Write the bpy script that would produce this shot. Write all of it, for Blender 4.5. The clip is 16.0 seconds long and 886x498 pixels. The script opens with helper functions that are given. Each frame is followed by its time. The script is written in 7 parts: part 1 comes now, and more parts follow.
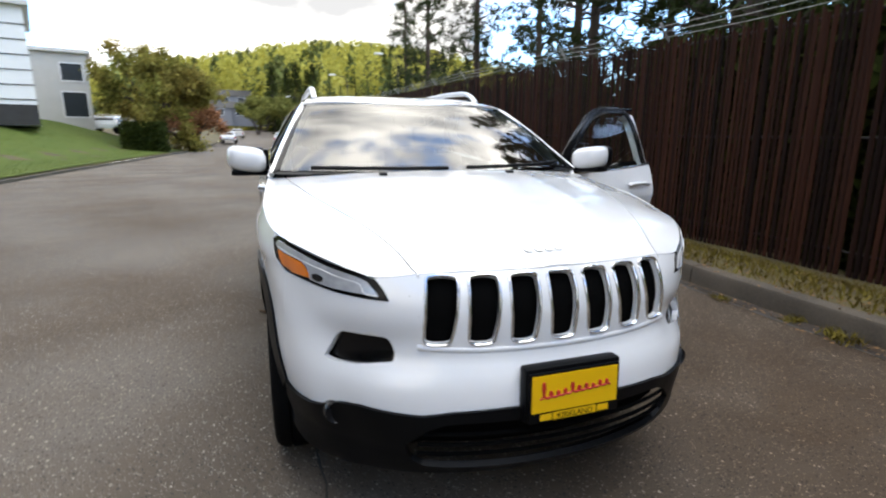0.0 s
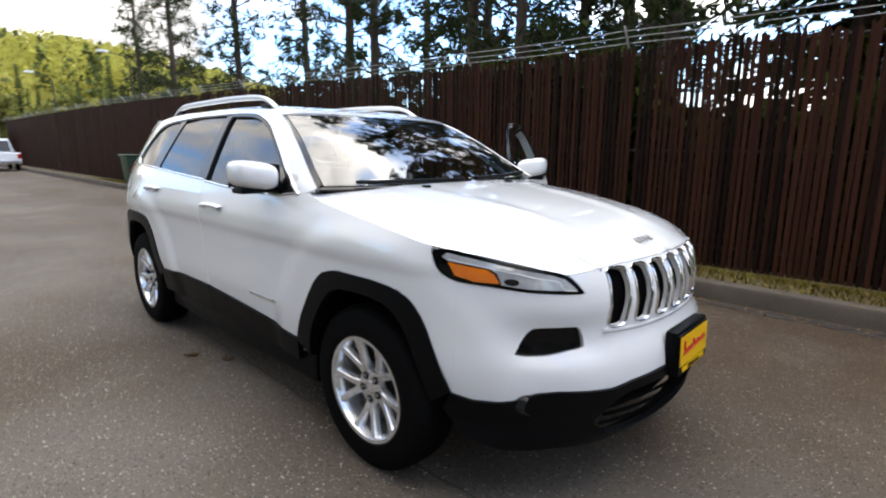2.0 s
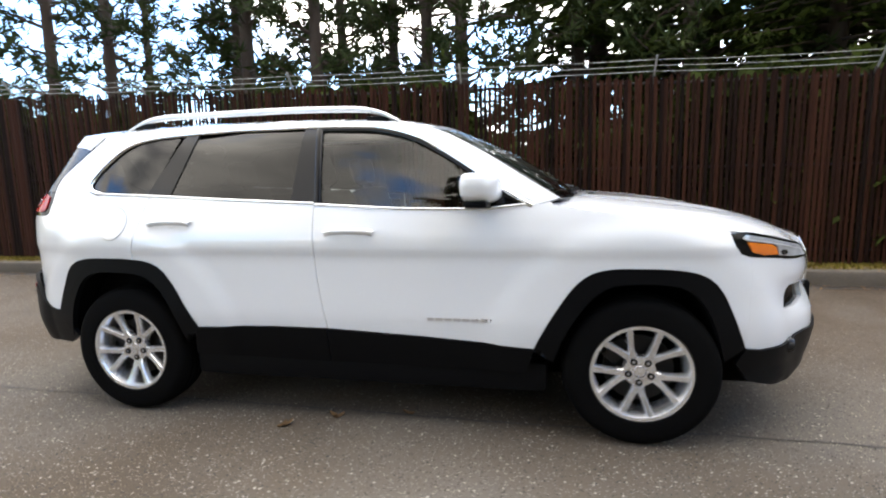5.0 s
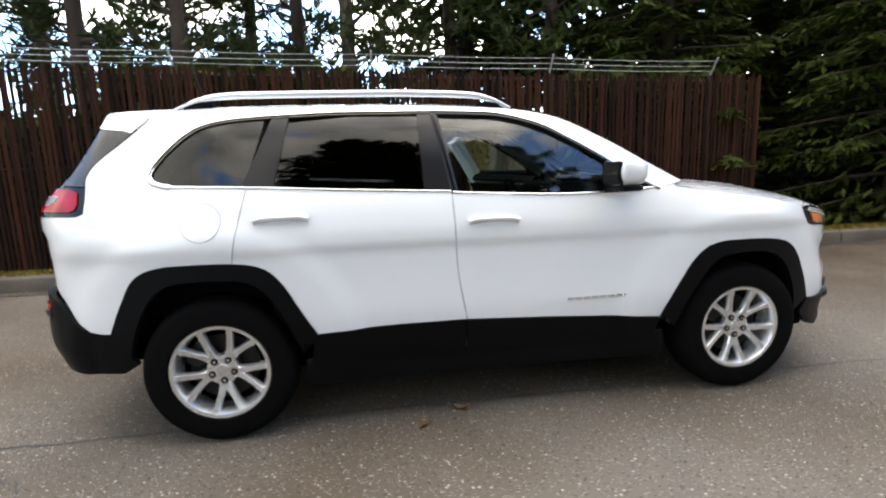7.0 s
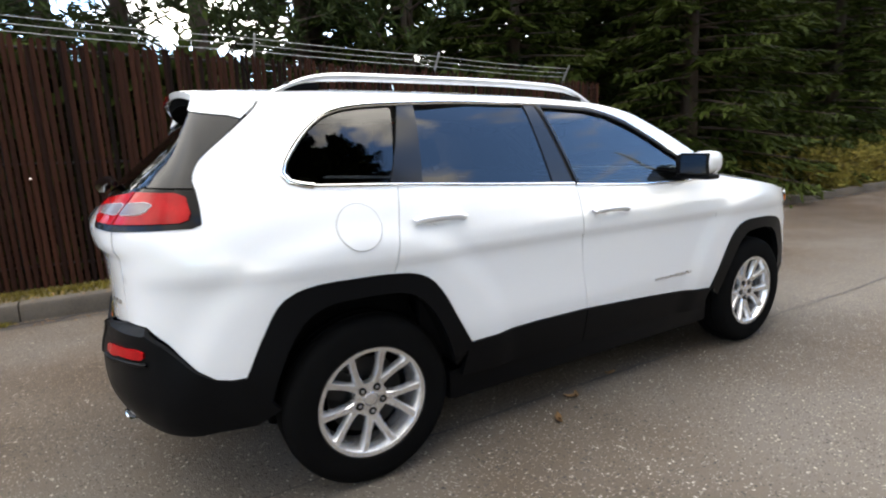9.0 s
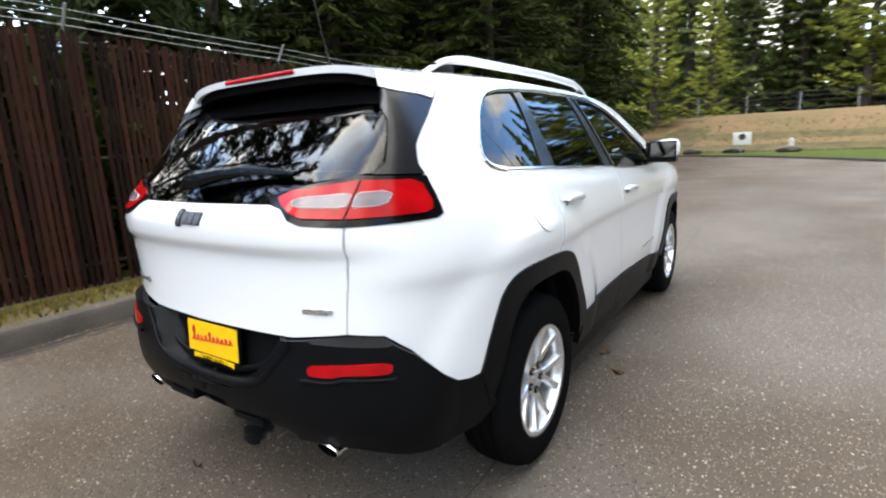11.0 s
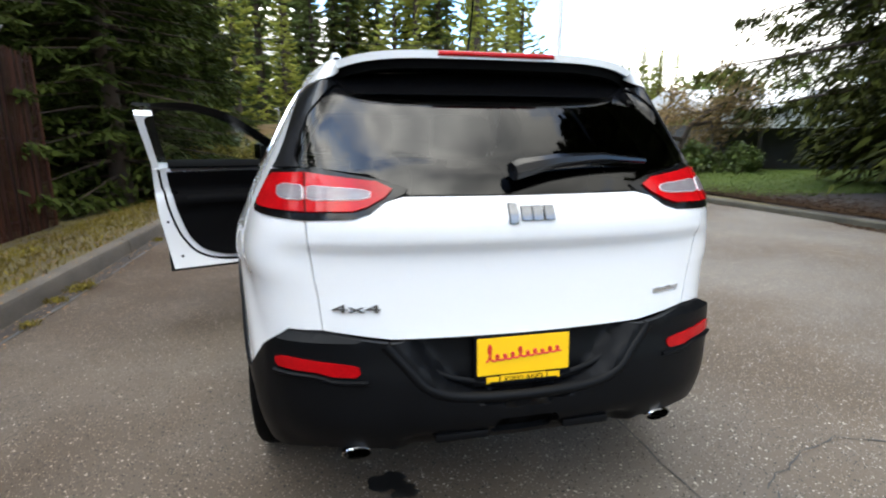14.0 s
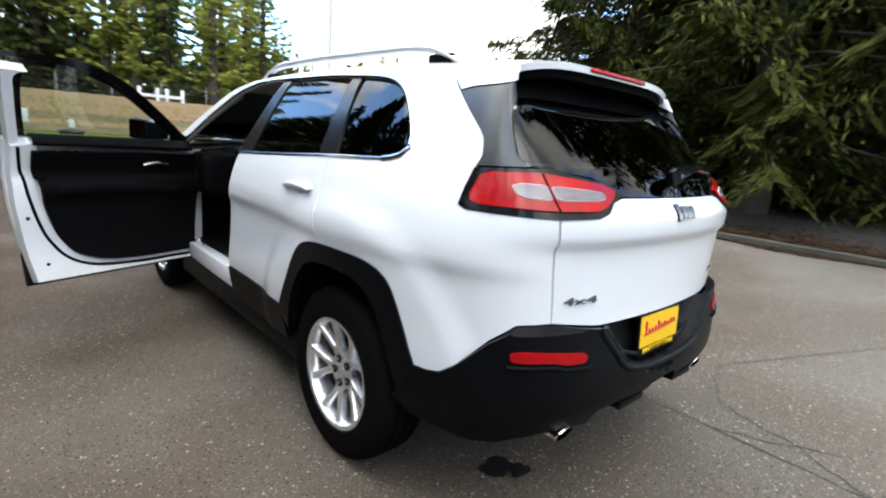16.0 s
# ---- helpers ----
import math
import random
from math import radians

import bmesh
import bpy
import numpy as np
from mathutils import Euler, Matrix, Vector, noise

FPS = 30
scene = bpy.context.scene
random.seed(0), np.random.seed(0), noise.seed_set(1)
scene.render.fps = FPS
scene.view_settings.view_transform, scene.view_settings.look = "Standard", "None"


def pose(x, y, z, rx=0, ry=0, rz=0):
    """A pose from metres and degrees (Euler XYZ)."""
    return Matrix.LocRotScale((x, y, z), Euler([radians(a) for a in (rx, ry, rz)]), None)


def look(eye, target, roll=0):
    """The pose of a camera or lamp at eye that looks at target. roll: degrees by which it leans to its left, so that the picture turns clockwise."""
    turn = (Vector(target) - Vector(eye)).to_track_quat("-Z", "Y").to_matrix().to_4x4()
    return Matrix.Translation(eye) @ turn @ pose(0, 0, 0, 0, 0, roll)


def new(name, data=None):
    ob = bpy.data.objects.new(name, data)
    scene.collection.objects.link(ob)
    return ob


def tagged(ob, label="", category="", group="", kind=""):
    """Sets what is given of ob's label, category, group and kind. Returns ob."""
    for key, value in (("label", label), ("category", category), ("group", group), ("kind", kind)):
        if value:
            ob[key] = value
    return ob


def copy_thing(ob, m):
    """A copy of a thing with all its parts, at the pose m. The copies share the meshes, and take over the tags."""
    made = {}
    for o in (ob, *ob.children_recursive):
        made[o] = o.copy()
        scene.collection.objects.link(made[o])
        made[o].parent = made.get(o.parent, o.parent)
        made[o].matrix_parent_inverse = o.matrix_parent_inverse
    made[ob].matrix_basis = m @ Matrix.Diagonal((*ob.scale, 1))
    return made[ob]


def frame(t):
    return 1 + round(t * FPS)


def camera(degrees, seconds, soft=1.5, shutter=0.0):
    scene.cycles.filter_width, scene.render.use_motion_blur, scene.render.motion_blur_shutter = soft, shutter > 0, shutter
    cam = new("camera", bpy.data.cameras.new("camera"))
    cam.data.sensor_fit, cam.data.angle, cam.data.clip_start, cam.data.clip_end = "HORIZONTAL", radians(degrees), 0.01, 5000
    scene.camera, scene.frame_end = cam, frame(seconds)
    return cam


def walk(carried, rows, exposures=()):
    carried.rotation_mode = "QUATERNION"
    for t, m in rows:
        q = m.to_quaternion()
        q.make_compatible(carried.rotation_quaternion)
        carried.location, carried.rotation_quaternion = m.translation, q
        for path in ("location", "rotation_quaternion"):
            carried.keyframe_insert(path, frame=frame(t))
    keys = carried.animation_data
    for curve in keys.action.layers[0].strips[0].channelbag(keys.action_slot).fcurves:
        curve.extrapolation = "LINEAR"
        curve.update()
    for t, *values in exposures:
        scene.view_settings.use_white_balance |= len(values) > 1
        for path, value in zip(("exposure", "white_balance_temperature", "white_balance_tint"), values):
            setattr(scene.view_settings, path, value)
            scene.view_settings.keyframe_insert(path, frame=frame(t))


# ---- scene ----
cam = camera(82.0, 16.0, soft=2.0, shutter=0.5)
# seconds, eye, yaw to the left of +y, pitch, lean
PATH = [
    (0, (-0.840, -3.560, 1.333), -18.69, -12.42, 0.24),
    (0.5, (-1.159, -3.447, 1.341), -25.73, -10.97, -0.97),
    (1, (-1.460, -3.298, 1.338), -34.47, -11.39, -0.17),
    (1.5, (-1.792, -3.168, 1.349), -41.66, -12.13, 1.56),
    (2, (-2.074, -2.946, 1.333), -46.24, -10.99, 0.27),
    (2.5, (-2.331, -2.705, 1.329), -52.77, -10.41, -0.13),
    (3, (-2.611, -2.437, 1.343), -58.95, -10.77, -0.51),
    (3.5, (-2.791, -2.077, 1.311), -63.88, -10.27, -1.60),
    (6, (-3.352, -0.140, 1.268), -88.69, -8.33, -1.91),
    (6.5, (-3.314, 0.248, 1.287), -93.76, -9.37, -2.67),
    (7, (-3.281, 0.633, 1.298), -98.42, -9.79, -1.80),
    (7.5, (-3.140, 1.007, 1.318), -102.40, -10.14, -2.77),
    (8, (-3.017, 1.381, 1.297), -107.56, -9.55, -2.38),
    (8.5, (-2.870, 1.722, 1.304), -114.32, -10.34, -2.26),
    (9, (-2.668, 2.046, 1.324), -120.26, -10.76, -2.05),
    (11.5, (-1.340, 3.373, 1.317), -153.21, -11.36, -1.95),
    (12, (-0.986, 3.523, 1.324), -161.16, -11.25, -0.96),
    (12.5, (-0.602, 3.591, 1.323), -169.37, -12.31, -0.54),
    (13, (-0.200, 3.616, 1.325), -176.65, -11.89, 1.08),
    (13.5, (0.198, 3.651, 1.326), -184.97, -12.75, 0.74),
    (14, (0.564, 3.590, 1.323), -192.68, -12.33, 0.05),
    (14.5, (0.914, 3.496, 1.316), -199.56, -12.66, 2.85),
    (15, (1.259, 3.395, 1.322), -208.64, -13.12, 2.46),
    (15.5, (1.571, 3.207, 1.325), -215.65, -12.31, 1.94),
    (16, (1.869, 3.009, 1.304), -222.47, -12.18, 4.52),
]


def aim(eye, yaw, pitch, lean):
    return pose(*eye, 0, 0, yaw) @ pose(0, 0, 0, 90 + pitch) @ pose(0, 0, 0, 0, 0, lean)


walk(cam, [(t, aim(eye, yaw, pitch, lean)) for t, eye, yaw, pitch, lean in PATH],
     exposures=((0, 0.09, 6900, 9.5), (2.5, 0.24, 6980, 11.5), (3.5, 0.54, 7080, 11.5), (6, 0.70, 7120, 10), (9, 0.68, 7080, 10), (11.5, 0.86, 6850, 8), (14, 0.76, 6700, 7), (16, 0.72, 6650, 6.5)))

# ---- light: a bright sky with broken cloud, the sun veiled ----
SUN_ELEVATION, SUN_TURN = radians(58), radians(95)
world = bpy.data.worlds.new("sky")
scene.world = world
world.use_nodes = True
wn, wl = world.node_tree.nodes, world.node_tree.links
sky = wn.new("ShaderNodeTexSky")
sky.sky_type, sky.sun_disc = "NISHITA", False
sky.sun_elevation, sky.sun_rotation = SUN_ELEVATION, SUN_TURN
sky.dust_density, sky.ozone_density = 1.0, 1.5
coord = wn.new("ShaderNodeTexCoord")
stretch = wn.new("ShaderNodeMapping")
stretch.inputs["Scale"].default_value, stretch.inputs["Location"].default_value = (1.0, 1.0, 2.2), (0.0, 0.0, 0.35)
puffs = wn.new("ShaderNodeTexNoise")
puffs.inputs["Scale"].default_value, puffs.inputs["Detail"].default_value = 2.3, 9
puffs.inputs["Roughness"].default_value = 0.55
cover = wn.new("ShaderNodeValToRGB")
cover.color_ramp.elements[0].position, cover.color_ramp.elements[1].position = 0.45, 0.535
shade = wn.new("ShaderNodeTexNoise")
shade.inputs["Scale"].default_value, shade.inputs["Detail"].default_value = 4.0, 6
cloud = wn.new("ShaderNodeValToRGB")
cloud.color_ramp.elements[0].position, cloud.color_ramp.elements[0].color = 0.35, (6.2, 6.4, 6.8, 1)
cloud.color_ramp.elements[1].position, cloud.color_ramp.elements[1].color = 0.66, (21.0, 20.8, 20.2, 1)
# cloud grows brighter towards the veiled sun
towards = wn.new("ShaderNodeVectorMath")
towards.operation = "DOT_PRODUCT"
towards.inputs[1].default_value = (math.sin(SUN_TURN) * math.cos(SUN_ELEVATION), math.cos(SUN_TURN) * math.cos(SUN_ELEVATION), math.sin(SUN_ELEVATION))
wl.new(coord.outputs["Generated"], towards.inputs[0])
glow = wn.new("ShaderNodeMapRange")
glow.interpolation_type = "SMOOTHSTEP"
glow.inputs["From Min"].default_value, glow.inputs["From Max"].default_value = 0.35, 1.0
glow.inputs["To Min"].default_value, glow.inputs["To Max"].default_value = 1.0, 3.0
wl.new(towards.outputs["Value"], glow.inputs["Value"])
lit = wn.new("ShaderNodeVectorMath")
lit.operation = "SCALE"
wl.new(cloud.outputs["Color"], lit.inputs[0])
haze = wn.new("ShaderNodeVectorMath")
haze.operation = "SCALE"
haze.inputs["Scale"].default_value = 5.0
deep = wn.new("ShaderNodeMixRGB")
deep.blend_type, deep.inputs["Fac"].default_value, deep.inputs["Color2"].default_value = "MULTIPLY", 1.0, (0.68, 0.88, 1.06, 1)
wl.new(sky.outputs["Color"], deep.inputs["Color1"])
wl.new(deep.outputs["Color"], haze.inputs[0])
# a thicker, greyer bank of cloud stands high in the west
bank_dot = wn.new("ShaderNodeVectorMath")
bank_dot.operation = "DOT_PRODUCT"
bank_dot.inputs[1].default_value = (-.62, .16, .77)
wl.new(coord.outputs["Generated"], bank_dot.inputs[0])
overhead = wn.new("ShaderNodeMapRange")
overhead.interpolation_type = "SMOOTHSTEP"
overhead.inputs["From Min"].default_value, overhead.inputs["From Max"].default_value, overhead.inputs["To Max"].default_value = .82, .96, .12
wl.new(bank_dot.outputs["Value"], overhead.inputs["Value"])
thick = wn.new("ShaderNodeMath")
thick.operation = "MULTIPLY_ADD"
thick.inputs[1].default_value, thick.inputs[2].default_value = -3.8, 1.0
wl.new(overhead.outputs[0], thick.inputs[0])
dimmed = wn.new("ShaderNodeMath")
dimmed.operation = "MULTIPLY"
wl.new(glow.outputs[0], dimmed.inputs[0])
wl.new(thick.outputs[0], dimmed.inputs[1])
wl.new(dimmed.outputs[0], lit.inputs["Scale"])
closed_in = wn.new("ShaderNodeMath")
wl.new(puffs.outputs["Fac"], closed_in.inputs[0])
wl.new(overhead.outputs[0], closed_in.inputs[1])
blend = wn.new("ShaderNodeMixRGB")
for a, b in ((coord.outputs["Generated"], stretch.inputs["Vector"]), (stretch.outputs[0], puffs.inputs["Vector"]),
             (stretch.outputs[0], shade.inputs["Vector"]), (closed_in.outputs[0], cover.inputs["Fac"]),
             (shade.outputs["Fac"], cloud.inputs["Fac"]), (cover.outputs["Color"], blend.inputs["Fac"]),
             (haze.outputs["Vector"], blend.inputs["Color1"]), (lit.outputs["Vector"], blend.inputs["Color2"]),
             (blend.outputs["Color"], wn["Background"].inputs["Color"])):
    wl.new(a, b)
wn["Background"].inputs["Strength"].default_value = 0.13

sun = new("sun", bpy.data.lights.new("sun", "SUN"))
sun.data.energy, sun.data.angle, sun.data.color = 0.5, radians(80), (1.0, 0.96, 0.91)
sun.matrix_world = look((0, 0, 0), (-math.sin(SUN_TURN) * math.cos(SUN_ELEVATION), -math.cos(SUN_TURN) * math.cos(SUN_ELEVATION), -math.sin(SUN_ELEVATION)))


# ---- materials ----
def material(name, colour, rough=0.5, metal=0.0, second=None, scale=6.0, fine=60.0, amount=0.5, bump=0.0, bump_scale=None,
             coat=0.0, spec=0.5, per_object=0.0, stretch=None, island=0.0):
    """A surface with variation at two scales, in metres of the object's own space."""
    m = bpy.data.materials.new(name)
    m.use_nodes = True
    n, l = m.node_tree.nodes, m.node_tree.links
    b = n["Principled BSDF"]
    b.inputs["Metallic"].default_value = metal
    b.inputs["Coat Weight"].default_value = coat
    b.inputs["Coat Roughness"].default_value = 0.03
    b.inputs["Specular IOR Level"].default_value = spec
    tc = n.new("ShaderNodeTexCoord")
    out = tc.outputs["Object"]
    if stretch:
        mp = n.new("ShaderNodeMapping")
        mp.inputs["Scale"].default_value = stretch
        l.new(out, mp.inputs["Vector"])
        out = mp.outputs[0]

    def grain(s, detail=4):
        t = n.new("ShaderNodeTexNoise")
        t.inputs["Scale"].default_value, t.inputs["Detail"].default_value = s, detail
        l.new(out, t.inputs["Vector"])
        return t.outputs["Fac"]
    big, small = grain(scale), grain(fine, 3)
    add = n.new("ShaderNodeMath")
    add.operation = "MULTIPLY_ADD"
    l.new(small, add.inputs[0])
    add.inputs[1].default_value = 0.6
    half = n.new("ShaderNodeMath")
    half.operation = "MULTIPLY_ADD"
    l.new(big, half.inputs[0])
    half.inputs[1].default_value, half.inputs[2].default_value = 1.4, -0.5
    l.new(half.outputs[0], add.inputs[2])
    mix = n.new("ShaderNodeMixRGB")
    two = second or tuple(c * 0.75 for c in colour)
    mix.inputs["Color1"].default_value, mix.inputs["Color2"].default_value = (*colour, 1), (*two, 1)
    fac = n.new("ShaderNodeMath")
    fac.operation, fac.use_clamp = "MULTIPLY", True
    l.new(add.outputs[0], fac.inputs[0])
    fac.inputs[1].default_value = amount
    l.new(fac.outputs[0], mix.inputs["Fac"])
    colour_out = mix.outputs["Color"]
    if per_object or island:
        hsv = n.new("ShaderNodeHueSaturation")
        if island:
            src = n.new("ShaderNodeNewGeometry").outputs["Random Per Island"]
        else:
            src = n.new("ShaderNodeObjectInfo").outputs["Random"]
        rng = n.new("ShaderNodeMapRange")
        k = per_object or island
        rng.inputs["To Min"].default_value, rng.inputs["To Max"].default_value = 1 - k, 1 + k
        l.new(src, rng.inputs["Value"])
        l.new(rng.outputs[0], hsv.inputs["Value"])
        l.new(colour_out, hsv.inputs["Color"])
        colour_out = hsv.outputs["Color"]
    l.new(colour_out, b.inputs["Base Color"])
    r = n.new("ShaderNodeMapRange")
    r.inputs["To Min"].default_value, r.inputs["To Max"].default_value = max(0.02, rough * 0.8), min(1, rough * 1.2)
    l.new(big, r.inputs["Value"])
    l.new(r.outputs[0], b.inputs["Roughness"])
    if bump:
        bp = n.new("ShaderNodeBump")
        bp.inputs["Strength"].default_value, bp.inputs["Distance"].default_value = bump, 0.01
        l.new(grain(bump_scale or fine, 5), bp.inputs["Height"])
        l.new(bp.outputs[0], b.inputs["Normal"])
    return m


def pane(name, tint, ior=1.5):
    """Window glass: clear or tinted, with the gloss that the angle gives."""
    m = bpy.data.materials.new(name)
    m.use_nodes = True
    n, l = m.node_tree.nodes, m.node_tree.links
    n.remove(n["Principled BSDF"])
    see, gloss, mix, fr = n.new("ShaderNodeBsdfTransparent"), n.new("ShaderNodeBsdfGlossy"), n.new("ShaderNodeMixShader"), n.new("ShaderNodeFresnel")
    see.inputs["Color"].default_value = (*tint, 1)
    gloss.inputs["Roughness"].default_value = 0.015
    fr.inputs["IOR"].default_value = ior
    l.new(fr.outputs[0], mix.inputs[0])
    l.new(see.outputs[0], mix.inputs[1])
    l.new(gloss.outputs[0], mix.inputs[2])
    l.new(mix.outputs[0], n["Material Output"].inputs["Surface"])
    return m


PAINT = material("white_paint", (0.80, 0.81, 0.82), 0.22, scale=1.5, fine=400, amount=0.12, second=(0.74, 0.75, 0.77), coat=1.0)
CLAD = material("black_plastic", (0.0026, 0.0029, 0.0036), 0.40, scale=9, fine=900, amount=0.6, second=(0.0040, 0.0044, 0.0052), bump=0.06, bump_scale=500, spec=0.10)
GLOSS_BLACK = material("gloss_black", (0.004, 0.004, 0.0045), 0.12, scale=5, fine=200, amount=0.4, spec=0.22)
GREY_GLOSS = material("grey_gloss", (0.014, 0.014, 0.015), 0.15, scale=5, fine=200, amount=0.3, spec=0.28)
CHROME = material("chrome", (0.85, 0.86, 0.87), 0.07, 1.0, scale=12, fine=300, amount=0.2)
MIRROR = material("mirror_glass", (0.14, 0.15, 0.16), 0.05, 1.0, scale=12, fine=300, amount=0.2)
SATIN = material("satin_silver", (0.66, 0.66, 0.67), 0.28, 0.9, scale=8, fine=300, amount=0.3)
ALLOY = material("alloy_silver", (0.74, 0.74, 0.75), 0.24, 0.75, scale=14, fine=400, amount=0.25, coat=0.5)
RUBBER = material("tyre_rubber", (0.0035, 0.0035, 0.0037), 0.75, scale=10, fine=250, amount=0.6, second=(0.007, 0.0068, 0.0065), bump=0.3, bump_scale=300, spec=0.03)
STEEL = material("brake_steel", (0.28, 0.26, 0.25), 0.45, 0.8, scale=20, fine=200, amount=0.6)
VOID = material("underbody_black", (0.003, 0.003, 0.003), 0.9, scale=5, fine=80, amount=0.5, spec=0.03)
CABIN = material("cabin_black", (0.0026, 0.0026, 0.003), 0.6, scale=8, fine=400, amount=0.6, second=(0.005, 0.005, 0.0054), spec=0.05, bump=0.1, bump_scale=500)
FABRIC = material("seat_fabric", (0.03, 0.03, 0.032), 0.9, scale=10, fine=600, amount=0.7, bump=0.25, bump_scale=600)
LINER = material("headliner_grey", (0.35, 0.34, 0.32), 0.9, scale=8, fine=500, amount=0.4)
CLEAR_PANE = pane("clear_glass", (0.80, 0.87, 0.83), 1.36)
SIDE_PANE = pane("side_glass", (0.34, 0.42, 0.39), 1.74)
SCREEN_PANE = pane("screen_glass", (0.50, 0.58, 0.55), 2.25)
REAR_PANE = pane("rear_glass", (0.045, 0.05, 0.055), 1.44)
DARK_PANE = pane("privacy_glass", (0.045, 0.05, 0.055), 1.62)
RED_LENS = material("red_lens", (0.46, 0.004, 0.007), 0.12, scale=14, fine=120, amount=0.75, second=(0.10, 0.001, 0.002), coat=0.06, spec=0.22)
CLEAR_LENS = material("clear_lens", (0.62, 0.63, 0.65), 0.12, 0.25, scale=25, fine=180, amount=0.8, second=(0.26, 0.27, 0.29), coat=0.5)
AMBER = material("amber_lens", (0.9, 0.22, 0.008), 0.12, scale=40, fine=250, amount=0.4, second=(0.75, 0.14, 0.004), coat=1.0)
YELLOW = material("yellow_plate", (0.85, 0.50, 0.004), 0.4, scale=10, fine=200, amount=0.25)
RED_PRINT = material("red_print", (0.55, 0.02, 0.02), 0.5, scale=10, fine=200, amount=0.2)
LAMP_WHITE = material("lamp_white", (0.75, 0.75, 0.76), 0.2, scale=25, fine=180, amount=0.3, coat=0.5)
FIN = material("fin_black", (0.010, 0.010, 0.011), 0.22, scale=5, fine=200, amount=0.4, spec=0.5)
DISC = material("disc_iron", (0.022, 0.021, 0.020), 0.5, 0.6, scale=20, fine=200, amount=0.6)
BADGE = material("badge_metal", (0.22, 0.225, 0.235), 0.25, 0.8, scale=30, fine=300, amount=0.5)
REVERSE = material("reverse_lens", (0.20, 0.205, 0.215), 0.15, 0.15, scale=22, fine=160, amount=0.95, second=(0.14, 0.09, 0.10), spec=0.3, stretch=(.6, .6, 3))
RAIL = material("rail_silver", (0.74, 0.74, 0.75), 0.34, 0.45, scale=8, fine=300, amount=0.3)


# ---- building tools ----
def smooth(me, degrees=32):
    for f in me.polygons:
        f.use_smooth = True
    me.set_sharp_from_angle(angle=radians(degrees))


def mesh_of(name, verts, faces, mat, sharp=32):
    me = bpy.data.meshes.new(name)
    me.from_pydata([tuple(v) for v in verts], [], [tuple(f) for f in faces])
    me.materials.append(mat)
    if sharp:
        smooth(me, sharp)
    return me


def put(name, me, parent=None, label=""):
    ob = new(name, me)
    if parent:
        ob.parent = parent
    if label:
        ob["label"] = label
    return ob


def part(name, bm, mat, parent, label="", sharp=32):
    """Links a bmesh as one mesh object under a thing or a part."""
    me = bpy.data.meshes.new(name)
    bm.to_mesh(me)
    bm.free()
    me.materials.append(mat)
    if sharp:
        smooth(me, sharp)
    return put(name, me, parent, label)


def thing(name, label, category, group="", kind="", at=(0, 0, 0)):
    ob = tagged(new(name), label, category, group, kind)
    ob.location = at
    return ob


def box(bm, x0, x1, y0, y1, z0, z1, bevel=0.0, turn=None, segments=2):
    m = Matrix.LocRotScale(((x0 + x1) / 2, (y0 + y1) / 2, (z0 + z1) / 2), None, (x1 - x0, y1 - y0, z1 - z0))
    r = bmesh.ops.create_cube(bm, size=1, matrix=(turn @ m) if turn else m)
    if bevel:
        vs = set(r["verts"])
        es = [e for e in bm.edges if e.verts[0] in vs and e.verts[1] in vs]
        bmesh.ops.bevel(bm, geom=es, offset=bevel, segments=segments, affect="EDGES", profile=0.6)
    return bm


def tube(bm, path, radius, sides=8, caps=True):
    """A round bar along a path; radius may be one number or one for each point."""
    pts = [Vector(p) for p in path]
    rad = radius if isinstance(radius, (list, tuple)) else [radius] * len(pts)
    rings, up = [], Vector((0.13, 0.21, 1))
    for i, p in enumerate(pts):
        d = (pts[min(i + 1, len(pts) - 1)] - pts[max(i - 1, 0)]).normalized()
        a = d.cross(up if abs(d.dot(up.normalized())) < 0.95 else Vector((1, 0, 0))).normalized()
        b = d.cross(a)
        rings.append([bm.verts.new(p + (a * math.cos(k) + b * math.sin(k)) * rad[i]) for k in [2 * math.pi * j / sides for j in range(sides)]])
    for r, s in zip(rings, rings[1:]):
        for j in range(sides):
            bm.faces.new((r[j], r[(j + 1) % sides], s[(j + 1) % sides], s[j]))
    if caps:
        bm.faces.new(rings[0][::-1])
        bm.faces.new(rings[-1])
    return bm


def lathe(bm, profile, axis="x", sides=48, centre=(0, 0, 0), closed=False):
    """Turns a profile of (along, radius) about an axis."""
    rings = []
    for a, r in profile:
        ring = []
        for j in range(sides):
            k = 2 * math.pi * j / sides
            c, s = r * math.cos(k), r * math.sin(k)
            p = {"x": (a, c, s), "y": (c, a, s), "z": (c, s, a)}[axis]
            ring.append(bm.verts.new(Vector(p) + Vector(centre)))
        rings.append(ring)
    pairs = list(zip(rings, rings[1:])) + ([(rings[-1], rings[0])] if closed else [])
    for r, s in pairs:
        for j in range(sides):
            bm.faces.new((r[j], r[(j + 1) % sides], s[(j + 1) % sides], s[j]))
    return bm


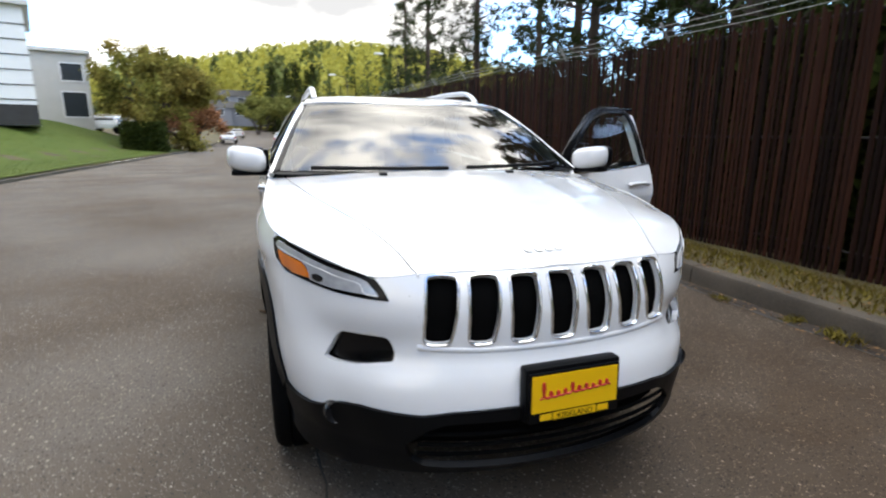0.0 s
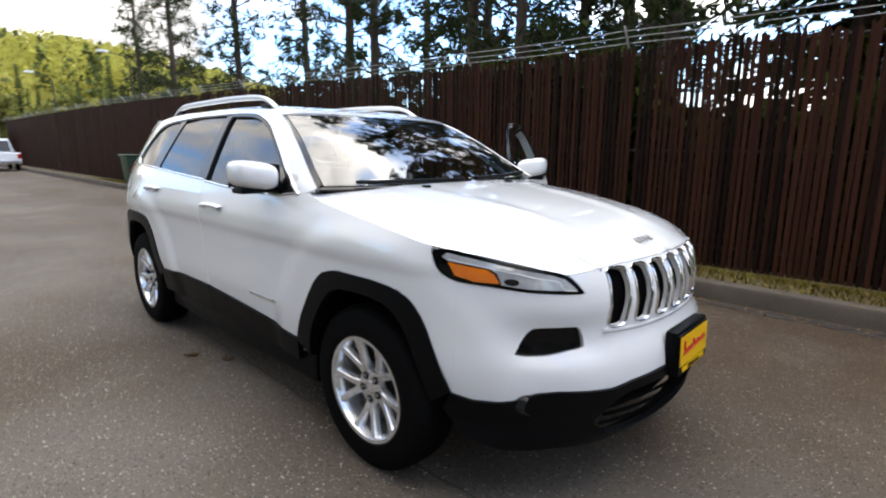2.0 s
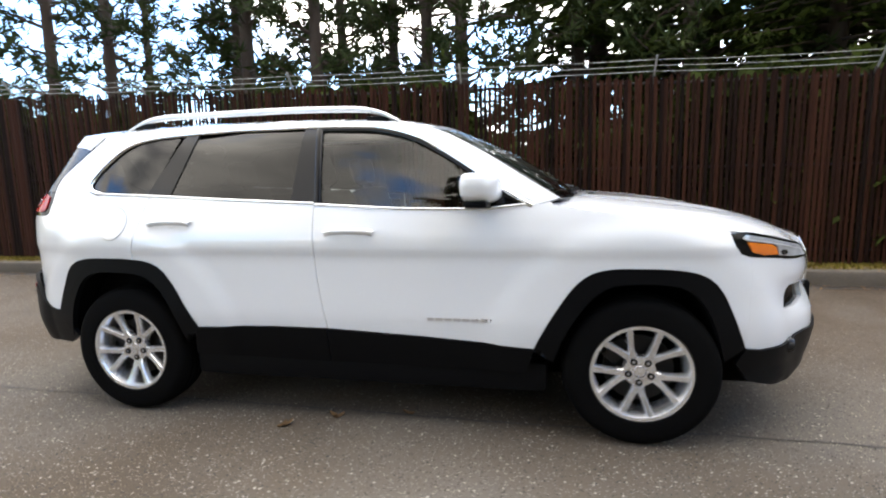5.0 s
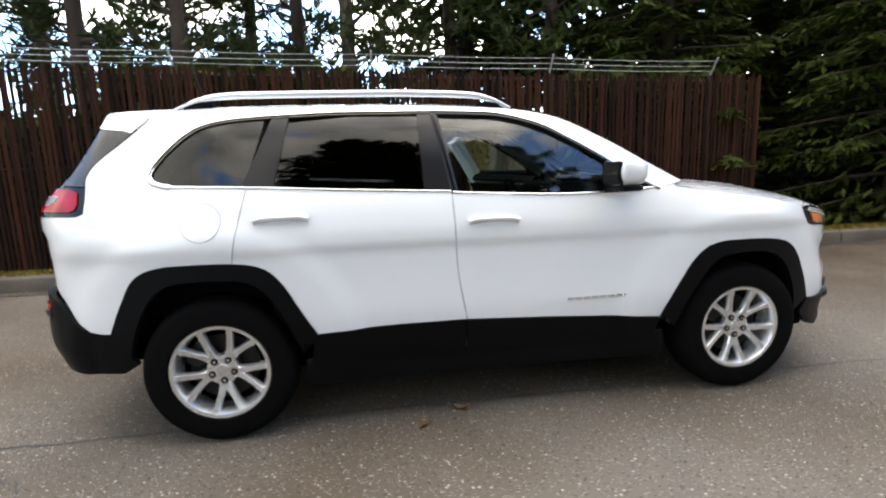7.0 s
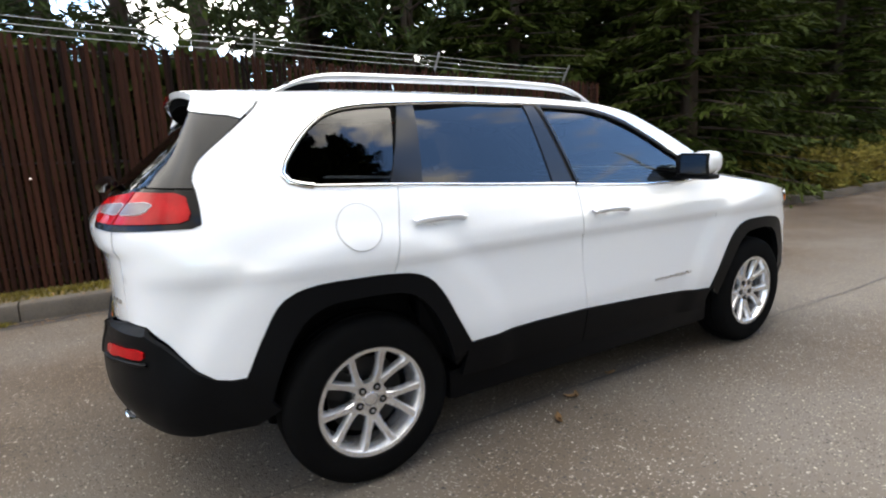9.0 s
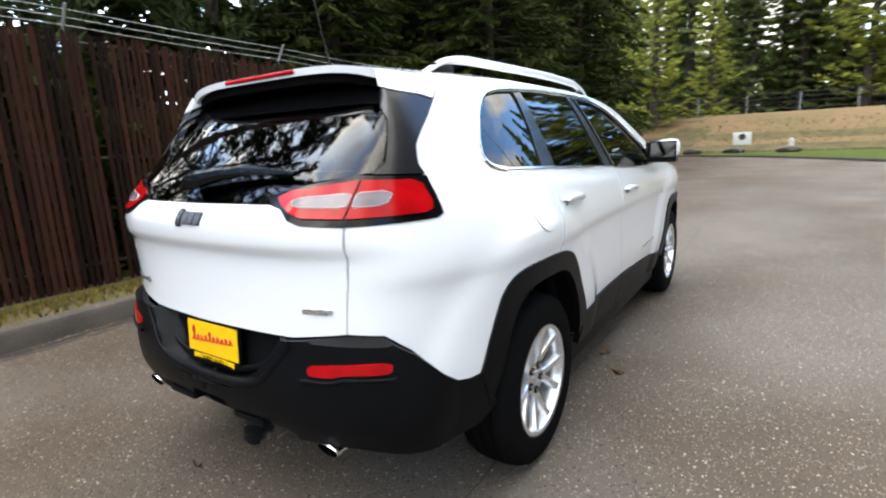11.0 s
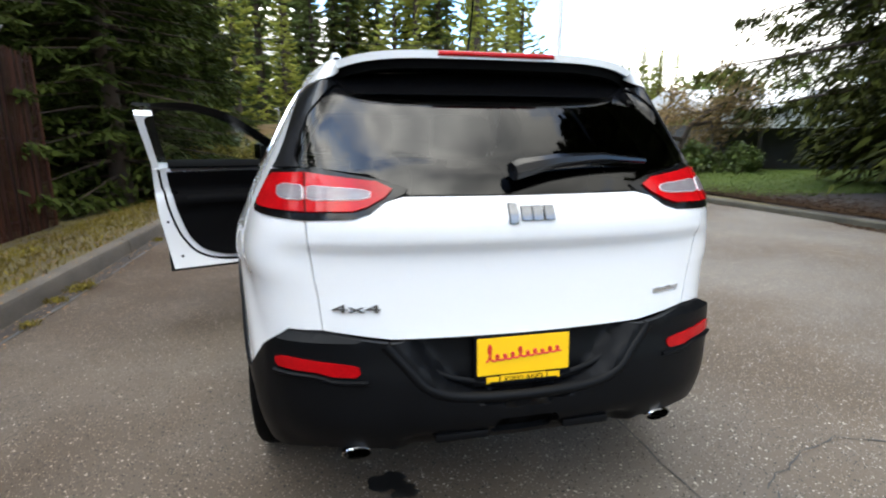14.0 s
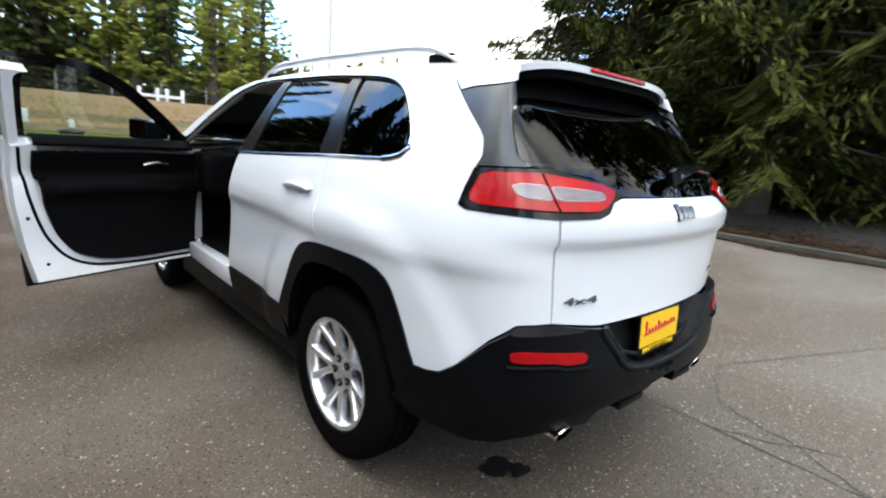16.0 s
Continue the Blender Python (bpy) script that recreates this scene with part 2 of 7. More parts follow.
def natural(xs, ys):
    """A natural cubic spline through the points, for arrays."""
    xs, ys = np.asarray(xs, float), np.asarray(ys, float)
    n, h = len(xs), np.diff(xs)
    a, r = np.eye(n), np.zeros(n)
    for i in range(1, n - 1):
        a[i, i - 1:i + 2] = h[i - 1], 2 * (h[i - 1] + h[i]), h[i]
        r[i] = 6 * ((ys[i + 1] - ys[i]) / h[i] - (ys[i] - ys[i - 1]) / h[i - 1])
    m = np.linalg.solve(a, r)

    def f(x):
        x = np.asarray(x, float)
        i = np.clip(np.searchsorted(xs, x) - 1, 0, n - 2)
        u, v, hh = xs[i + 1] - x, x - xs[i], h[i]
        return (m[i] * u ** 3 + m[i + 1] * v ** 3) / (6 * hh) + (ys[i] / hh - m[i] * hh / 6) * u + (ys[i + 1] / hh - m[i + 1] * hh / 6) * v
    return f


def pchip(xs, ys):
    """A smooth curve through the points that never overshoots them."""
    xs, ys = np.asarray(xs, float), np.asarray(ys, float)
    h, d = np.diff(xs), np.diff(ys) / np.diff(xs)
    m = np.zeros(len(xs))
    m[0], m[-1] = d[0], d[-1]
    for i in range(1, len(xs) - 1):
        if d[i - 1] * d[i] > 0:
            w1, w2 = 2 * h[i] + h[i - 1], h[i] + 2 * h[i - 1]
            m[i] = (w1 + w2) / (w1 / d[i - 1] + w2 / d[i])

    def f(x):
        x = np.clip(np.asarray(x, float), xs[0], xs[-1])
        i = np.clip(np.searchsorted(xs, x) - 1, 0, len(xs) - 2)
        t = (x - xs[i]) / h[i]
        return (2 * t ** 3 - 3 * t ** 2 + 1) * ys[i] + (t ** 3 - 2 * t ** 2 + t) * h[i] * m[i] + (3 * t ** 2 - 2 * t ** 3) * ys[i + 1] + (t ** 3 - t ** 2) * h[i] * m[i + 1]
    return f


def inside(pts, poly):
    """Which of the points lie within the polygon."""
    x, y = pts[:, 0], pts[:, 1]
    res = np.zeros(len(pts), bool)
    q = np.asarray(poly)
    for (x0, y0), (x1, y1) in zip(q, np.roll(q, -1, 0)):
        if y0 == y1:
            continue
        hit = ((y0 > y) != (y1 > y)) & (x < (x1 - x0) * (y - y0) / (y1 - y0) + x0)
        res ^= hit
    return res


def along(poly, step, closed=True):
    """The outline with points no further apart than step."""
    q = [np.asarray(p, float) for p in poly]
    out = []
    for a, b in zip(q, q[1:] + ([q[0]] if closed else [])):
        k = max(1, int(math.ceil(np.linalg.norm(b - a) / step)))
        out += [a + (b - a) * i / k for i in range(k)]
    if not closed:
        out.append(q[-1])
    return np.array(out)


def rounded(poly, cut=0.3, times=2):
    """Chaikin's corner cutting of a closed outline."""
    q = np.asarray(poly, float)
    for _ in range(times):
        nx = np.roll(q, -1, 0)
        q = np.stack([q * (1 - cut) + nx * cut, q * cut + nx * (1 - cut)], 1).reshape(-1, 2)
        cut = 0.25
    return q


def curve2(points, count=24):
    """A smooth open line through 2D points."""
    p = np.asarray(points, float)
    s = np.concatenate([[0], np.cumsum(np.linalg.norm(np.diff(p, axis=0), axis=1))])
    t = np.linspace(0, s[-1], count)
    return list(np.stack([pchip(s, p[:, 0])(t), pchip(s, p[:, 1])(t)], 1))


from mathutils.geometry import delaunay_2d_cdt


def sheet(outline, lift, step=0.04, holes=(), thick=0.0, off=0.0, edge=None):
    """A panel: a flat outline filled with small triangles, lifted on to a curved surface, with a back and a rim. off: metres
    that it stands out, or a function of the flat points."""
    loops = [along(outline, edge or step * 0.8)] + [along(h, edge or step * 0.6) for h in holes]
    lo, hi = loops[0].min(0), loops[0].max(0)
    gx, gy = np.meshgrid(np.arange(lo[0], hi[0], step), np.arange(lo[1], hi[1], step * 0.866))
    gx = gx + (np.arange(gx.shape[0]) % 2 * step / 2)[:, None]
    grid = np.stack([gx.ravel(), gy.ravel()], 1)
    ok = inside(grid, loops[0])
    for h in loops[1:]:
        ok &= ~inside(grid, h)
    grid = grid[ok]
    rim = np.concatenate(loops)
    if len(grid):
        near = np.min([np.min(np.linalg.norm(grid[:, None] - rim[None, i:i + 200], axis=2), axis=1) for i in range(0, len(rim), 200)], axis=0)
        grid = grid[near > step * 0.45]
    pts, edges, base = np.concatenate([rim, grid]), [], 0
    for lp in loops:
        k = len(lp)
        edges += [(base + i, base + (i + 1) % k) for i in range(k)]
        base += k
    r = delaunay_2d_cdt([Vector(p) for p in pts], edges, [], 0, 1e-6)
    flat = np.array([tuple(v) for v in r[0]])
    tris = np.array([tuple(f) for f in r[2]])
    mid = flat[tris].mean(1)
    ok = inside(mid, loops[0])
    for h in loops[1:]:
        ok &= ~inside(mid, h)
    tris = tris[ok]
    used, inv = np.unique(tris, return_inverse=True)
    flat, tris = flat[used], inv.reshape(-1, 3)
    top, nrm = lift(flat)
    o = off(flat) if callable(off) else off
    top = top + nrm * np.reshape(o, (-1, 1))
    a, b, c = top[tris[:, 0]], top[tris[:, 1]], top[tris[:, 2]]
    against = np.sum(np.cross(b - a, c - a) * nrm[tris].mean(1), axis=1) < 0
    tris = np.where(against[:, None], tris[:, ::-1], tris)
    verts, faces = list(top), [tuple(t) for t in tris]
    if thick:
        n = len(top)
        verts += list(top - nrm * thick)
        faces += [(t[0] + n, t[2] + n, t[1] + n) for t in tris]
        count = {}
        for t in tris:
            for i in range(3):
                e = (int(t[i]), int(t[(i + 1) % 3]))
                count[e] = count.get(e, 0) + 1
        faces += [(e[1], e[0], e[0] + n, e[1] + n) for e in count if (e[1], e[0]) not in count]
    return verts, faces


def panel(name, outline, lift, mat, parent, label="", sharp=35, **more):
    v, f = sheet(outline, lift, **more)
    return put(name, mesh_of(name, v, f, mat, sharp), parent, label)


def strip(name, line, lift, mat, parent, wide=0.012, proud=0.006, label="", closed=False, sides=6):
    """A slim moulding that follows a line on a surface."""
    pts, nrm = lift(np.asarray(line, float))
    n = len(pts)
    verts, faces = [], []
    for i in range(n):
        a, b = pts[(i - 1) % n if closed else max(i - 1, 0)], pts[(i + 1) % n if closed else min(i + 1, n - 1)]
        d = (b - a) / (np.linalg.norm(b - a) + 1e-9)
        w = np.cross(nrm[i], d)
        for k in range(sides):
            q = math.pi * (k / (sides - 1))
            verts.append(pts[i] + w * math.cos(q) * wide / 2 + nrm[i] * (math.sin(q) * proud - 0.002))
    for i in range(n if closed else n - 1):
        for k in range(sides):
            j = (i + 1) % n
            faces.append((i * sides + k, i * sides + (k + 1) % sides, j * sides + (k + 1) % sides, j * sides + k))
    return put(name, mesh_of(name, verts, faces, mat, 50), parent, label)


def lifted(f):
    """The lift for a function of flat points that gives places; normals by differences."""
    def lift(p):
        p = np.asarray(p, float)
        e = np.array([1e-3, 0]), np.array([0, 1e-3])
        n = np.cross(f(p + e[0]) - f(p - e[0]), f(p + e[1]) - f(p - e[1]))
        return f(p), n / (np.linalg.norm(n, axis=1)[:, None] + 1e-12)
    return lift

ASPHALT = material("asphalt", (0.155, 0.133, 0.109), 0.9, scale=0.5, fine=170, amount=0.85, second=(0.056, 0.048, 0.040), bump=0.8, bump_scale=140, spec=0.25)
n, l = ASPHALT.node_tree.nodes, ASPHALT.node_tree.links
shader = n["Principled BSDF"]
before = shader.inputs["Base Color"].links[0].from_socket
patches = n.new("ShaderNodeTexNoise")
patches.inputs["Scale"].default_value, patches.inputs["Detail"].default_value = 0.45, 7
l.new(n["Texture Coordinate"].outputs["Object"], patches.inputs["Vector"])
spread = n.new("ShaderNodeValToRGB")
spread.color_ramp.elements[0].position, spread.color_ramp.elements[1].position = 0.42, 0.62
l.new(patches.outputs["Fac"], spread.inputs["Fac"])
worn = n.new("ShaderNodeMixRGB")
worn.blend_type = "MULTIPLY"
worn.inputs["Color2"].default_value = (0.80, 0.71, 0.60, 1)
l.new(spread.outputs["Color"], worn.inputs["Fac"])
l.new(before, worn.inputs["Color1"])
last_colour = worn.outputs["Color"]
for size, share, reach, shade_of in ((150, 0.82, 0.42, (0.25, 0.22, 0.18, 1)), (85, 0.94, 0.36, (0.36, 0.32, 0.27, 1)), (120, 0.85, 0.45, (0.035, 0.032, 0.03, 1))):
    flecks = n.new("ShaderNodeTexVoronoi")
    flecks.inputs["Scale"].default_value = size
    l.new(n["Texture Coordinate"].outputs["Object"], flecks.inputs["Vector"])
    pick = n.new("ShaderNodeSeparateColor")
    l.new(flecks.outputs["Color"], pick.inputs[0])
    few = n.new("ShaderNodeMath")
    few.operation = "GREATER_THAN"
    few.inputs[1].default_value = share
    l.new(pick.outputs[0], few.inputs[0])
    wide = n.new("ShaderNodeMath")
    wide.operation = "MULTIPLY"
    wide.inputs[1].default_value = reach * 1.6
    l.new(pick.outputs[1], wide.inputs[0])
    near = n.new("ShaderNodeMath")
    near.operation = "LESS_THAN"
    l.new(flecks.outputs["Distance"], near.inputs[0])
    l.new(wide.outputs[0], near.inputs[1])
    both = n.new("ShaderNodeMath")
    both.operation = "MULTIPLY"
    l.new(few.outputs[0], both.inputs[0])
    l.new(near.outputs[0], both.inputs[1])
    stone = n.new("ShaderNodeMixRGB")
    stone.inputs["Color2"].default_value = shade_of
    l.new(both.outputs[0], stone.inputs["Fac"])
    l.new(last_colour, stone.inputs["Color1"])
    last_colour = stone.outputs["Color"]
# mottled darker brown tone, growing towards the east kerb and the south
apart = n.new("ShaderNodeSeparateXYZ")
l.new(n["Texture Coordinate"].outputs["Object"], apart.inputs[0])
lane = n.new("ShaderNodeMapRange")
lane.interpolation_type = "SMOOTHSTEP"
lane.inputs["From Min"].default_value, lane.inputs["From Max"].default_value = -.9, 1.9
lane.inputs["To Max"].default_value = .9
l.new(apart.outputs["X"], lane.inputs["Value"])
mottle = n.new("ShaderNodeTexNoise")
mottle.inputs["Scale"].default_value, mottle.inputs["Detail"].default_value = 1.3, 8
l.new(n["Texture Coordinate"].outputs["Object"], mottle.inputs["Vector"])
dirt = n.new("ShaderNodeMath")
dirt.operation = "MULTIPLY"
spots = n.new("ShaderNodeMapRange")
spots.inputs["From Min"].default_value, spots.inputs["From Max"].default_value, spots.inputs["To Min"].default_value = .3, .6, .45
l.new(mottle.outputs["Fac"], spots.inputs["Value"])
south = n.new("ShaderNodeMapRange")
south.interpolation_type = "SMOOTHSTEP"
south.inputs["From Min"].default_value, south.inputs["From Max"].default_value = .2, -2.6
south.inputs["To Min"].default_value, south.inputs["To Max"].default_value = .72, 1.25
l.new(apart.outputs["Y"], south.inputs["Value"])
deeper = n.new("ShaderNodeMath")
deeper.operation = "MULTIPLY"
l.new(lane.outputs[0], deeper.inputs[0])
l.new(south.outputs[0], deeper.inputs[1])
l.new(deeper.outputs[0], dirt.inputs[0])
l.new(spots.outputs[0], dirt.inputs[1])
brown = n.new("ShaderNodeMixRGB")
brown.blend_type = "MULTIPLY"
brown.inputs["Color2"].default_value = (0.55, 0.45, 0.355, 1)
l.new(dirt.outputs[0], brown.inputs["Fac"])
l.new(last_colour, brown.inputs["Color1"])
l.new(brown.outputs["Color"], shader.inputs["Base Color"])

SOIL = material("verge_soil", (0.100, 0.080, 0.016), 0.95, scale=1.6, fine=35, amount=0.95, second=(0.034, 0.021, 0.012), bump=0.8, bump_scale=60)
# west kerb: moss tone, with the shade of the cedars put into the colour
MOSSY_SHADED = material("mossy_kerb", (0.052, 0.044, 0.026), 0.95, scale=2.2, fine=40, amount=1.0, second=(0.016, 0.014, 0.008), bump=0.7, bump_scale=70)
KERB = material("kerb_concrete", (0.098, 0.078, 0.056), 0.9, scale=1.6, fine=60, amount=1.0, second=(0.022, 0.018, 0.013), bump=0.5, bump_scale=120)
GRASS = material("grass_blades", (0.165, 0.140, 0.018), 0.8, scale=1.6, fine=30, amount=0.95, second=(0.066, 0.038, 0.017), island=0.4, spec=0.1)
LAWN = material("lawn_blades", (0.078, 0.122, 0.024), 0.8, scale=1, fine=20, amount=0.6, second=(0.15, 0.165, 0.045), island=0.3, spec=0.1)
SLAT = material("brown_slat", (0.042, 0.0130, 0.0062), 0.75, scale=4, fine=50, amount=0.95, second=(0.0070, 0.0033, 0.0024), bump=0.25, bump_scale=60, spec=0.12, per_object=0.75, stretch=(3, 3, .25))
SLAT_FAR = material("brown_slat_far", (0.042, 0.0130, 0.0062), 0.75, scale=4, fine=50, amount=0.95, second=(0.0070, 0.0033, 0.0024), spec=0.12, island=0.62, stretch=(3, 3, .25))
POST_STEEL = material("post_steel", (0.05, 0.045, 0.04), 0.7, 0.3, scale=10, fine=120, amount=0.7, second=(0.025, 0.02, 0.016))
ZINC = material("zinc_steel", (0.42, 0.42, 0.41), 0.5, 0.6, scale=10, fine=120, amount=0.5)
BARK = material("bark", (0.075, 0.05, 0.036), 0.95, scale=5, fine=30, amount=0.8, second=(0.035, 0.024, 0.018), bump=0.9, bump_scale=18, stretch=(1, 1, .25))
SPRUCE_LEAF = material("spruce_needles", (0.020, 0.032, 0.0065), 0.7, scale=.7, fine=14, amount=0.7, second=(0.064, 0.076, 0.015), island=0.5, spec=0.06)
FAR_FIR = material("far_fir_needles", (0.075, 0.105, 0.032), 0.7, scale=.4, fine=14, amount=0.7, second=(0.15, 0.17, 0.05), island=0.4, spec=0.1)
PINE_LEAF = material("pine_needles", (0.022, 0.036, 0.012), 0.7, scale=1.5, fine=14, amount=0.7, second=(0.055, 0.066, 0.018), island=0.4, spec=0.1)
# leaf colour mixes near-black shaded depths with pale tips and lit olive sprays
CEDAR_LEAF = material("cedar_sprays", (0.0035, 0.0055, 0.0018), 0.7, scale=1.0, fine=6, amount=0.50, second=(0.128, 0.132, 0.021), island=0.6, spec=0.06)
SPRING_LEAF = material("spring_leaves", (0.36, 0.36, 0.075), 0.7, scale=0.3, fine=10, amount=0.7, second=(0.19, 0.23, 0.055), island=0.35, spec=0.1)
RUSSET_LEAF = material("russet_leaves", (0.25, 0.17, 0.045), 0.75, scale=0.35, fine=10, amount=0.8, second=(0.145, 0.20, 0.042), island=0.4, spec=0.1)
DIRT = material("bare_bank", (0.165, 0.088, 0.044), 0.95, scale=0.4, fine=8, amount=0.9, second=(0.100, 0.086, 0.026), bump=0.5, bump_scale=12)
WHITE_WALL = material("white_siding", (0.72, 0.72, 0.70), 0.7, scale=1.5, fine=40, amount=0.3)
GREY_WALL = material("grey_stucco", (0.45, 0.43, 0.39), 0.85, scale=1.5, fine=40, amount=0.4, bump=0.2)
SLATE_WALL = material("slate_grey_wall", (0.17, 0.17, 0.18), 0.85, scale=1.5, fine=40, amount=0.5)
DARK_WALL = material("dark_wall", (0.03, 0.028, 0.026), 0.8, scale=2, fine=40, amount=0.6)
ROOFING = material("pale_roof", (0.50, 0.48, 0.45), 0.7, scale=2, fine=30, amount=0.5)
WINDOW = material("far_window", (0.03, 0.035, 0.04), 0.12, scale=3, fine=30, amount=0.4)
TAR = material("tar_seam", (0.035, 0.033, 0.030), 0.7, scale=6, fine=80, amount=0.5)
FOOT_LEAF = material("foot_leaves", (0.21, 0.20, 0.045), 0.75, scale=0.3, fine=10, amount=0.8, second=(0.08, 0.092, 0.027), island=0.4, spec=0.1)
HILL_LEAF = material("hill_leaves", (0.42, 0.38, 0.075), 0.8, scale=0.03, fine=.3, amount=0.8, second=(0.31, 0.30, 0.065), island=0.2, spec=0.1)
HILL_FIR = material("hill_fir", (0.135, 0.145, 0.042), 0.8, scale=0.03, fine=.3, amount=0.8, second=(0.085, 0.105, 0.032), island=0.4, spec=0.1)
# dark soil, its colour lowered further to stand for shade under the cedars
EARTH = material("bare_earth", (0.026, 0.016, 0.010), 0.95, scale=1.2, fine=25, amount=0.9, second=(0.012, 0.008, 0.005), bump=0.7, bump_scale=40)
OIL = material("oil_stain", (0.012, 0.012, 0.012), 0.45, scale=20, fine=90, amount=0.6)
NEEDLES = material("needle_litter", (0.040, 0.022, 0.011), 0.95, scale=3, fine=60, amount=0.9, second=(0.016, 0.010, 0.006), island=0.5, spec=0.05)
LITTER = material("leaf_litter", (0.19, 0.105, 0.04), 0.9, scale=8, fine=60, amount=0.8, second=(0.09, 0.055, 0.026), island=0.45)
GREEN_BIN = material("green_plastic", (0.015, 0.05, 0.022), 0.45, scale=4, fine=90, amount=0.5)
RED_BASE = material("red_brick_paint", (0.20, 0.045, 0.03), 0.8, scale=4, fine=60, amount=0.6)

LAUREL_LEAF = material("laurel_leaves", (0.09, 0.12, 0.02), 0.5, scale=1.6, fine=10, amount=0.7, second=(0.04, 0.06, 0.012), island=0.5, spec=0.3)
RUST_LEAF = material("rust_leaves", (0.26, 0.115, 0.055), 0.75, scale=0.5, fine=10, amount=0.8, second=(0.15, 0.085, 0.035), island=0.4, spec=0.1)
OLIVE_LEAF = material("olive_leaves", (0.20, 0.19, 0.06), 0.75, scale=0.8, fine=10, amount=0.7, second=(0.13, 0.11, 0.045), island=0.4, spec=0.1)
TAN_ROOF = material("tan_roof", (0.42, 0.37, 0.29), 0.85, scale=1.2, fine=12, amount=0.5)
BLOSSOM = material("blossom_twigs", (0.24, 0.15, 0.075), 0.75, scale=0.8, fine=10, amount=0.7, second=(0.13, 0.12, 0.04), island=0.4, spec=0.1)


def let_through(m, share):
    """Leaves pass some of the light that falls on their backs."""
    n, l = m.node_tree.nodes, m.node_tree.links
    shader = n["Principled BSDF"]
    back, mix = n.new("ShaderNodeBsdfTranslucent"), n.new("ShaderNodeMixShader")
    mix.inputs[0].default_value = share
    l.new(shader.inputs["Base Color"].links[0].from_socket, back.inputs["Color"])
    l.new(shader.outputs[0], mix.inputs[1])
    l.new(back.outputs[0], mix.inputs[2])
    l.new(mix.outputs[0], n["Material Output"].inputs["Surface"])


for m, share in ((SPRING_LEAF, .45), (RUSSET_LEAF, .4), (HILL_LEAF, .4), (FAR_FIR, .25), (SPRUCE_LEAF, .2), (LAWN, .3), (BLOSSOM, .4), (OLIVE_LEAF, .35)):
    let_through(m, share)

# ---- ground, road and kerbs ----
WEST = [(-6.6, 130), (-6.9, 60), (-7.5, 30), (-7.9, 12), (-7.6, 2), (-7.3, -3), (-6.9, -9), (-6.5, -13), (-5.7, -17.5), (-4.0, -21), (-1.5, -24.5), (2, -27.5), (8, -29.5), (30, -31)]
EAST = [(30, -24), (12, -23), (6.5, -21), (4.0, -18.5), (3.0, -15.5), (2.85, -12), (2.85, 130)]
west_line, east_line = curve2(WEST, 90), curve2(EAST, 60)
ROAD = west_line + east_line
fall = pchip([2.8, 3.05, 3.6, 5.2, 9, 40], [.13, .13, .08, -.2, -.4, -.4])
lawn_rise = pchip([-60, -30, -18, -13, -9.5, -7], [3.6, 3.2, 2.6, 1.3, .25, .1])
west_x = lambda y: np.interp(-np.asarray(y, float), [-p[1] for p in west_line[:60]], [p[0] for p in west_line[:60]])


def height(x, y):
    x, y = np.asarray(x, float), np.asarray(y, float)
    north = .035 * np.maximum(y - 55, 0)
    east = fall(x)
    k = np.clip((y - 8) / 12, 0, 1)
    west = .075 * (1 - k) + lawn_rise(np.minimum(x - west_x(y) - 7, -7)) * k
    bank = np.clip((-31 - y) / 7, 0, 1)
    south = .075 + 2.3 * bank * bank * (3 - 2 * bank)
    z = np.where(x > 2.8, east, west)
    return np.where(y < -19, np.where(x > 3.5, np.maximum(south - .1, z * np.clip((y + 25) / 6, 0, 1)), south), z) + north


def ground_at(p):
    return np.stack([p[:, 0], p[:, 1], height(p[:, 0], p[:, 1])], -1)


def road_at(p):
    return np.stack([p[:, 0], p[:, 1], .035 * np.maximum(p[:, 1] - 55, 0)], -1)


outer = [(-90, -90), (90, -90), (90, 129.5), (2.95, 129.5)] + [(x + .10, y) for x, y in east_line[::-1]][1:] + [(x, y - .10) for x, y in west_line[::-1][:24]] + [(x - .10, y) for x, y in west_line[::-1][24:]][:-1] + [(-6.7, 129.5), (-90, 129.5)]
v, f = sheet(outer, lifted(ground_at), step=2.2, edge=2.0)
k = len(v)
v += [(-2500, -2500, 2), (2500, -2500, 2), (2500, 2500, 60), (-2500, 2500, 60), (-90, -90, 2.3), (90, -90, 2.3), (90, 129.5, 2.2), (-90, 129.5, 6)]
f += [(k, k + 1, k + 5, k + 4), (k + 1, k + 2, k + 6, k + 5), (k + 2, k + 3, k + 7, k + 6), (k + 3, k, k + 4, k + 7)]
tagged(put("ground", mesh_of("ground", v, f, SOIL, 60)), "mossy brown verge and open ground beyond the kerbs", "ground", kind="structure")
v, f = sheet(ROAD, lifted(road_at), step=2.5, edge=1.5)
tagged(put("road", mesh_of("road", v, f, ASPHALT, 60)), "worn grey-brown asphalt road with pale stone flecks", "road", kind="structure")
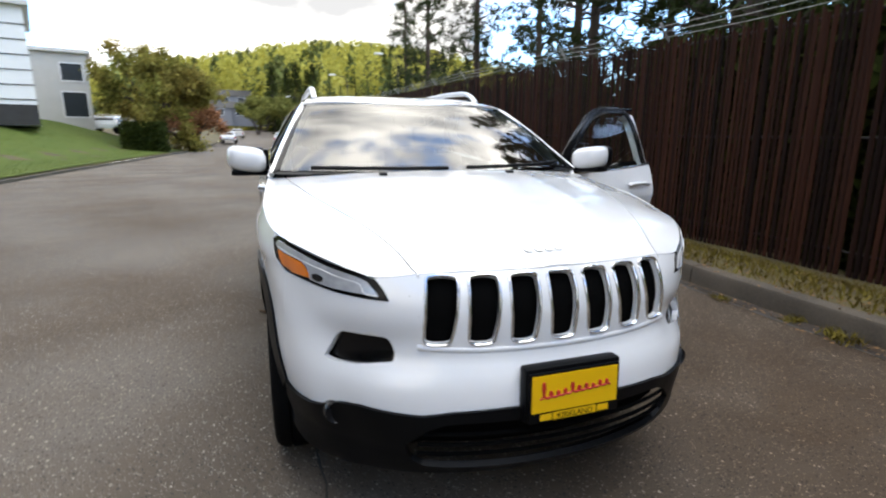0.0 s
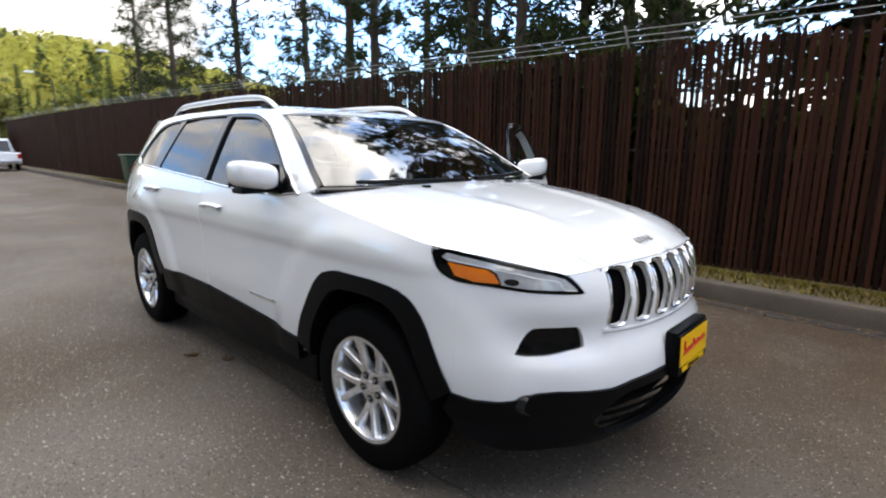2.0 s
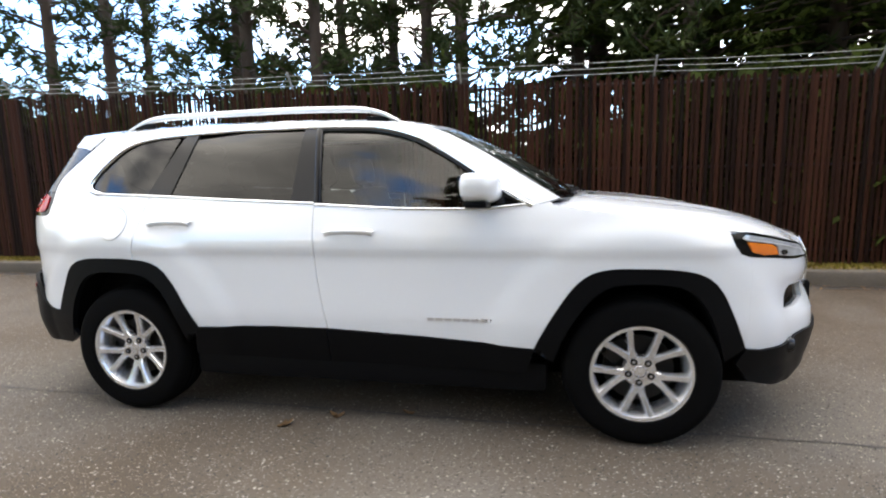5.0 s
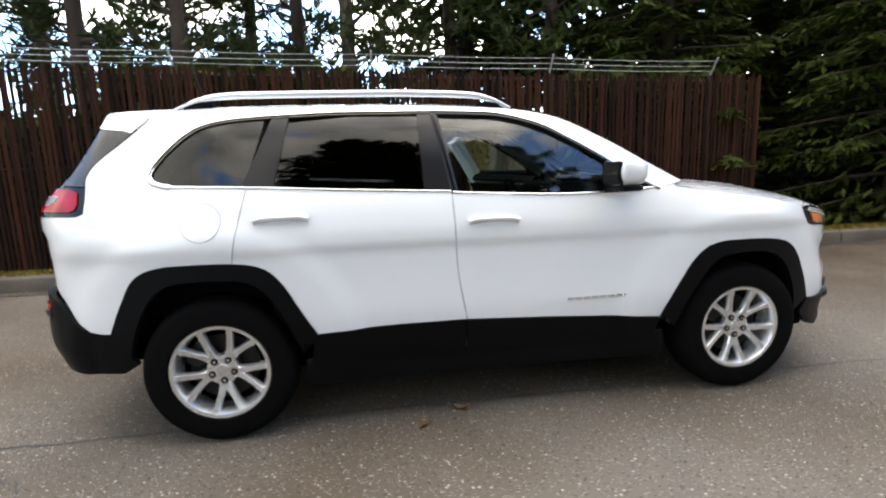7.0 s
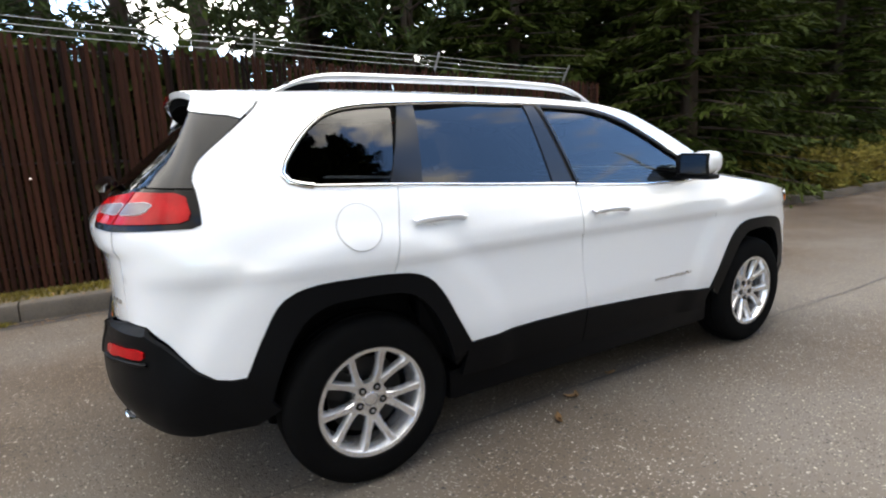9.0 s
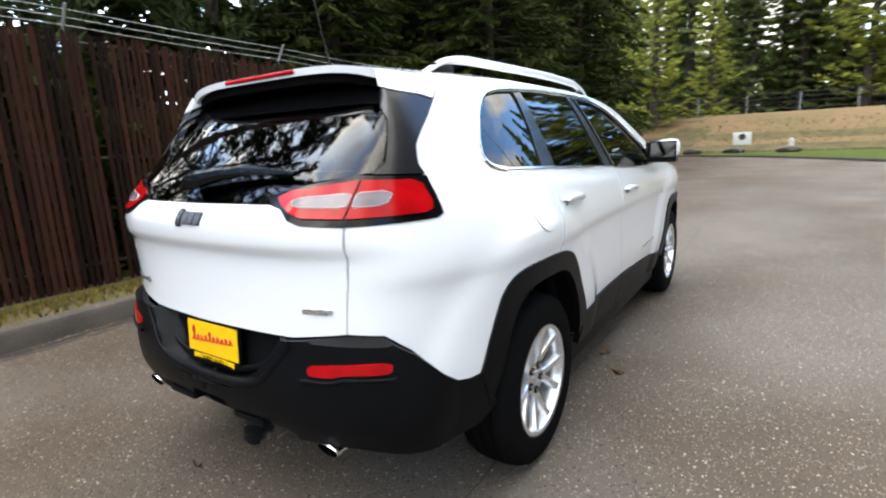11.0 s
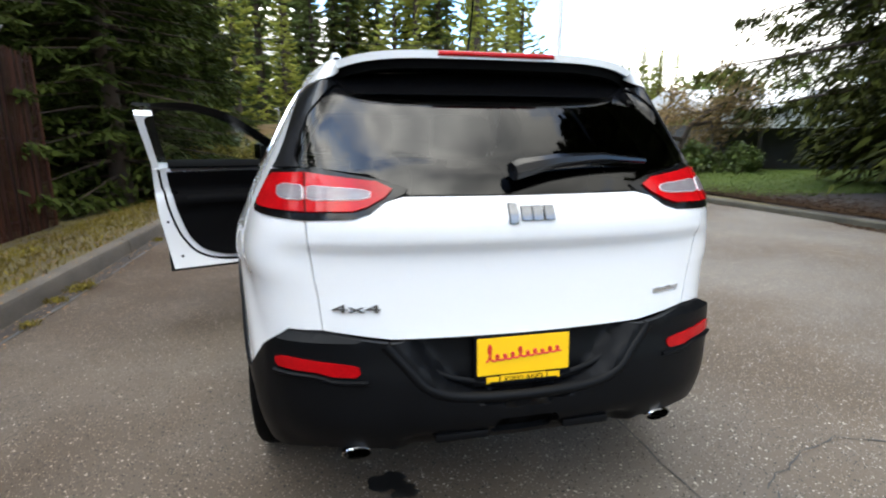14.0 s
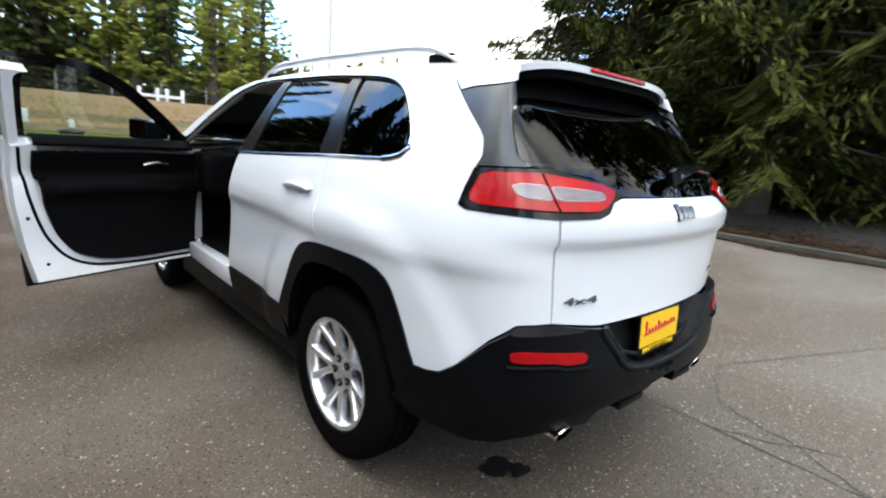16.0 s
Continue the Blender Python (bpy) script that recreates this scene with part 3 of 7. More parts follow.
# lawns and the bare bank lie on the ground as thin turf
for name, poly, mat, label in (("lawn", [(-9.4, 4), (-8.15, 10), (-7.9, 24), (-7.5, 45), (-40, 60), (-40, 12), (-14, 5)], LAWN, "sloping green lawn beside the road"),
                               ("lawn", [(-7.2, -7), (-6.85, -12), (-6.1, -17), (-4.3, -21.5), (-1.7, -25.2), (2, -28.2), (8, -30.2), (8, -31.5), (-12, -31), (-30, -24), (-30, -9), (-12, -5.5)], LAWN, "short green lawn along the kerb"),
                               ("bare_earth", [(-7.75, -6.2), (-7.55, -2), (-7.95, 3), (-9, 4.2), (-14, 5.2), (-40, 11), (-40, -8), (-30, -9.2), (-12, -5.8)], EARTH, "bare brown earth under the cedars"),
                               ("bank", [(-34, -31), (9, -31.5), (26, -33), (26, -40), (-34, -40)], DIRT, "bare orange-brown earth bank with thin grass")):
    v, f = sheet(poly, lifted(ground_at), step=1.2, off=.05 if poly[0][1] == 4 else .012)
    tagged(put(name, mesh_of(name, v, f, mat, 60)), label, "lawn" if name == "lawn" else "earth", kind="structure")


def kerb(name, line, side, mat, tall=1.0, length=3.0):
    """A kerb of cast lengths with joints; side +1: the back lies to the right of the line."""
    owner = tagged(new(name), "weathered concrete kerb in cast lengths" if mat is KERB else "low mossy concrete kerb strewn with needles", "kerb", kind="structure")
    pts = np.array(line)
    s = np.concatenate([[0], np.cumsum(np.linalg.norm(np.diff(pts, axis=0), axis=1))])
    prof = [(0, -.05), (.012, .125), (.03, .15), (.06, .156), (.165, .154), (.18, .14), (.18, -.1)]
    a = 0.0
    while a < s[-1]:
        b = min(a + length - .012, s[-1])
        verts, faces = [], []
        steps = np.linspace(a, b, 5)
        jog = random.uniform(-.006, .006)
        for t in steps:
            x, y = np.interp(t, s, pts[:, 0]), np.interp(t, s, pts[:, 1])
            d = np.array([np.interp(t + .05, s, pts[:, 0]) - np.interp(t - .05, s, pts[:, 0]), np.interp(t + .05, s, pts[:, 1]) - np.interp(t - .05, s, pts[:, 1])])
            d /= np.linalg.norm(d) + 1e-9
            nx, ny = side * d[1], -side * d[0]
            for o, z in prof:
                verts.append((x + nx * (o + jog), y + ny * (o + jog), z * tall + jog + .035 * max(y - 55, 0)))
        m = len(prof)
        for i in range(4):
            for j in range(m - 1):
                faces.append((i * m + j, i * m + j + 1, (i + 1) * m + j + 1, (i + 1) * m + j))
        faces += [tuple(range(m)), tuple(range(4 * m, 5 * m))[::-1]]
        put("kerb_length", mesh_of("kerb_length", verts, faces, mat, 40), owner)
        a += length


kerb("kerb_east", [(2.85, y) for y in np.linspace(69.08, -12, 40)] + east_line[::-1][[i for i, p in enumerate(east_line[::-1]) if p[1] < -12.2][0]:], -1, KERB)
kerb("kerb_west", [p for p in west_line if p[1] < 70], 1, MOSSY_SHADED, .62)


def ribbon(name, line, wide, mat, label, category, seed=1, ragged=.4, z=.004):
    """A thin uneven strip on the road."""
    rnd = random.Random(seed)
    pts = np.array(line)
    verts, faces = [], []
    for i, p in enumerate(pts):
        d = pts[min(i + 1, len(pts) - 1)] - pts[max(i - 1, 0)]
        d = d / (np.linalg.norm(d) + 1e-9)
        w = wide / 2 * (1 + ragged * rnd.uniform(-1, 1))
        o = wide * ragged * rnd.uniform(-.5, .5)
        for k in (-1, 1):
            verts.append((p[0] - d[1] * (k * w + o), p[1] + d[0] * (k * w + o), z))
    faces = [(2 * i, 2 * i + 1, 2 * i + 3, 2 * i + 2) for i in range(len(pts) - 1)]
    return tagged(put(name, mesh_of(name, verts, faces, mat, 0)), label, category, kind="structure")


rnd = random.Random(4)
ribbon("paving_seam", [(-.725 + .012 * math.sin(y * 2.3) + rnd.uniform(-.008, .008), y) for y in np.arange(-14, 48, .12)], .009, TAR, "dark narrow paving seam along the road", "seam")
for i, (x0, y0, x1, y1) in enumerate(((-.72, 2.9, -1.05, 2.2), (-1.05, 2.2, -1.6, 1.95), (-.74, 2.25, -1.0, 2.75), (-1.55, -2.2, -2.4, -2.5), (-1.6, 1.95, -3.2, 2.6))):
    k = int(math.hypot(x1 - x0, y1 - y0) / .05)
    wob, line = 0, []
    for j in range(k + 1):
        wob = wob * .8 + rnd.uniform(-.02, .02)
        line.append((x0 + (x1 - x0) * j / k + wob, y0 + (y1 - y0) * j / k - wob * .5))
    ribbon("road_crack", line, .006, TAR, "thin wandering crack in the asphalt", "crack", i, .6)
ribbon("gutter_line", [(2.70 + .012 * math.sin(y * 1.3), y) for y in np.arange(-14, 45, .15)], .03, TAR, "dark damp line along the gutter", "seam", 12, .5, .0045)
ribbon("gutter_dirt", [(2.78 + .03 * math.sin(y * .9), y) for y in np.arange(-14, 45, .15)], .10, EARTH, "brown leaf dirt gathered along the kerb", "dirt", 9, .55, .005)


def blot(name, x, y, r, mat, label, category, seed):
    rnd = random.Random(seed)
    ring = [(x + r * (1 + rnd.uniform(-.35, .35)) * math.cos(a), y + .75 * r * (1 + rnd.uniform(-.35, .35)) * math.sin(a), .005) for a in np.linspace(0, 2 * math.pi, 25)[:-1]]
    tagged(put(name, mesh_of(name, [(x, y, .005)] + ring, [(0, i + 1, (i + 1) % 24 + 1) for i in range(24)], mat, 0)), label, category, kind="structure")


blot("oil_stain", .40, 1.83, .075, OIL, "dark wet oil stain on the asphalt", "stain", 3)
blot("oil_stain", .33, 1.90, .05, OIL, "dark wet oil stain on the asphalt", "stain", 5)


def scrap(name, x, y, r, mat, label, category, seed):
    """A curled leaf or flake of bark lying on the road."""
    rnd = random.Random(seed)
    turn = rnd.uniform(0, 6.3)
    verts, faces = [], []
    for i in range(5):
        u = i / 4 * 2 - 1
        for j in (-1, 0, 1):
            w = j * r * .42 * (1 - u * u * .85)
            px, py = u * r, w
            verts.append((x + px * math.cos(turn) - py * math.sin(turn), y + px * math.sin(turn) + py * math.cos(turn), .004 + .012 * u * u + .010 * j * j))
    for i in range(4):
        for j in range(2):
            faces.append((i * 3 + j, i * 3 + j + 1, i * 3 + j + 4, i * 3 + j + 3))
    tagged(put(name, mesh_of(name, verts, faces, mat, 40)), label, category)


for i, (x, y) in enumerate(((-.81, .163), (-.80, .20), (-.95, .42), (-.93, .40), (-.72, -.2))):
    scrap("bark_flake", x, y, .035, LITTER, "dry brown bark flake lying on the asphalt", "bark", 20 + i)
scrap("fallen_leaf", .37, 2.154, .03, KERB, "pale dry leaf lying on the asphalt", "leaf", 40)


# ---- trees and plants ----
def quads(c, u, w):
    """Pointed leaves: centre, half length and half width as arrays."""
    n = len(c)
    v = np.stack([c - u, c + w - u * .15, c + u, c - w - u * .15], 1).reshape(-1, 3)
    return v, np.arange(4 * n).reshape(-1, 4)


def fast_mesh(name, v, f, mat):
    me = bpy.data.meshes.new(name)
    me.vertices.add(len(v))
    me.vertices.foreach_set("co", np.asarray(v, np.float32).ravel())
    me.loops.add(f.size)
    me.loops.foreach_set("vertex_index", f.ravel().astype(np.int32))
    me.polygons.add(len(f))
    me.polygons.foreach_set("loop_start", (np.arange(len(f)) * 4).astype(np.int32))
    me.update(calc_edges=True)
    me.materials.append(mat)
    return me


def unit(a):
    return a / (np.linalg.norm(a, axis=-1, keepdims=True) + 1e-9)


def tree(name, label, category, trunk_bm, leaf_v, leaf_f, leaf_mat, at, turn=0, size=1.0, group=""):
    top = thing(name, label, category, group)
    part("trunk", trunk_bm, BARK, top, sharp=60)
    put("crown", fast_mesh("crown", leaf_v, leaf_f, leaf_mat), top)
    top.matrix_basis = Matrix.Translation(at) @ Matrix.Rotation(turn, 4, "Z") @ Matrix.Scale(size, 4)
    return top


def conifer(seed, h, reach, low, density, droop, leaf, gap=.34, curve=.8, limb_min=.35, hang=.45, broad=.2, vary=.35):
    """Whorls of drooping branches with flat sprays on either side."""
    r = np.random.RandomState(seed)
    bm = bmesh.new()
    bend = [(0, 0, -.4), (r.normal(0, .04), r.normal(0, .04), h * .4), (r.normal(0, .08), r.normal(0, .08), h)]
    tube(bm, bend, [h * .018 + .05, h * .011 + .03, .015], 9)
    C, U, W = [], [], []
    z = low
    while z < h - .15:
        k = z / h
        n = r.randint(4, 7)
        a0 = r.uniform(0, 6.3)
        for j in range(n):
            a = a0 + 6.283 * j / n + r.normal(0, .22)
            ln = max(limb_min, reach * (1 - k) ** curve * r.uniform(1 - vary, 1.12))
            d = np.array([math.cos(a), math.sin(a), 0])
            side = np.array([-d[1], d[0], 0])
            t = np.linspace(0, 1, 7)
            rise = .10 * ln * (k - .3)
            line = d * (t * ln)[:, None] + np.array([0, 0, 1]) * (z + rise * t - droop * ln * t ** 1.7 + .10 * ln * np.maximum(t - .7, 0))[:, None]
            tube(bm, [tuple(p) for p in line[[0, 2, 4, 6]]], [.012 + .012 * ln, .010 + .007 * ln, .007 + .004 * ln, .003], 4, caps=False)
            m = max(6, int(density * ln))
            tt = r.uniform(.12, 1.0, m) ** .8
            base = np.stack([np.interp(tt, t, line[:, q2]) for q2 in range(3)], -1)
            sgn = r.choice([-1, 1], m)
            twig = np.abs(r.normal(0, .30, m)) * ln * (1.08 - tt) * .9 + .04
            dirn = unit(d * r.uniform(.35, .9, m)[:, None] + side * (sgn * r.uniform(.4, 1, m))[:, None])
            c = base + dirn * twig[:, None] - np.array([0, 0, 1]) * (hang * twig + np.abs(r.normal(0, .05, m)))[:, None]
            u = unit(dirn + np.array([0, 0, -1]) * r.uniform(.1, .9, m)[:, None] * (hang * 1.6) + r.normal(0, .22, (m, 3)))
            w = unit(np.cross(u, np.array([0, 0, 1.0])) + r.normal(0, .5, (m, 3)))
            s = leaf * r.uniform(.6, 1.3, m)[:, None]
            C.append(c), U.append(u * s), W.append(w * s * broad)
        z += gap * r.uniform(.75, 1.25) * (1.15 - .5 * k)
    v, f = quads(np.concatenate(C), np.concatenate(U), np.concatenate(W))
    return bm, v, f


def pine(seed, h, crown_from, reach, tufts, leaf=.16):
    """A bare-stemmed pine with uneven limbs that carry tufts of needles."""
    r = np.random.RandomState(seed)
    bm = bmesh.new()
    lean = r.normal(0, .25, 2)
    stem = lambda z: np.array([lean[0] * (z / h) ** 2, lean[1] * (z / h) ** 2, z])
    tube(bm, [tuple(stem(z)) for z in np.linspace(-.5, h, 7)], [.19, .17, .155, .13, .10, .06, .02], 10)
    C, U, W = [], [], []
    z = crown_from
    while z < h:
        k = (z - crown_from) / (h - crown_from)
        for j in range(r.randint(2, 5)):
            a = r.uniform(0, 6.283)
            ln = reach * (1 - .75 * k) * r.uniform(.35, 1.1)
            d = np.array([math.cos(a), math.sin(a), r.uniform(-.05, .45)])
            p0 = stem(z + r.uniform(-.2, .2))
            pts = [p0]
            for q2 in range(4):
                d = unit(d + r.normal(0, .22, 3) + np.array([0, 0, .03]))
                pts.append(pts[-1] + d * ln / 4)
            tube(bm, [tuple(p) for p in pts], [.035 + .01 * ln, .028, .02, .012, .005], 5, caps=False)
            for q2 in range(int(tufts * (.5 + ln / reach))):
                t = r.uniform(.35, 1.05) * 4
                i = min(int(t), 3)
                base = pts[i] + (pts[i + 1] - pts[i]) * (t - i) + r.normal(0, .16, 3) * (.4 + ln * .25)
                m = 9
                u = unit(r.normal(0, 1, (m, 3)) + d * .5 + np.array([0, 0, .25]))
                s = leaf * r.uniform(.6, 1.25, m)[:, None]
                C.append(base + u * s * .8), U.append(u * s), W.append(unit(np.cross(u, r.normal(0, 1, (m, 3)))) * s * .16)
        z += r.uniform(.25, .6)
    v, f = quads(np.concatenate(C), np.concatenate(U), np.concatenate(W))
    return bm, v, f


def leafy(seed, h, spread, count, leaf, stems=1, fork=.35, flat=1.0):
    """A broad-leaved tree or bush: forked limbs with leaves about the twigs."""
    r = np.random.RandomState(seed)
    bm = bmesh.new()
    tips = []

    def grow(p, d, ln, rad, level):
        q2 = [p]
        for i in range(3):
            d = unit(d + r.normal(0, .16, 3))
            q2.append(q2[-1] + d * ln / 3)
        tube(bm, [tuple(x) for x in q2], [rad, rad * .88, rad * .78, rad * .66], 6 if level < 2 else 4, caps=False)
        if level >= 2:
            tips.append((q2[1], q2[-1]))
        if level < 4:
            for i in range(r.randint(2, 4)):
                out = unit(d * (1 - fork) + r.normal(0, fork, 3) * np.array([spread, spread, flat]) + np.array([0, 0, .08]))
                grow(q2[-1] if i else q2[2], out, ln * r.uniform(.62, .85), rad * .62, level + 1)
    for s in range(stems):
        a = r.uniform(0, 6.28)
        d = unit(np.array([math.cos(a) * .35 * (stems > 1), math.sin(a) * .35 * (stems > 1), 1.0]))
        grow(np.array([.12 * math.cos(a), .12 * math.sin(a), -.2]) * (stems > 1), d, h * .30, h * .020 + .02, 0)
    a, b = np.array([t[0] for t in tips]), np.array([t[1] for t in tips])
    i = r.randint(0, len(tips), count)
    c = a[i] + (b - a)[i] * r.uniform(0, 1.15, (count, 1)) + r.normal(0, .055 * h ** .7, (count, 3))
    u = unit(r.normal(0, 1, (count, 3)) + np.array([0, 0, -.3]))
    w = unit(np.cross(u, r.normal(0, 1, (count, 3))))
    s = leaf * r.uniform(.5, 1.3, count)[:, None]
    v, f = quads(c, u * s, w * s * .5)
    return bm, v, f


SPRUCE = "dense dark green spruce with branches to the ground"
near_spruce = tree("spruce_tree", SPRUCE, "conifer", *conifer(3, 11.5, 2.9, .12, 78, .16, .15, gap=.28, hang=.5, broad=.26), SPRUCE_LEAF, (5.2, -9.6, -.25), .4, 1, "conifers by the fence end")
for x, y, turn, k in ((6.3, -13.2, 2.2, 1.15), (9.2, -8.4, 4.0, 1.25), (5.4, -17.2, 1.1, 1.0), (7.4, -5.9, 3.5, .95), (8.0, -11.0, .3, 1.2)):
    copy_thing(near_spruce, Matrix.Translation((x, y, -.3)) @ Matrix.Rotation(turn, 4, "Z") @ Matrix.Scale(k, 4))
back_spruce = tree("spruce_tree", SPRUCE, "conifer", *conifer(4, 11.5, 2.9, .12, 32, .16, .23, gap=.32, hang=.5, broad=.28), SPRUCE_LEAF, (8.6, -15.5, -.3), 5.2, 1.3, "conifers by the fence end")
for x, y, turn, k in ((8.8, -19.8, 3.1, 1.2), (12.5, -11.5, .9, 1.35), (11.5, -5.0, 2.7, 1.1), (10.6, -2.2, 4.9, 1.0), (7.2, -23.5, 2.9, 1.1), (10.5, -24.5, 5.6, 1.2), (13, -17, 1.7, 1.3), (16, -24, .3, 1.3), (13, -28, 2.5, 1.2)):
    copy_thing(back_spruce, Matrix.Translation((x, y, -.3)) @ Matrix.Rotation(turn, 4, "Z") @ Matrix.Scale(k, 4))
PINE = "tall pine with bare lower trunk and ragged crown"
a_pine = tree("pine_tree", PINE, "pine", *pine(11, 15, 2.2, 2.8, 11), PINE_LEAF, (8.5, 6.2, -.4), 0, 1, "pines behind the fence")
b_pine = tree("pine_tree", PINE, "pine", *pine(12, 16, 2.6, 3.1, 11), PINE_LEAF, (9.7, 2.0, -.4), 0, 1, "pines behind the fence")
for src, x, y, turn, k in ((b_pine, 10.0, 13.5, 1.0, 1.05), (a_pine, 9.9, -1.7, 2.2, 1.05), (b_pine, 7.8, .8, 3.3, .9), (b_pine, 11.0, -6.5, 2.6, 1.1), (b_pine, 8.8, -3.9, 1.9, .95), (a_pine, 11.4, 3.4, 5.3, 1.0), (a_pine, 7.6, 4.0, 4.1, .85), (b_pine, 9.0, 20.5, 3.0, 1.0), (a_pine, 12.5, 9.0, 5.0, 1.1),
                           (b_pine, 8.8, 28.0, 2.0, 1.0), (a_pine, 13.0, 5.5, .7, 1.1), (a_pine, 11.0, 18.0, 3.6, .95), (b_pine, 8.2, 9.8, 5.5, .9), (a_pine, 9.5, 36.0, 1.5, 1.0), (b_pine, 14.5, 14.0, .2, 1.0)):
    copy_thing(src, Matrix.Translation((x, y, -.4)) @ Matrix.Rotation(turn, 4, "Z") @ Matrix.Scale(k, 4))
CEDAR = "broad dark cedar with drooping pale-tipped sprays"
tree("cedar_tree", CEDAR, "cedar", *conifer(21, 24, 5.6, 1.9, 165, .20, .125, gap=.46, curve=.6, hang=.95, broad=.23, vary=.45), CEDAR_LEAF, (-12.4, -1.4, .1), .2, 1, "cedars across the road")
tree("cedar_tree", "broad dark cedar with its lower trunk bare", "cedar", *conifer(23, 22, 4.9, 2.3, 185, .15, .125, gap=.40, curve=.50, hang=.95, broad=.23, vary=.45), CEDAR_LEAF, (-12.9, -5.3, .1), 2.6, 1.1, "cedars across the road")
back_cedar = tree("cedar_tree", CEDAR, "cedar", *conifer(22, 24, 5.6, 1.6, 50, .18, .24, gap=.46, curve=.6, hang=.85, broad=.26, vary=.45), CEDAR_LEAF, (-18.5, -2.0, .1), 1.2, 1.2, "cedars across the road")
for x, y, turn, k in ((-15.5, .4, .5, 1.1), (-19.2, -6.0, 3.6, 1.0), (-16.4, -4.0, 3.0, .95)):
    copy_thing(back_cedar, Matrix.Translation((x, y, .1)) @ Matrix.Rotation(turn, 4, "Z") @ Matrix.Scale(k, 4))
SPRING = "tall slender tree in fresh yellow-green leaf"
birch = tree("broadleaf_tree", SPRING, "tree", *conifer(31, 19, 3.4, 1.2, 17, -.25, .31, gap=.62, curve=.72, hang=.10, broad=.42, vary=.75), SPRING_LEAF, (-6, -46, 2.3), 0, 1, "trees beyond the bank")
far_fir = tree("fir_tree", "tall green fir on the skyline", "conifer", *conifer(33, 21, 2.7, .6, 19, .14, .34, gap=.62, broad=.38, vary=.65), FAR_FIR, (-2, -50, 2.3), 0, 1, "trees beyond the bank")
rnd = random.Random(8)
for i in range(58):
    src = birch if rnd.random() < .55 else far_fir
    x, y = -36 + i * 1.05 + rnd.uniform(-1, 1), -43 - rnd.uniform(0, 16)
    k = rnd.uniform(.75, 1.2) * (1 if x > -17.5 + (y + 43) * .35 else .38)
    copy_thing(src, Matrix.Translation((x, y, 2.2)) @ Matrix.Rotation(rnd.uniform(0, 6.3), 4, "Z") @ Matrix.Scale(k, 4))
for x, y, k in ((6.5, -36, .8), (10, -38, .9), (14, -35, .8), (3.5, -40, .7)):
    copy_thing(birch, Matrix.Translation((x, y, 1.0)) @ Matrix.Rotation(x, 4, "Z") @ Matrix.Scale(k, 4))
bush = tree("shrub", "low olive and russet shrub beside the kerb", "shrub", *leafy(41, 2.0, 1.3, 5200, .07, stems=5, fork=.5), RUSSET_LEAF, (3.9, -13.0, 0), 0, 1, "shrubs along the kerb")
for x, y, k in ((3.7, -15.4, .9), (4.6, -11.2, .8), (4.3, -17.4, 1.1), (5.5, -19.5, 1.2)):
    copy_thing(bush, Matrix.Translation((x, y, 0)) @ Matrix.Rotation(x * 5, 4, "Z") @ Matrix.Scale(k, 4))
tree("plum_tree", "small crooked tree with thin russet spring leaves", "tree", *leafy(43, 6.0, 1.5, 9000, .07, fork=.5), BLOSSOM, (-11.9, -13.2, .1), 0)
olive = tree("small_tree", "low spreading tree with thin olive leaves", "tree", *leafy(44, 4.2, 1.7, 9000, .06, stems=3, fork=.5, flat=.6), OLIVE_LEAF, (-10.2, -18.6, .1), 0, 1, "small trees by the mast")
copy_thing(olive, Matrix.Translation((-10.8, -27.2, .1)) @ Matrix.Rotation(2.1, 4, "Z") @ Matrix.Scale(1.05, 4))
copy_thing(olive, Matrix.Translation((-13.4, -23.5, .1)) @ Matrix.Rotation(4.4, 4, "Z") @ Matrix.Scale(1.1, 4))
laurel = tree("shrub", "rounded green evergreen shrub on the lawn", "shrub", *leafy(45, 1.7, 1.4, 5000, .08, stems=6, fork=.55), LAUREL_LEAF, (-12.9, -12.9, .1), 0, 1, "shrubs on the lawn")
for x, y, k in ((-14.2, -12.6, .95), (-13.6, -14.2, .8)):
    copy_thing(laurel, Matrix.Translation((x, y, .1)) @ Matrix.Rotation(x, 4, "Z") @ Matrix.Scale(k, 4))
tree("broadleaf_tree", "round tree with mixed green and russet leaves", "tree", *leafy(52, 9.4, .85, 24000, .165, stems=4, fork=.40), RUSSET_LEAF, (-9.2, 43, .7), 0, 1, "trees on the lawn")
tree("broadleaf_tree", "rust-red bushy tree beside the road", "tree", *leafy(54, 6.4, .8, 9000, .17, stems=6, fork=.45), RUST_LEAF, (-8.1, 60, .2), 0, 1, "trees on the lawn")
round_tree = tree("broadleaf_tree", "full round tree in olive spring leaf", "tree", *leafy(53, 9.5, 1.1, 10000, .19, stems=2, fork=.42), FOOT_LEAF, (-2.5, 100, 1.5), 0, 1, "trees along the far road")
for x, y, k in ((2.5, 90, .9), (6, 75, 1.0), (-1, 118, 1.1), (9, 62, .8), (13, 70, 1.0), (8, 100, 1.1), (16, 55, .9), (20, 80, 1.1), (5, 110, 1.2)):
    copy_thing(round_tree, Matrix.Translation((x, y, float(height(x, y)) if x > 2.9 else 1.5)) @ Matrix.Rotation(x * 3, 4, "Z") @ Matrix.Scale(k, 4))
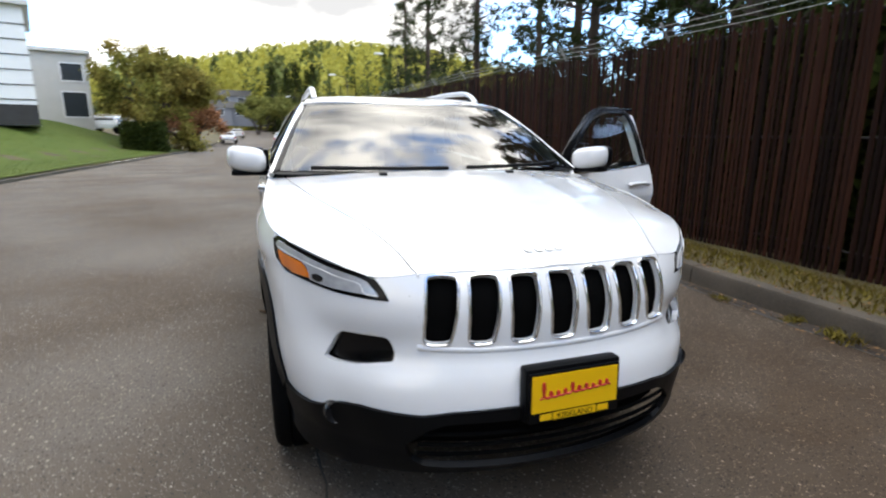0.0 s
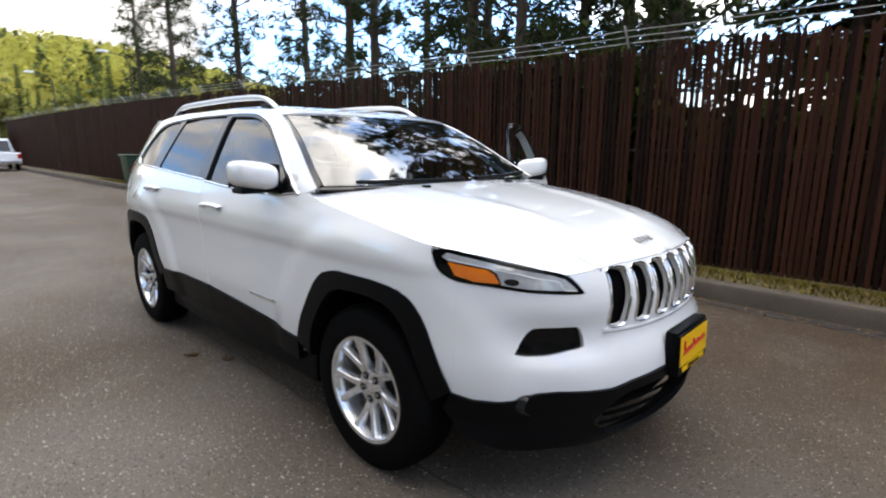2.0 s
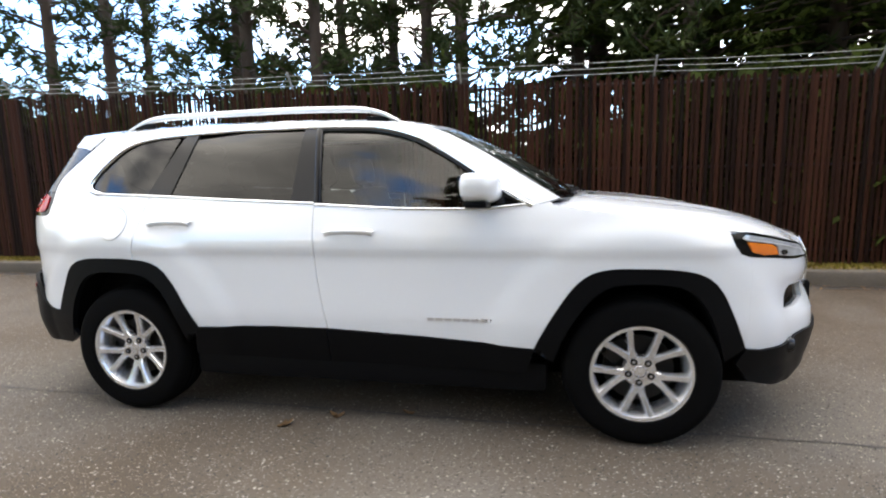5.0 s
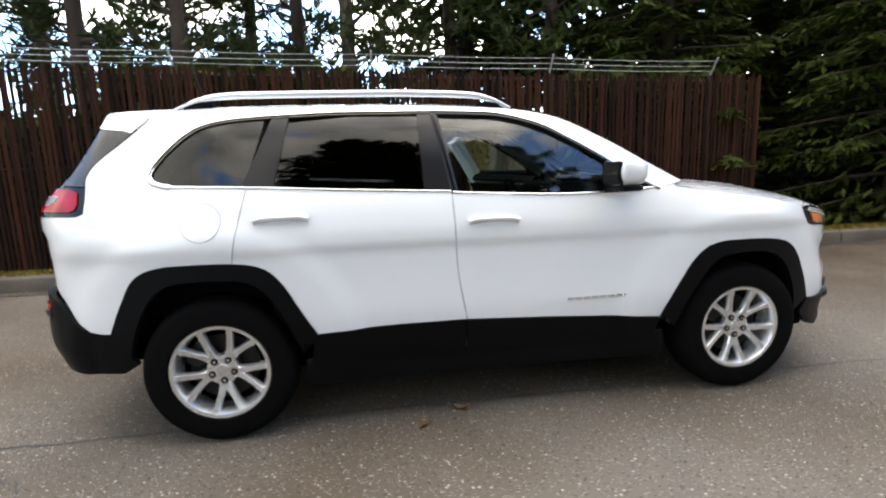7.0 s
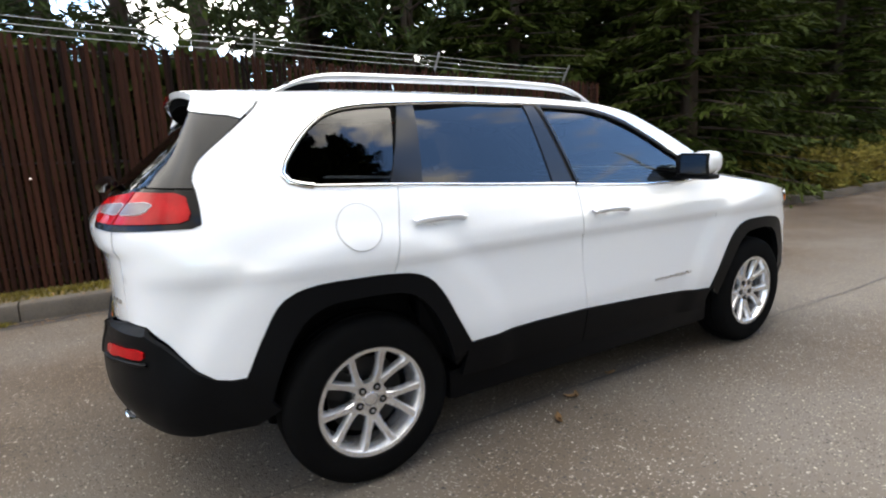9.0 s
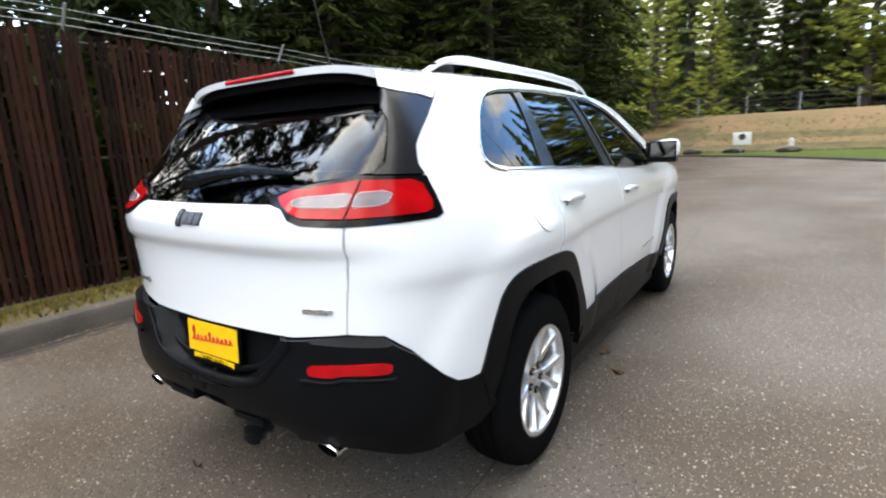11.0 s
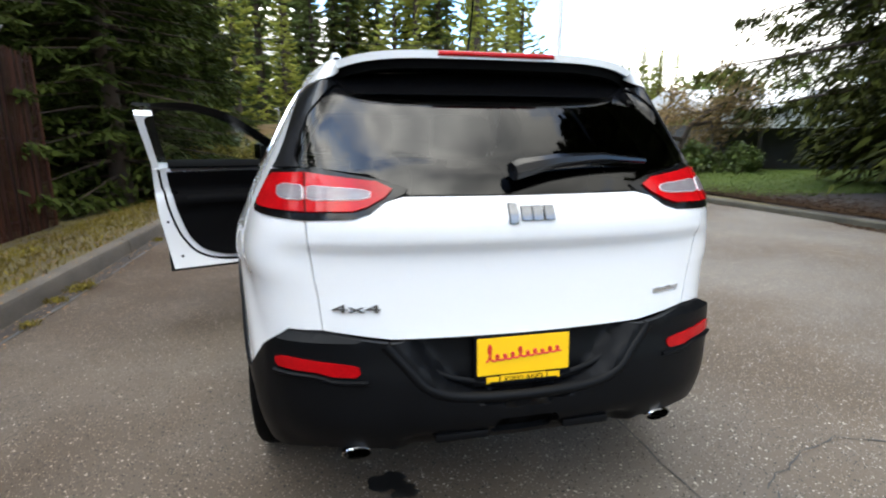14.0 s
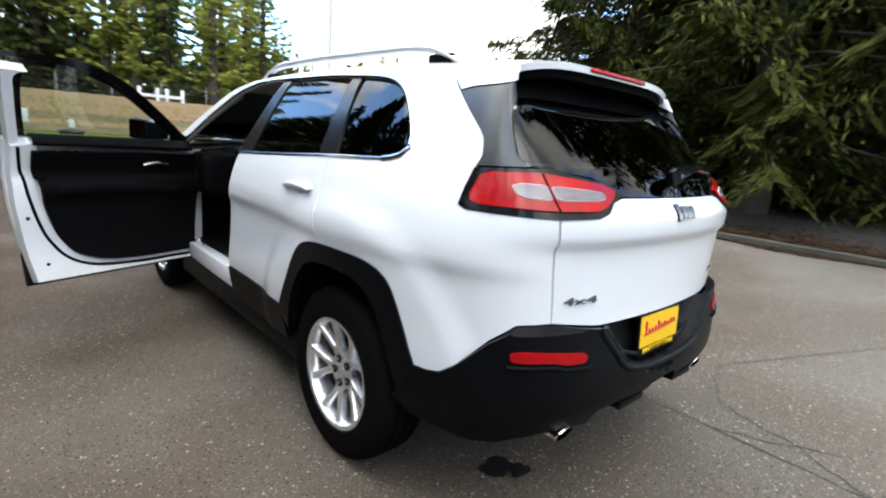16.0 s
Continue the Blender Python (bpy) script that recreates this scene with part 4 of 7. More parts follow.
# clipped dark hedge at the lawn's end
r = np.random.RandomState(61)
m = 9000
c = np.stack([r.uniform(-10.6, -7.75, m), r.uniform(38, 40, m), r.uniform(.1, 2.3, m)], -1)
u = unit(r.normal(0, 1, (m, 3)))
v, f = quads(c, u * .10, unit(np.cross(u, r.normal(0, 1, (m, 3)))) * .05)
tagged(put("hedge", fast_mesh("hedge", v, f, SPRUCE_LEAF)), "clipped dark green hedge at the end of the lawn", "hedge")

for i in range(34):
    src = birch if rnd.random() < .5 else far_fir
    y = rnd.uniform(62, 112)
    x = rnd.uniform(5.5, 6 + (y - 40) * .62)
    copy_thing(src, Matrix.Translation((x, y, float(height(x, y)) - .3)) @ Matrix.Rotation(rnd.uniform(0, 6.3), 4, "Z") @ Matrix.Scale(rnd.uniform(.36, .56), 4))
for x, y, k in ((3.6, 104, .66), (5.6, 112, .78), (4.4, 118, .6), (7.6, 108, .7), (1.0, 122, .75), (9.5, 117, .8)):
    copy_thing(back_spruce, Matrix.Translation((x, y, float(height(x, y)) - .3)) @ Matrix.Rotation(x * 3, 4, "Z") @ Matrix.Scale(k * 1.3, 4))
# the wooded hill beyond the road
hill_x = np.linspace(-420, 420, 60)
hill_h = lambda x, y: 33 * np.exp(-((x - 75) / 170.0) ** 2) * np.clip((y - 150) / 160, 0, 1) ** .8 + 8 * np.sin(x * .02 + 1) + 5
v, f = [], []
ys = np.linspace(140, 420, 16)
for y in ys:
    for x in hill_x:
        v.append((x, y, float(hill_h(x, y)) if y > 141 else 0))
nx_ = len(hill_x)
f = [(j * nx_ + i, j * nx_ + i + 1, (j + 1) * nx_ + i + 1, (j + 1) * nx_ + i) for j in range(len(ys) - 1) for i in range(nx_ - 1)]
tagged(put("wooded_hill", mesh_of("wooded_hill", v, f, HILL_LEAF, 60)), "hill covered in mixed woodland", "hill", kind="structure")
r = np.random.RandomState(71)
m = 2600
hx, hy = r.uniform(-150, 260, m), 135 + 190 * r.uniform(0, 1, m) ** 1.2
C, U, W = [], [], []
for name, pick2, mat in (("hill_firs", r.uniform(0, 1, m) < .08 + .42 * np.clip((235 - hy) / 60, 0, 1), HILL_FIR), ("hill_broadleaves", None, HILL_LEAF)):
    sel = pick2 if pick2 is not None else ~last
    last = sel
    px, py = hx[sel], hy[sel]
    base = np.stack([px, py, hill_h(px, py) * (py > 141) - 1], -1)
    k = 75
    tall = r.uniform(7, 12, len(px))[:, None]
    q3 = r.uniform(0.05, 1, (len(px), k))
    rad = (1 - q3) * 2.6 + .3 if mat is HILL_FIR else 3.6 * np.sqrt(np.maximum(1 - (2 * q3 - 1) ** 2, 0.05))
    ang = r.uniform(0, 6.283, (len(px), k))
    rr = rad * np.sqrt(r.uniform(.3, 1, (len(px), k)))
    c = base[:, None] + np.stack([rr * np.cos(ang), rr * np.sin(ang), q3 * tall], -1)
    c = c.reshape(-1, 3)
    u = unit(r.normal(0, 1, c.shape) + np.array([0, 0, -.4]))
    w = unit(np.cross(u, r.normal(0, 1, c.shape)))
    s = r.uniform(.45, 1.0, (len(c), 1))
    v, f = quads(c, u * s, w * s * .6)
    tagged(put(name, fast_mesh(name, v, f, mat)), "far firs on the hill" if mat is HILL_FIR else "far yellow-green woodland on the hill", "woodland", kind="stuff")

# brambles at the foot of the fence, on its far side
r = np.random.RandomState(63)
m = 38000
y = r.uniform(-6, 34, m)
c = np.stack([r.uniform(5.7, 7.2, m), y, -.4 + np.abs(r.normal(0, .85, m)) * (1 + .4 * np.sin(y * 1.7))], -1)
u = unit(r.normal(0, 1, (m, 3)))
v, f = quads(c, u * .09, unit(np.cross(u, r.normal(0, 1, (m, 3)))) * .05)
tagged(put("brambles", fast_mesh("brambles", v, f, SPRUCE_LEAF)), "dark low brambles behind the fence", "undergrowth", kind="stuff")

# a dense thicket close behind the slats, lower where the sky shows through
r = np.random.RandomState(66)
m = 40000
y = r.uniform(-6.4, 16, m)
top = np.interp(y, [-6.4, -3.3, -2.8, .1, .6, 4.5, 5.0, 6.6, 7.2, 16], [2.9, 2.75, 1.85, 1.85, 2.8, 2.9, 2.1, 2.1, 2.6, 2.7]) + .18 * np.sin(y * 9) * np.sin(y * 3.1)
c = np.stack([r.uniform(5.6, 6.9, m), y, -.4 + (top + .4) * r.uniform(0, 1, m) ** .85], -1)
u = unit(r.normal(0, 1, (m, 3)))
v, f = quads(c, u * .14, unit(np.cross(u, r.normal(0, 1, (m, 3)))) * .085)
tagged(put("ivy_thicket", fast_mesh("ivy_thicket", v, f, SPRUCE_LEAF)), "dark ivy thicket close behind the fence", "undergrowth", kind="stuff")

# dark undergrowth added behind the cedars as fill for the black shade below them
r = np.random.RandomState(64)
m = 18000
y = r.uniform(-7, 4, m)
c = np.stack([-17.5 + r.normal(0, 1.3, m), y, .1 + r.uniform(0, 1, m) ** 1.3 * (2.6 + .7 * np.sin(y * .9))], -1)
u = unit(r.normal(0, 1, (m, 3)))
v, f = quads(c, u * .17, unit(np.cross(u, r.normal(0, 1, (m, 3)))) * .09)
tagged(put("undergrowth", fast_mesh("undergrowth", v, f, SPRUCE_LEAF)), "dark evergreen undergrowth behind the cedars", "undergrowth", kind="stuff")

# dark understorey beyond the bank
r = np.random.RandomState(65)
m = 14000
x = r.uniform(-60, 45, m)
c = np.stack([x, r.uniform(-60, -50, m), 2 + r.uniform(0, 1, m) ** 1.2 * (6 + 1.5 * np.sin(x * .5))], -1)
u = unit(r.normal(0, 1, (m, 3)))
v, f = quads(c, u * .5, unit(np.cross(u, r.normal(0, 1, (m, 3)))) * .28)
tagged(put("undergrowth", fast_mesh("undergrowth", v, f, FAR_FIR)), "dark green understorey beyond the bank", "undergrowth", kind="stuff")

# grass tufts
def tufts(name, label, mat, xs, ys, count, tall, seed, keep=None):
    r = np.random.RandomState(seed)
    x, y = r.uniform(*xs, count), r.uniform(*ys, count)
    if keep is not None:
        ok = keep(x, y)
        x, y = x[ok], y[ok]
    k = len(x)
    c = np.stack([x, y, height(x, y) + tall * .35], -1)
    u = unit(np.stack([r.normal(0, .5, k), r.normal(0, .5, k), np.ones(k)], -1)) * (tall * r.uniform(.4, 1.1, k))[:, None]
    w = unit(np.stack([r.normal(0, 1, k), r.normal(0, 1, k), np.zeros(k)], -1)) * (tall * .16)
    v, f = quads(c, u, w)
    tagged(put(name, fast_mesh(name, v, f, mat)), label, "grass", kind="stuff")


tufts("verge_grass", "thin mossy yellow-green grass on the verge", GRASS, (3.06, 5.1), (-14, 22), 26000, .05, 5)
tufts("lawn_grass", "short green lawn grass", LAWN, (-16, -5.8), (-30, -5.5), 32000, .06, 6, lambda x, y: x < west_x(y) - .25)
tufts("lawn_grass", "short green lawn grass", LAWN, (-26, -8.2), (6, 45), 30000, .10, 7, lambda x, y: x < west_x(y) - .3)
tufts("bank_grass", "dry yellow grass on the bank", GRASS, (-30, 14), (-36, -30), 9000, .12, 8)
r = np.random.RandomState(91)
m = 13000
x, y = np.where(r.uniform(0, 1, m) < .45, np.abs(r.normal(0, .55, m)) + 2.62, 5.1 - np.abs(r.normal(0, .6, m))), r.uniform(-14, 24, m)
x = np.where(x > 5.0, 3.2, x)
c = np.stack([x, y, np.where(x < 2.86, .008, np.where(x < 3.04, .162, height(x, y) + .015))], -1)
u = unit(np.stack([r.normal(0, 1, m), r.normal(0, 1, m), r.normal(0, .2, m)], -1)) * r.uniform(.008, .022, (m, 1))
w = np.cross(u, unit(np.stack([r.normal(0, .25, m), r.normal(0, .25, m), np.ones(m)], -1))) * .6
v, f = quads(c, u, w)
tagged(put("leaf_litter", fast_mesh("leaf_litter", v, f, LITTER)), "scattered brown leaf litter along the kerb", "leaf litter", kind="stuff")

# fallen cedar needles lie over the earth, the kerb and the edge of the road
r = np.random.RandomState(95)
m = 60000
y = r.uniform(-11.5, 3.6, m)
back = np.abs(r.normal(0, .32, m)) * np.where(r.uniform(0, 1, m) < .35, -1, 1) * r.choice([1, 1, 3.2], m)
x = west_x(y) - .02 - back
keep = (back > -.45 - .2 * np.sin(y * 2.1)) & (r.uniform(0, 1, m) < np.clip(1.15 - np.maximum(-5.5 - y, 0) / 6, 0, 1) * np.clip((3.6 - y) / 2.5, 0, 1))
x, y, back = x[keep], y[keep], back[keep]
z = np.where(back < 0, .007, np.where(back < .17, .106, np.where(back < .32, .098, height(x, y) + .022)))
c = np.stack([x, y, z], -1)
k = len(c)
u = unit(np.stack([r.normal(0, 1, k), r.normal(0, 1, k), r.normal(0, .12, k)], -1)) * r.uniform(.02, .06, (k, 1))
w = np.cross(u, unit(np.stack([r.normal(0, .2, k), r.normal(0, .2, k), np.ones(k)], -1))) * .4
v, f = quads(c, u, w)
tagged(put("needle_litter", fast_mesh("needle_litter", v, f, NEEDLES)), "dark brown cedar needles over the kerb and earth", "needle litter", kind="stuff")

# weeds in the gutter
weed = None
for i, (x, y, k) in enumerate(((2.74, -1.36, 1.0), (2.79, -1.0, .7), (2.70, -.41, .6), (2.78, .35, .5), (2.76, -3.6, .7), (2.74, -5.0, .6), (2.78, 3.2, .6))):
    if weed is None:
        r = np.random.RandomState(93)
        m = 160
        c = np.stack([r.normal(0, .05, m), r.normal(0, .07, m), r.uniform(.005, .05, m)], -1)
        u = unit(np.stack([r.normal(0, .8, m), r.normal(0, .8, m), np.ones(m)], -1)) * .035
        w = unit(np.stack([r.normal(0, 1, m), r.normal(0, 1, m), np.zeros(m)], -1)) * .006
        v, f = quads(c, u, w)
        weed = tagged(put("weed", fast_mesh("weed", v, f, GRASS)), "small yellowed weed growing in the gutter", "weed", "weeds in the gutter")
        weed.matrix_basis = Matrix.Translation((x, y, 0))
    else:
        copy_thing(weed, Matrix.Translation((x, y, 0)) @ Matrix.Rotation(i * 1.7, 4, "Z") @ Matrix.Scale(k, 4))


# ---- buildings, cars and street things ----
def wall_box(name, label, category, at, turn, size, wall_mat, roof_mat, windows=(), boards=0, roof="flat", over=.3, dark_low=0.0):
    """A house block with its windows, siding boards and roof. windows: (along, up, wide, tall) on the front, which faces -y."""
    top = thing(name, label, category)
    w, d, h = size
    bm = bmesh.new()
    box(bm, -w / 2, w / 2, 0, d, -1, h)
    wall = part("wall", bm, wall_mat, top, sharp=0)
    bm = bmesh.new()
    if roof == "flat":
        box(bm, -w / 2 - over, w / 2 + over, -over, d + over, h, h + .28, .03)
    else:
        pts = [bm.verts.new(p) for p in ((-w / 2 - over, -over, h), (w / 2 + over, -over, h), (w / 2 + over, d + over, h), (-w / 2 - over, d + over, h), (-w / 2 - over, d / 2, h + d * .28), (w / 2 + over, d / 2, h + d * .28))]
        for q2 in ((0, 1, 5, 4), (2, 3, 4, 5), (0, 4, 3), (1, 2, 5), (0, 3, 2, 1)):
            bm.faces.new([pts[i] for i in q2])
    part("roof", bm, roof_mat, top, sharp=30)
    for i in range(boards):
        bm = bmesh.new()
        z = .4 + i * (h - .6) / max(boards, 1)
        box(bm, -w / 2 - .03, w / 2 + .03, -.035, 0.002, z, z + .05)
        part("siding_joint", bm, DARK_WALL, wall, sharp=0)
    for a, z, ww, hh in windows:
        bm = bmesh.new()
        for q2 in ((a - ww / 2 - .08, a - ww / 2, z - .08, z + hh + .08), (a + ww / 2, a + ww / 2 + .08, z - .08, z + hh + .08), (a - ww / 2, a + ww / 2, z - .08, z), (a - ww / 2, a + ww / 2, z + hh, z + hh + .08)):
            box(bm, q2[0], q2[1], -.06, .02, q2[2], q2[3])
        win = part("window", bm, WHITE_WALL, top, sharp=0)
        bm = bmesh.new()
        box(bm, a - ww / 2, a + ww / 2, -.025, .0, z, z + hh)
        part("window_pane", bm, WINDOW, win, sharp=0)
    if dark_low:
        bm = bmesh.new()
        box(bm, -w / 2 - .02, w / 2 + .02, -.05, -.003, -1, dark_low)
        part("plinth", bm, DARK_WALL, top, sharp=0)
    top.matrix_basis = Matrix.Translation(at) @ Matrix.Rotation(radians(turn), 4, "Z")
    return top


wall_box("warehouse", "white boarded building above the lawn", "building", (-20.7, 29.8, 2.86), 19, (16, 9, 5.4), WHITE_WALL, ROOFING, boards=6, dark_low=.15)
wall_box("office_block", "grey stucco building with a recessed entrance", "building", (-17.6, 45.8, 2.4), 16, (7, 8, 5.3), GREY_WALL, ROOFING, windows=((-1.5, 3.2, 1.4, 1.3), (2.4, 3.2, 1.4, 1.3), (-1.5, .5, 1.4, 1.6), (2.4, .4, 1.6, 1.9)))
for x, y, z, turn, w in ((-4.5, 128, 4.6, 0, 8), (-12, 126, 4.6, 15, 8), (-8, 138, 8.0, 5, 8)):
    wall_box("house", "distant grey house among trees", "house", (x, y, z), turn, (w, 6, 3.0), SLATE_WALL, DARK_WALL, windows=((-w * .25, 1.4, 1.4, 1.3), (w * .2, 1.4, 1.4, 1.3)), roof="gable")
# low building across the road: pale eaves over a dark wall
low = thing("low_building", "low building with pale eaves over a dark wall", "building")
bm = bmesh.new()
box(bm, 0, 34, .8, 12, -.5, 1.75)
part("wall", bm, DARK_WALL, low, sharp=0)
bm = bmesh.new()
for q2 in ((0, 34, 0, .12, 1.55, 2.3),):
    box(bm, *q2)
part("fascia", bm, WHITE_WALL, low, sharp=0)
bm = bmesh.new()
pts = [bm.verts.new(p) for p in ((-.3, -.05, 2.3), (34.3, -.05, 2.3), (34.3, 6, 3.5), (-.3, 6, 3.5), (-.3, 12.5, 2.3), (34.3, 12.5, 2.3))]
for q2 in ((0, 1, 2, 3), (3, 2, 5, 4), (0, 3, 4), (1, 5, 2)):
    bm.faces.new([pts[i] for i in q2])
part("roof", bm, ROOFING, low, sharp=30)
for i in range(11):
    bm = bmesh.new()
    box(bm, 1.5 + i * 3, 1.6 + i * 3, .1, .2, -.2, 1.6)
    part("eaves_post", bm, DARK_WALL, low, sharp=0)
low.matrix_basis = Matrix.Translation((-14.6, -14.0, .15)) @ Matrix.Rotation(radians(180 - 17), 4, "Z")
# broad tan roof far beyond the bank
hall = thing("hall", "distant hall with a broad rounded tan roof", "building", at=(-21.5, -62, 3.0))
bm = bmesh.new()
box(bm, -5, 5, -6, 6, -1, 1.6)
part("wall", bm, GREY_WALL, hall, sharp=0)
bm = bmesh.new()
arch2 = [(5.3 * math.cos(a), 1.6 + 2.9 * math.sin(a) ** .8) for a in np.linspace(0.001, math.pi - .001, 17)]
ends = [[bm.verts.new((x, yy, z)) for x, z in arch2] for yy in (-6.3, 6.3)]
for i in range(16):
    bm.faces.new((ends[0][i], ends[0][i + 1], ends[1][i + 1], ends[1][i]))
bm.faces.new(ends[0]), bm.faces.new(ends[1][::-1])
part("roof", bm, TAN_ROOF, hall, sharp=30)
# white shed
shed = wall_box("shed", "small white metal shed on the lawn", "shed", (-11.75, -15.6, .1), 158, (2.05, 1.8, 1.8), WHITE_WALL, WHITE_WALL, over=.05)
bm = bmesh.new()
box(bm, -.10, .14, -.05, -.01, 1.25, 1.5, .02)
part("vent", bm, DARK_WALL, shed)
# utility cabinet, mast and its base
cab = thing("utility_cabinet", "pale grey utility cabinet on a dark pedestal", "utility box", at=(-7.05, -11.1, .1))
bm = bmesh.new()
box(bm, -.34, .34, -.2, .2, .42, 1.15, .02)
part("cabinet_body", bm, ZINC, cab)
bm = bmesh.new()
box(bm, .0, .02, -.205, -.2, .45, 1.12)
part("door_gap", bm, DARK_WALL, cab)
bm = bmesh.new()
box(bm, -.30, -.12, -.15, .15, -.05, .44, .01)
part("pedestal", bm, DARK_WALL, cab)
bm = bmesh.new()
box(bm, -.08, .25, -.15, .15, -.05, .44, .01)
part("meter_box", bm, GREY_WALL, cab)
mast = thing("lamp_mast", "tall pale metal mast on a red brick base", "pole", at=(-7.5, -13.9, .1))
bm = bmesh.new()
tube(bm, [(0, 0, .3), (0, 0, 5), (.05, 0, 11)], [.095, .085, .06], 14)
part("pole", bm, WHITE_WALL, mast)
bm = bmesh.new()
box(bm, -.5, .5, -.5, .5, -.1, .32, .02)
part("base", bm, RED_BASE, mast)
bm = bmesh.new()
box(bm, -.3, .3, -.3, .3, .32, .40, .02)
part("cap", bm, KERB, mast)
bm = bmesh.new()
box(bm, -13.5, -8.2, -25.6, -25.3, .0, .35, .03)
tagged(part("low_wall", bm, WHITE_WALL, None), "low white concrete wall on the grass", "wall", kind="structure")
# chain fence, rail and sign by the bank
chain = thing("chain_fence", "grey chain-link fence along the bank", "fence")
for i in range(15):
    bm = bmesh.new()
    tube(bm, [(-26 + i * 3, -38.5, 2.0), (-26 + i * 3, -38.5, 3.6)], .03, 6)
    part("post", bm, ZINC, chain)
for z in (2.6, 3.0, 3.3, 3.58):
    bm = bmesh.new()
    tube(bm, [(-26, -38.5, z), (16, -38.5, z)], .018, 5)
    part("wire", bm, DARK_WALL, chain)
gate = thing("timber_gate", "white timber rail gate on the bank", "gate")
for x in (-9.1, -8.1, -7.5, -6.4):
    bm = bmesh.new()
    box(bm, x - .1, x + .1, -37.6, -37.4, 2.1, 3.2, .01)
    part("post", bm, WHITE_WALL, gate)
bm = bmesh.new()
box(bm, -9.1, -6.4, -37.55, -37.45, 2.55, 2.75, .01)
part("rail", bm, WHITE_WALL, gate)
sign = thing("road_sign", "small white notice board with a dark blot on a post", "sign", at=(.5, -28.9, .1))
bm = bmesh.new()
box(bm, -.42, .42, -.02, .02, .45, 1.1, .01)
part("board", bm, WHITE_WALL, sign)
bm = bmesh.new()
tube(bm, [(0, -.04, 0), (0, -.04, 1.1)], .035, 8)
part("post", bm, ZINC, sign)
bm = bmesh.new()
lathe(bm, [(.022, .0), (.022, .17), (.026, .17), (.026, 0)], "y", 20, (0, 0, .86))
part("emblem", bm, DARK_WALL, sign)
for x in (-1.6, .9, 3.0):
    rock = thing("boulder", "pale grey boulder on the grass edge", "rock", "boulders on the grass", at=(x, -29.4 - .1 * x, .1))
    bm = bmesh.new()
    bmesh.ops.create_icosphere(bm, subdivisions=3, radius=1)
    for v3 in bm.verts:
        k = 1 + .22 * noise.noise(v3.co * 1.7 + Vector((x, 0, 0)))
        v3.co = Vector((v3.co.x * .55 * k, v3.co.y * .35 * k, v3.co.z * .22 * k + .1))
    part("stone", bm, KERB, rock)
hyd = thing("hydrant_post", "pale blue marker post by the road end", "post", at=(-1.7, -29.8, .1))
bm = bmesh.new()
lathe(bm, [(0, .13), (.6, .12), (.68, .09), (.72, .0)], "z", 16)
part("post", bm, ROOFING, hyd)
# green wheeled bin on the verge
binn = thing("waste_bin", "dark green wheeled waste bin beside the fence", "bin", at=(3.75, 18.0, .05))
bm = bmesh.new()
box(bm, -.42, .42, -.42, .42, .08, 1.0, .05)
for v3 in bm.verts:
    v3.co.x *= .82 + .18 * v3.co.z
    v3.co.y *= .82 + .18 * v3.co.z
part("bin_body", bm, GREEN_BIN, binn)
bm = bmesh.new()
box(bm, -.46, .46, -.46, .46, 1.0, 1.08, .03)
part("lid", bm, GREEN_BIN, binn)
for x in (-.3, .3):
    bm = bmesh.new()
    lathe(bm, [(x - .03, .0), (x - .03, .11), (x + .03, .11), (x + .03, 0)], "x", 16, (0, .38, .11))
    part("wheel", bm, RUBBER, binn)


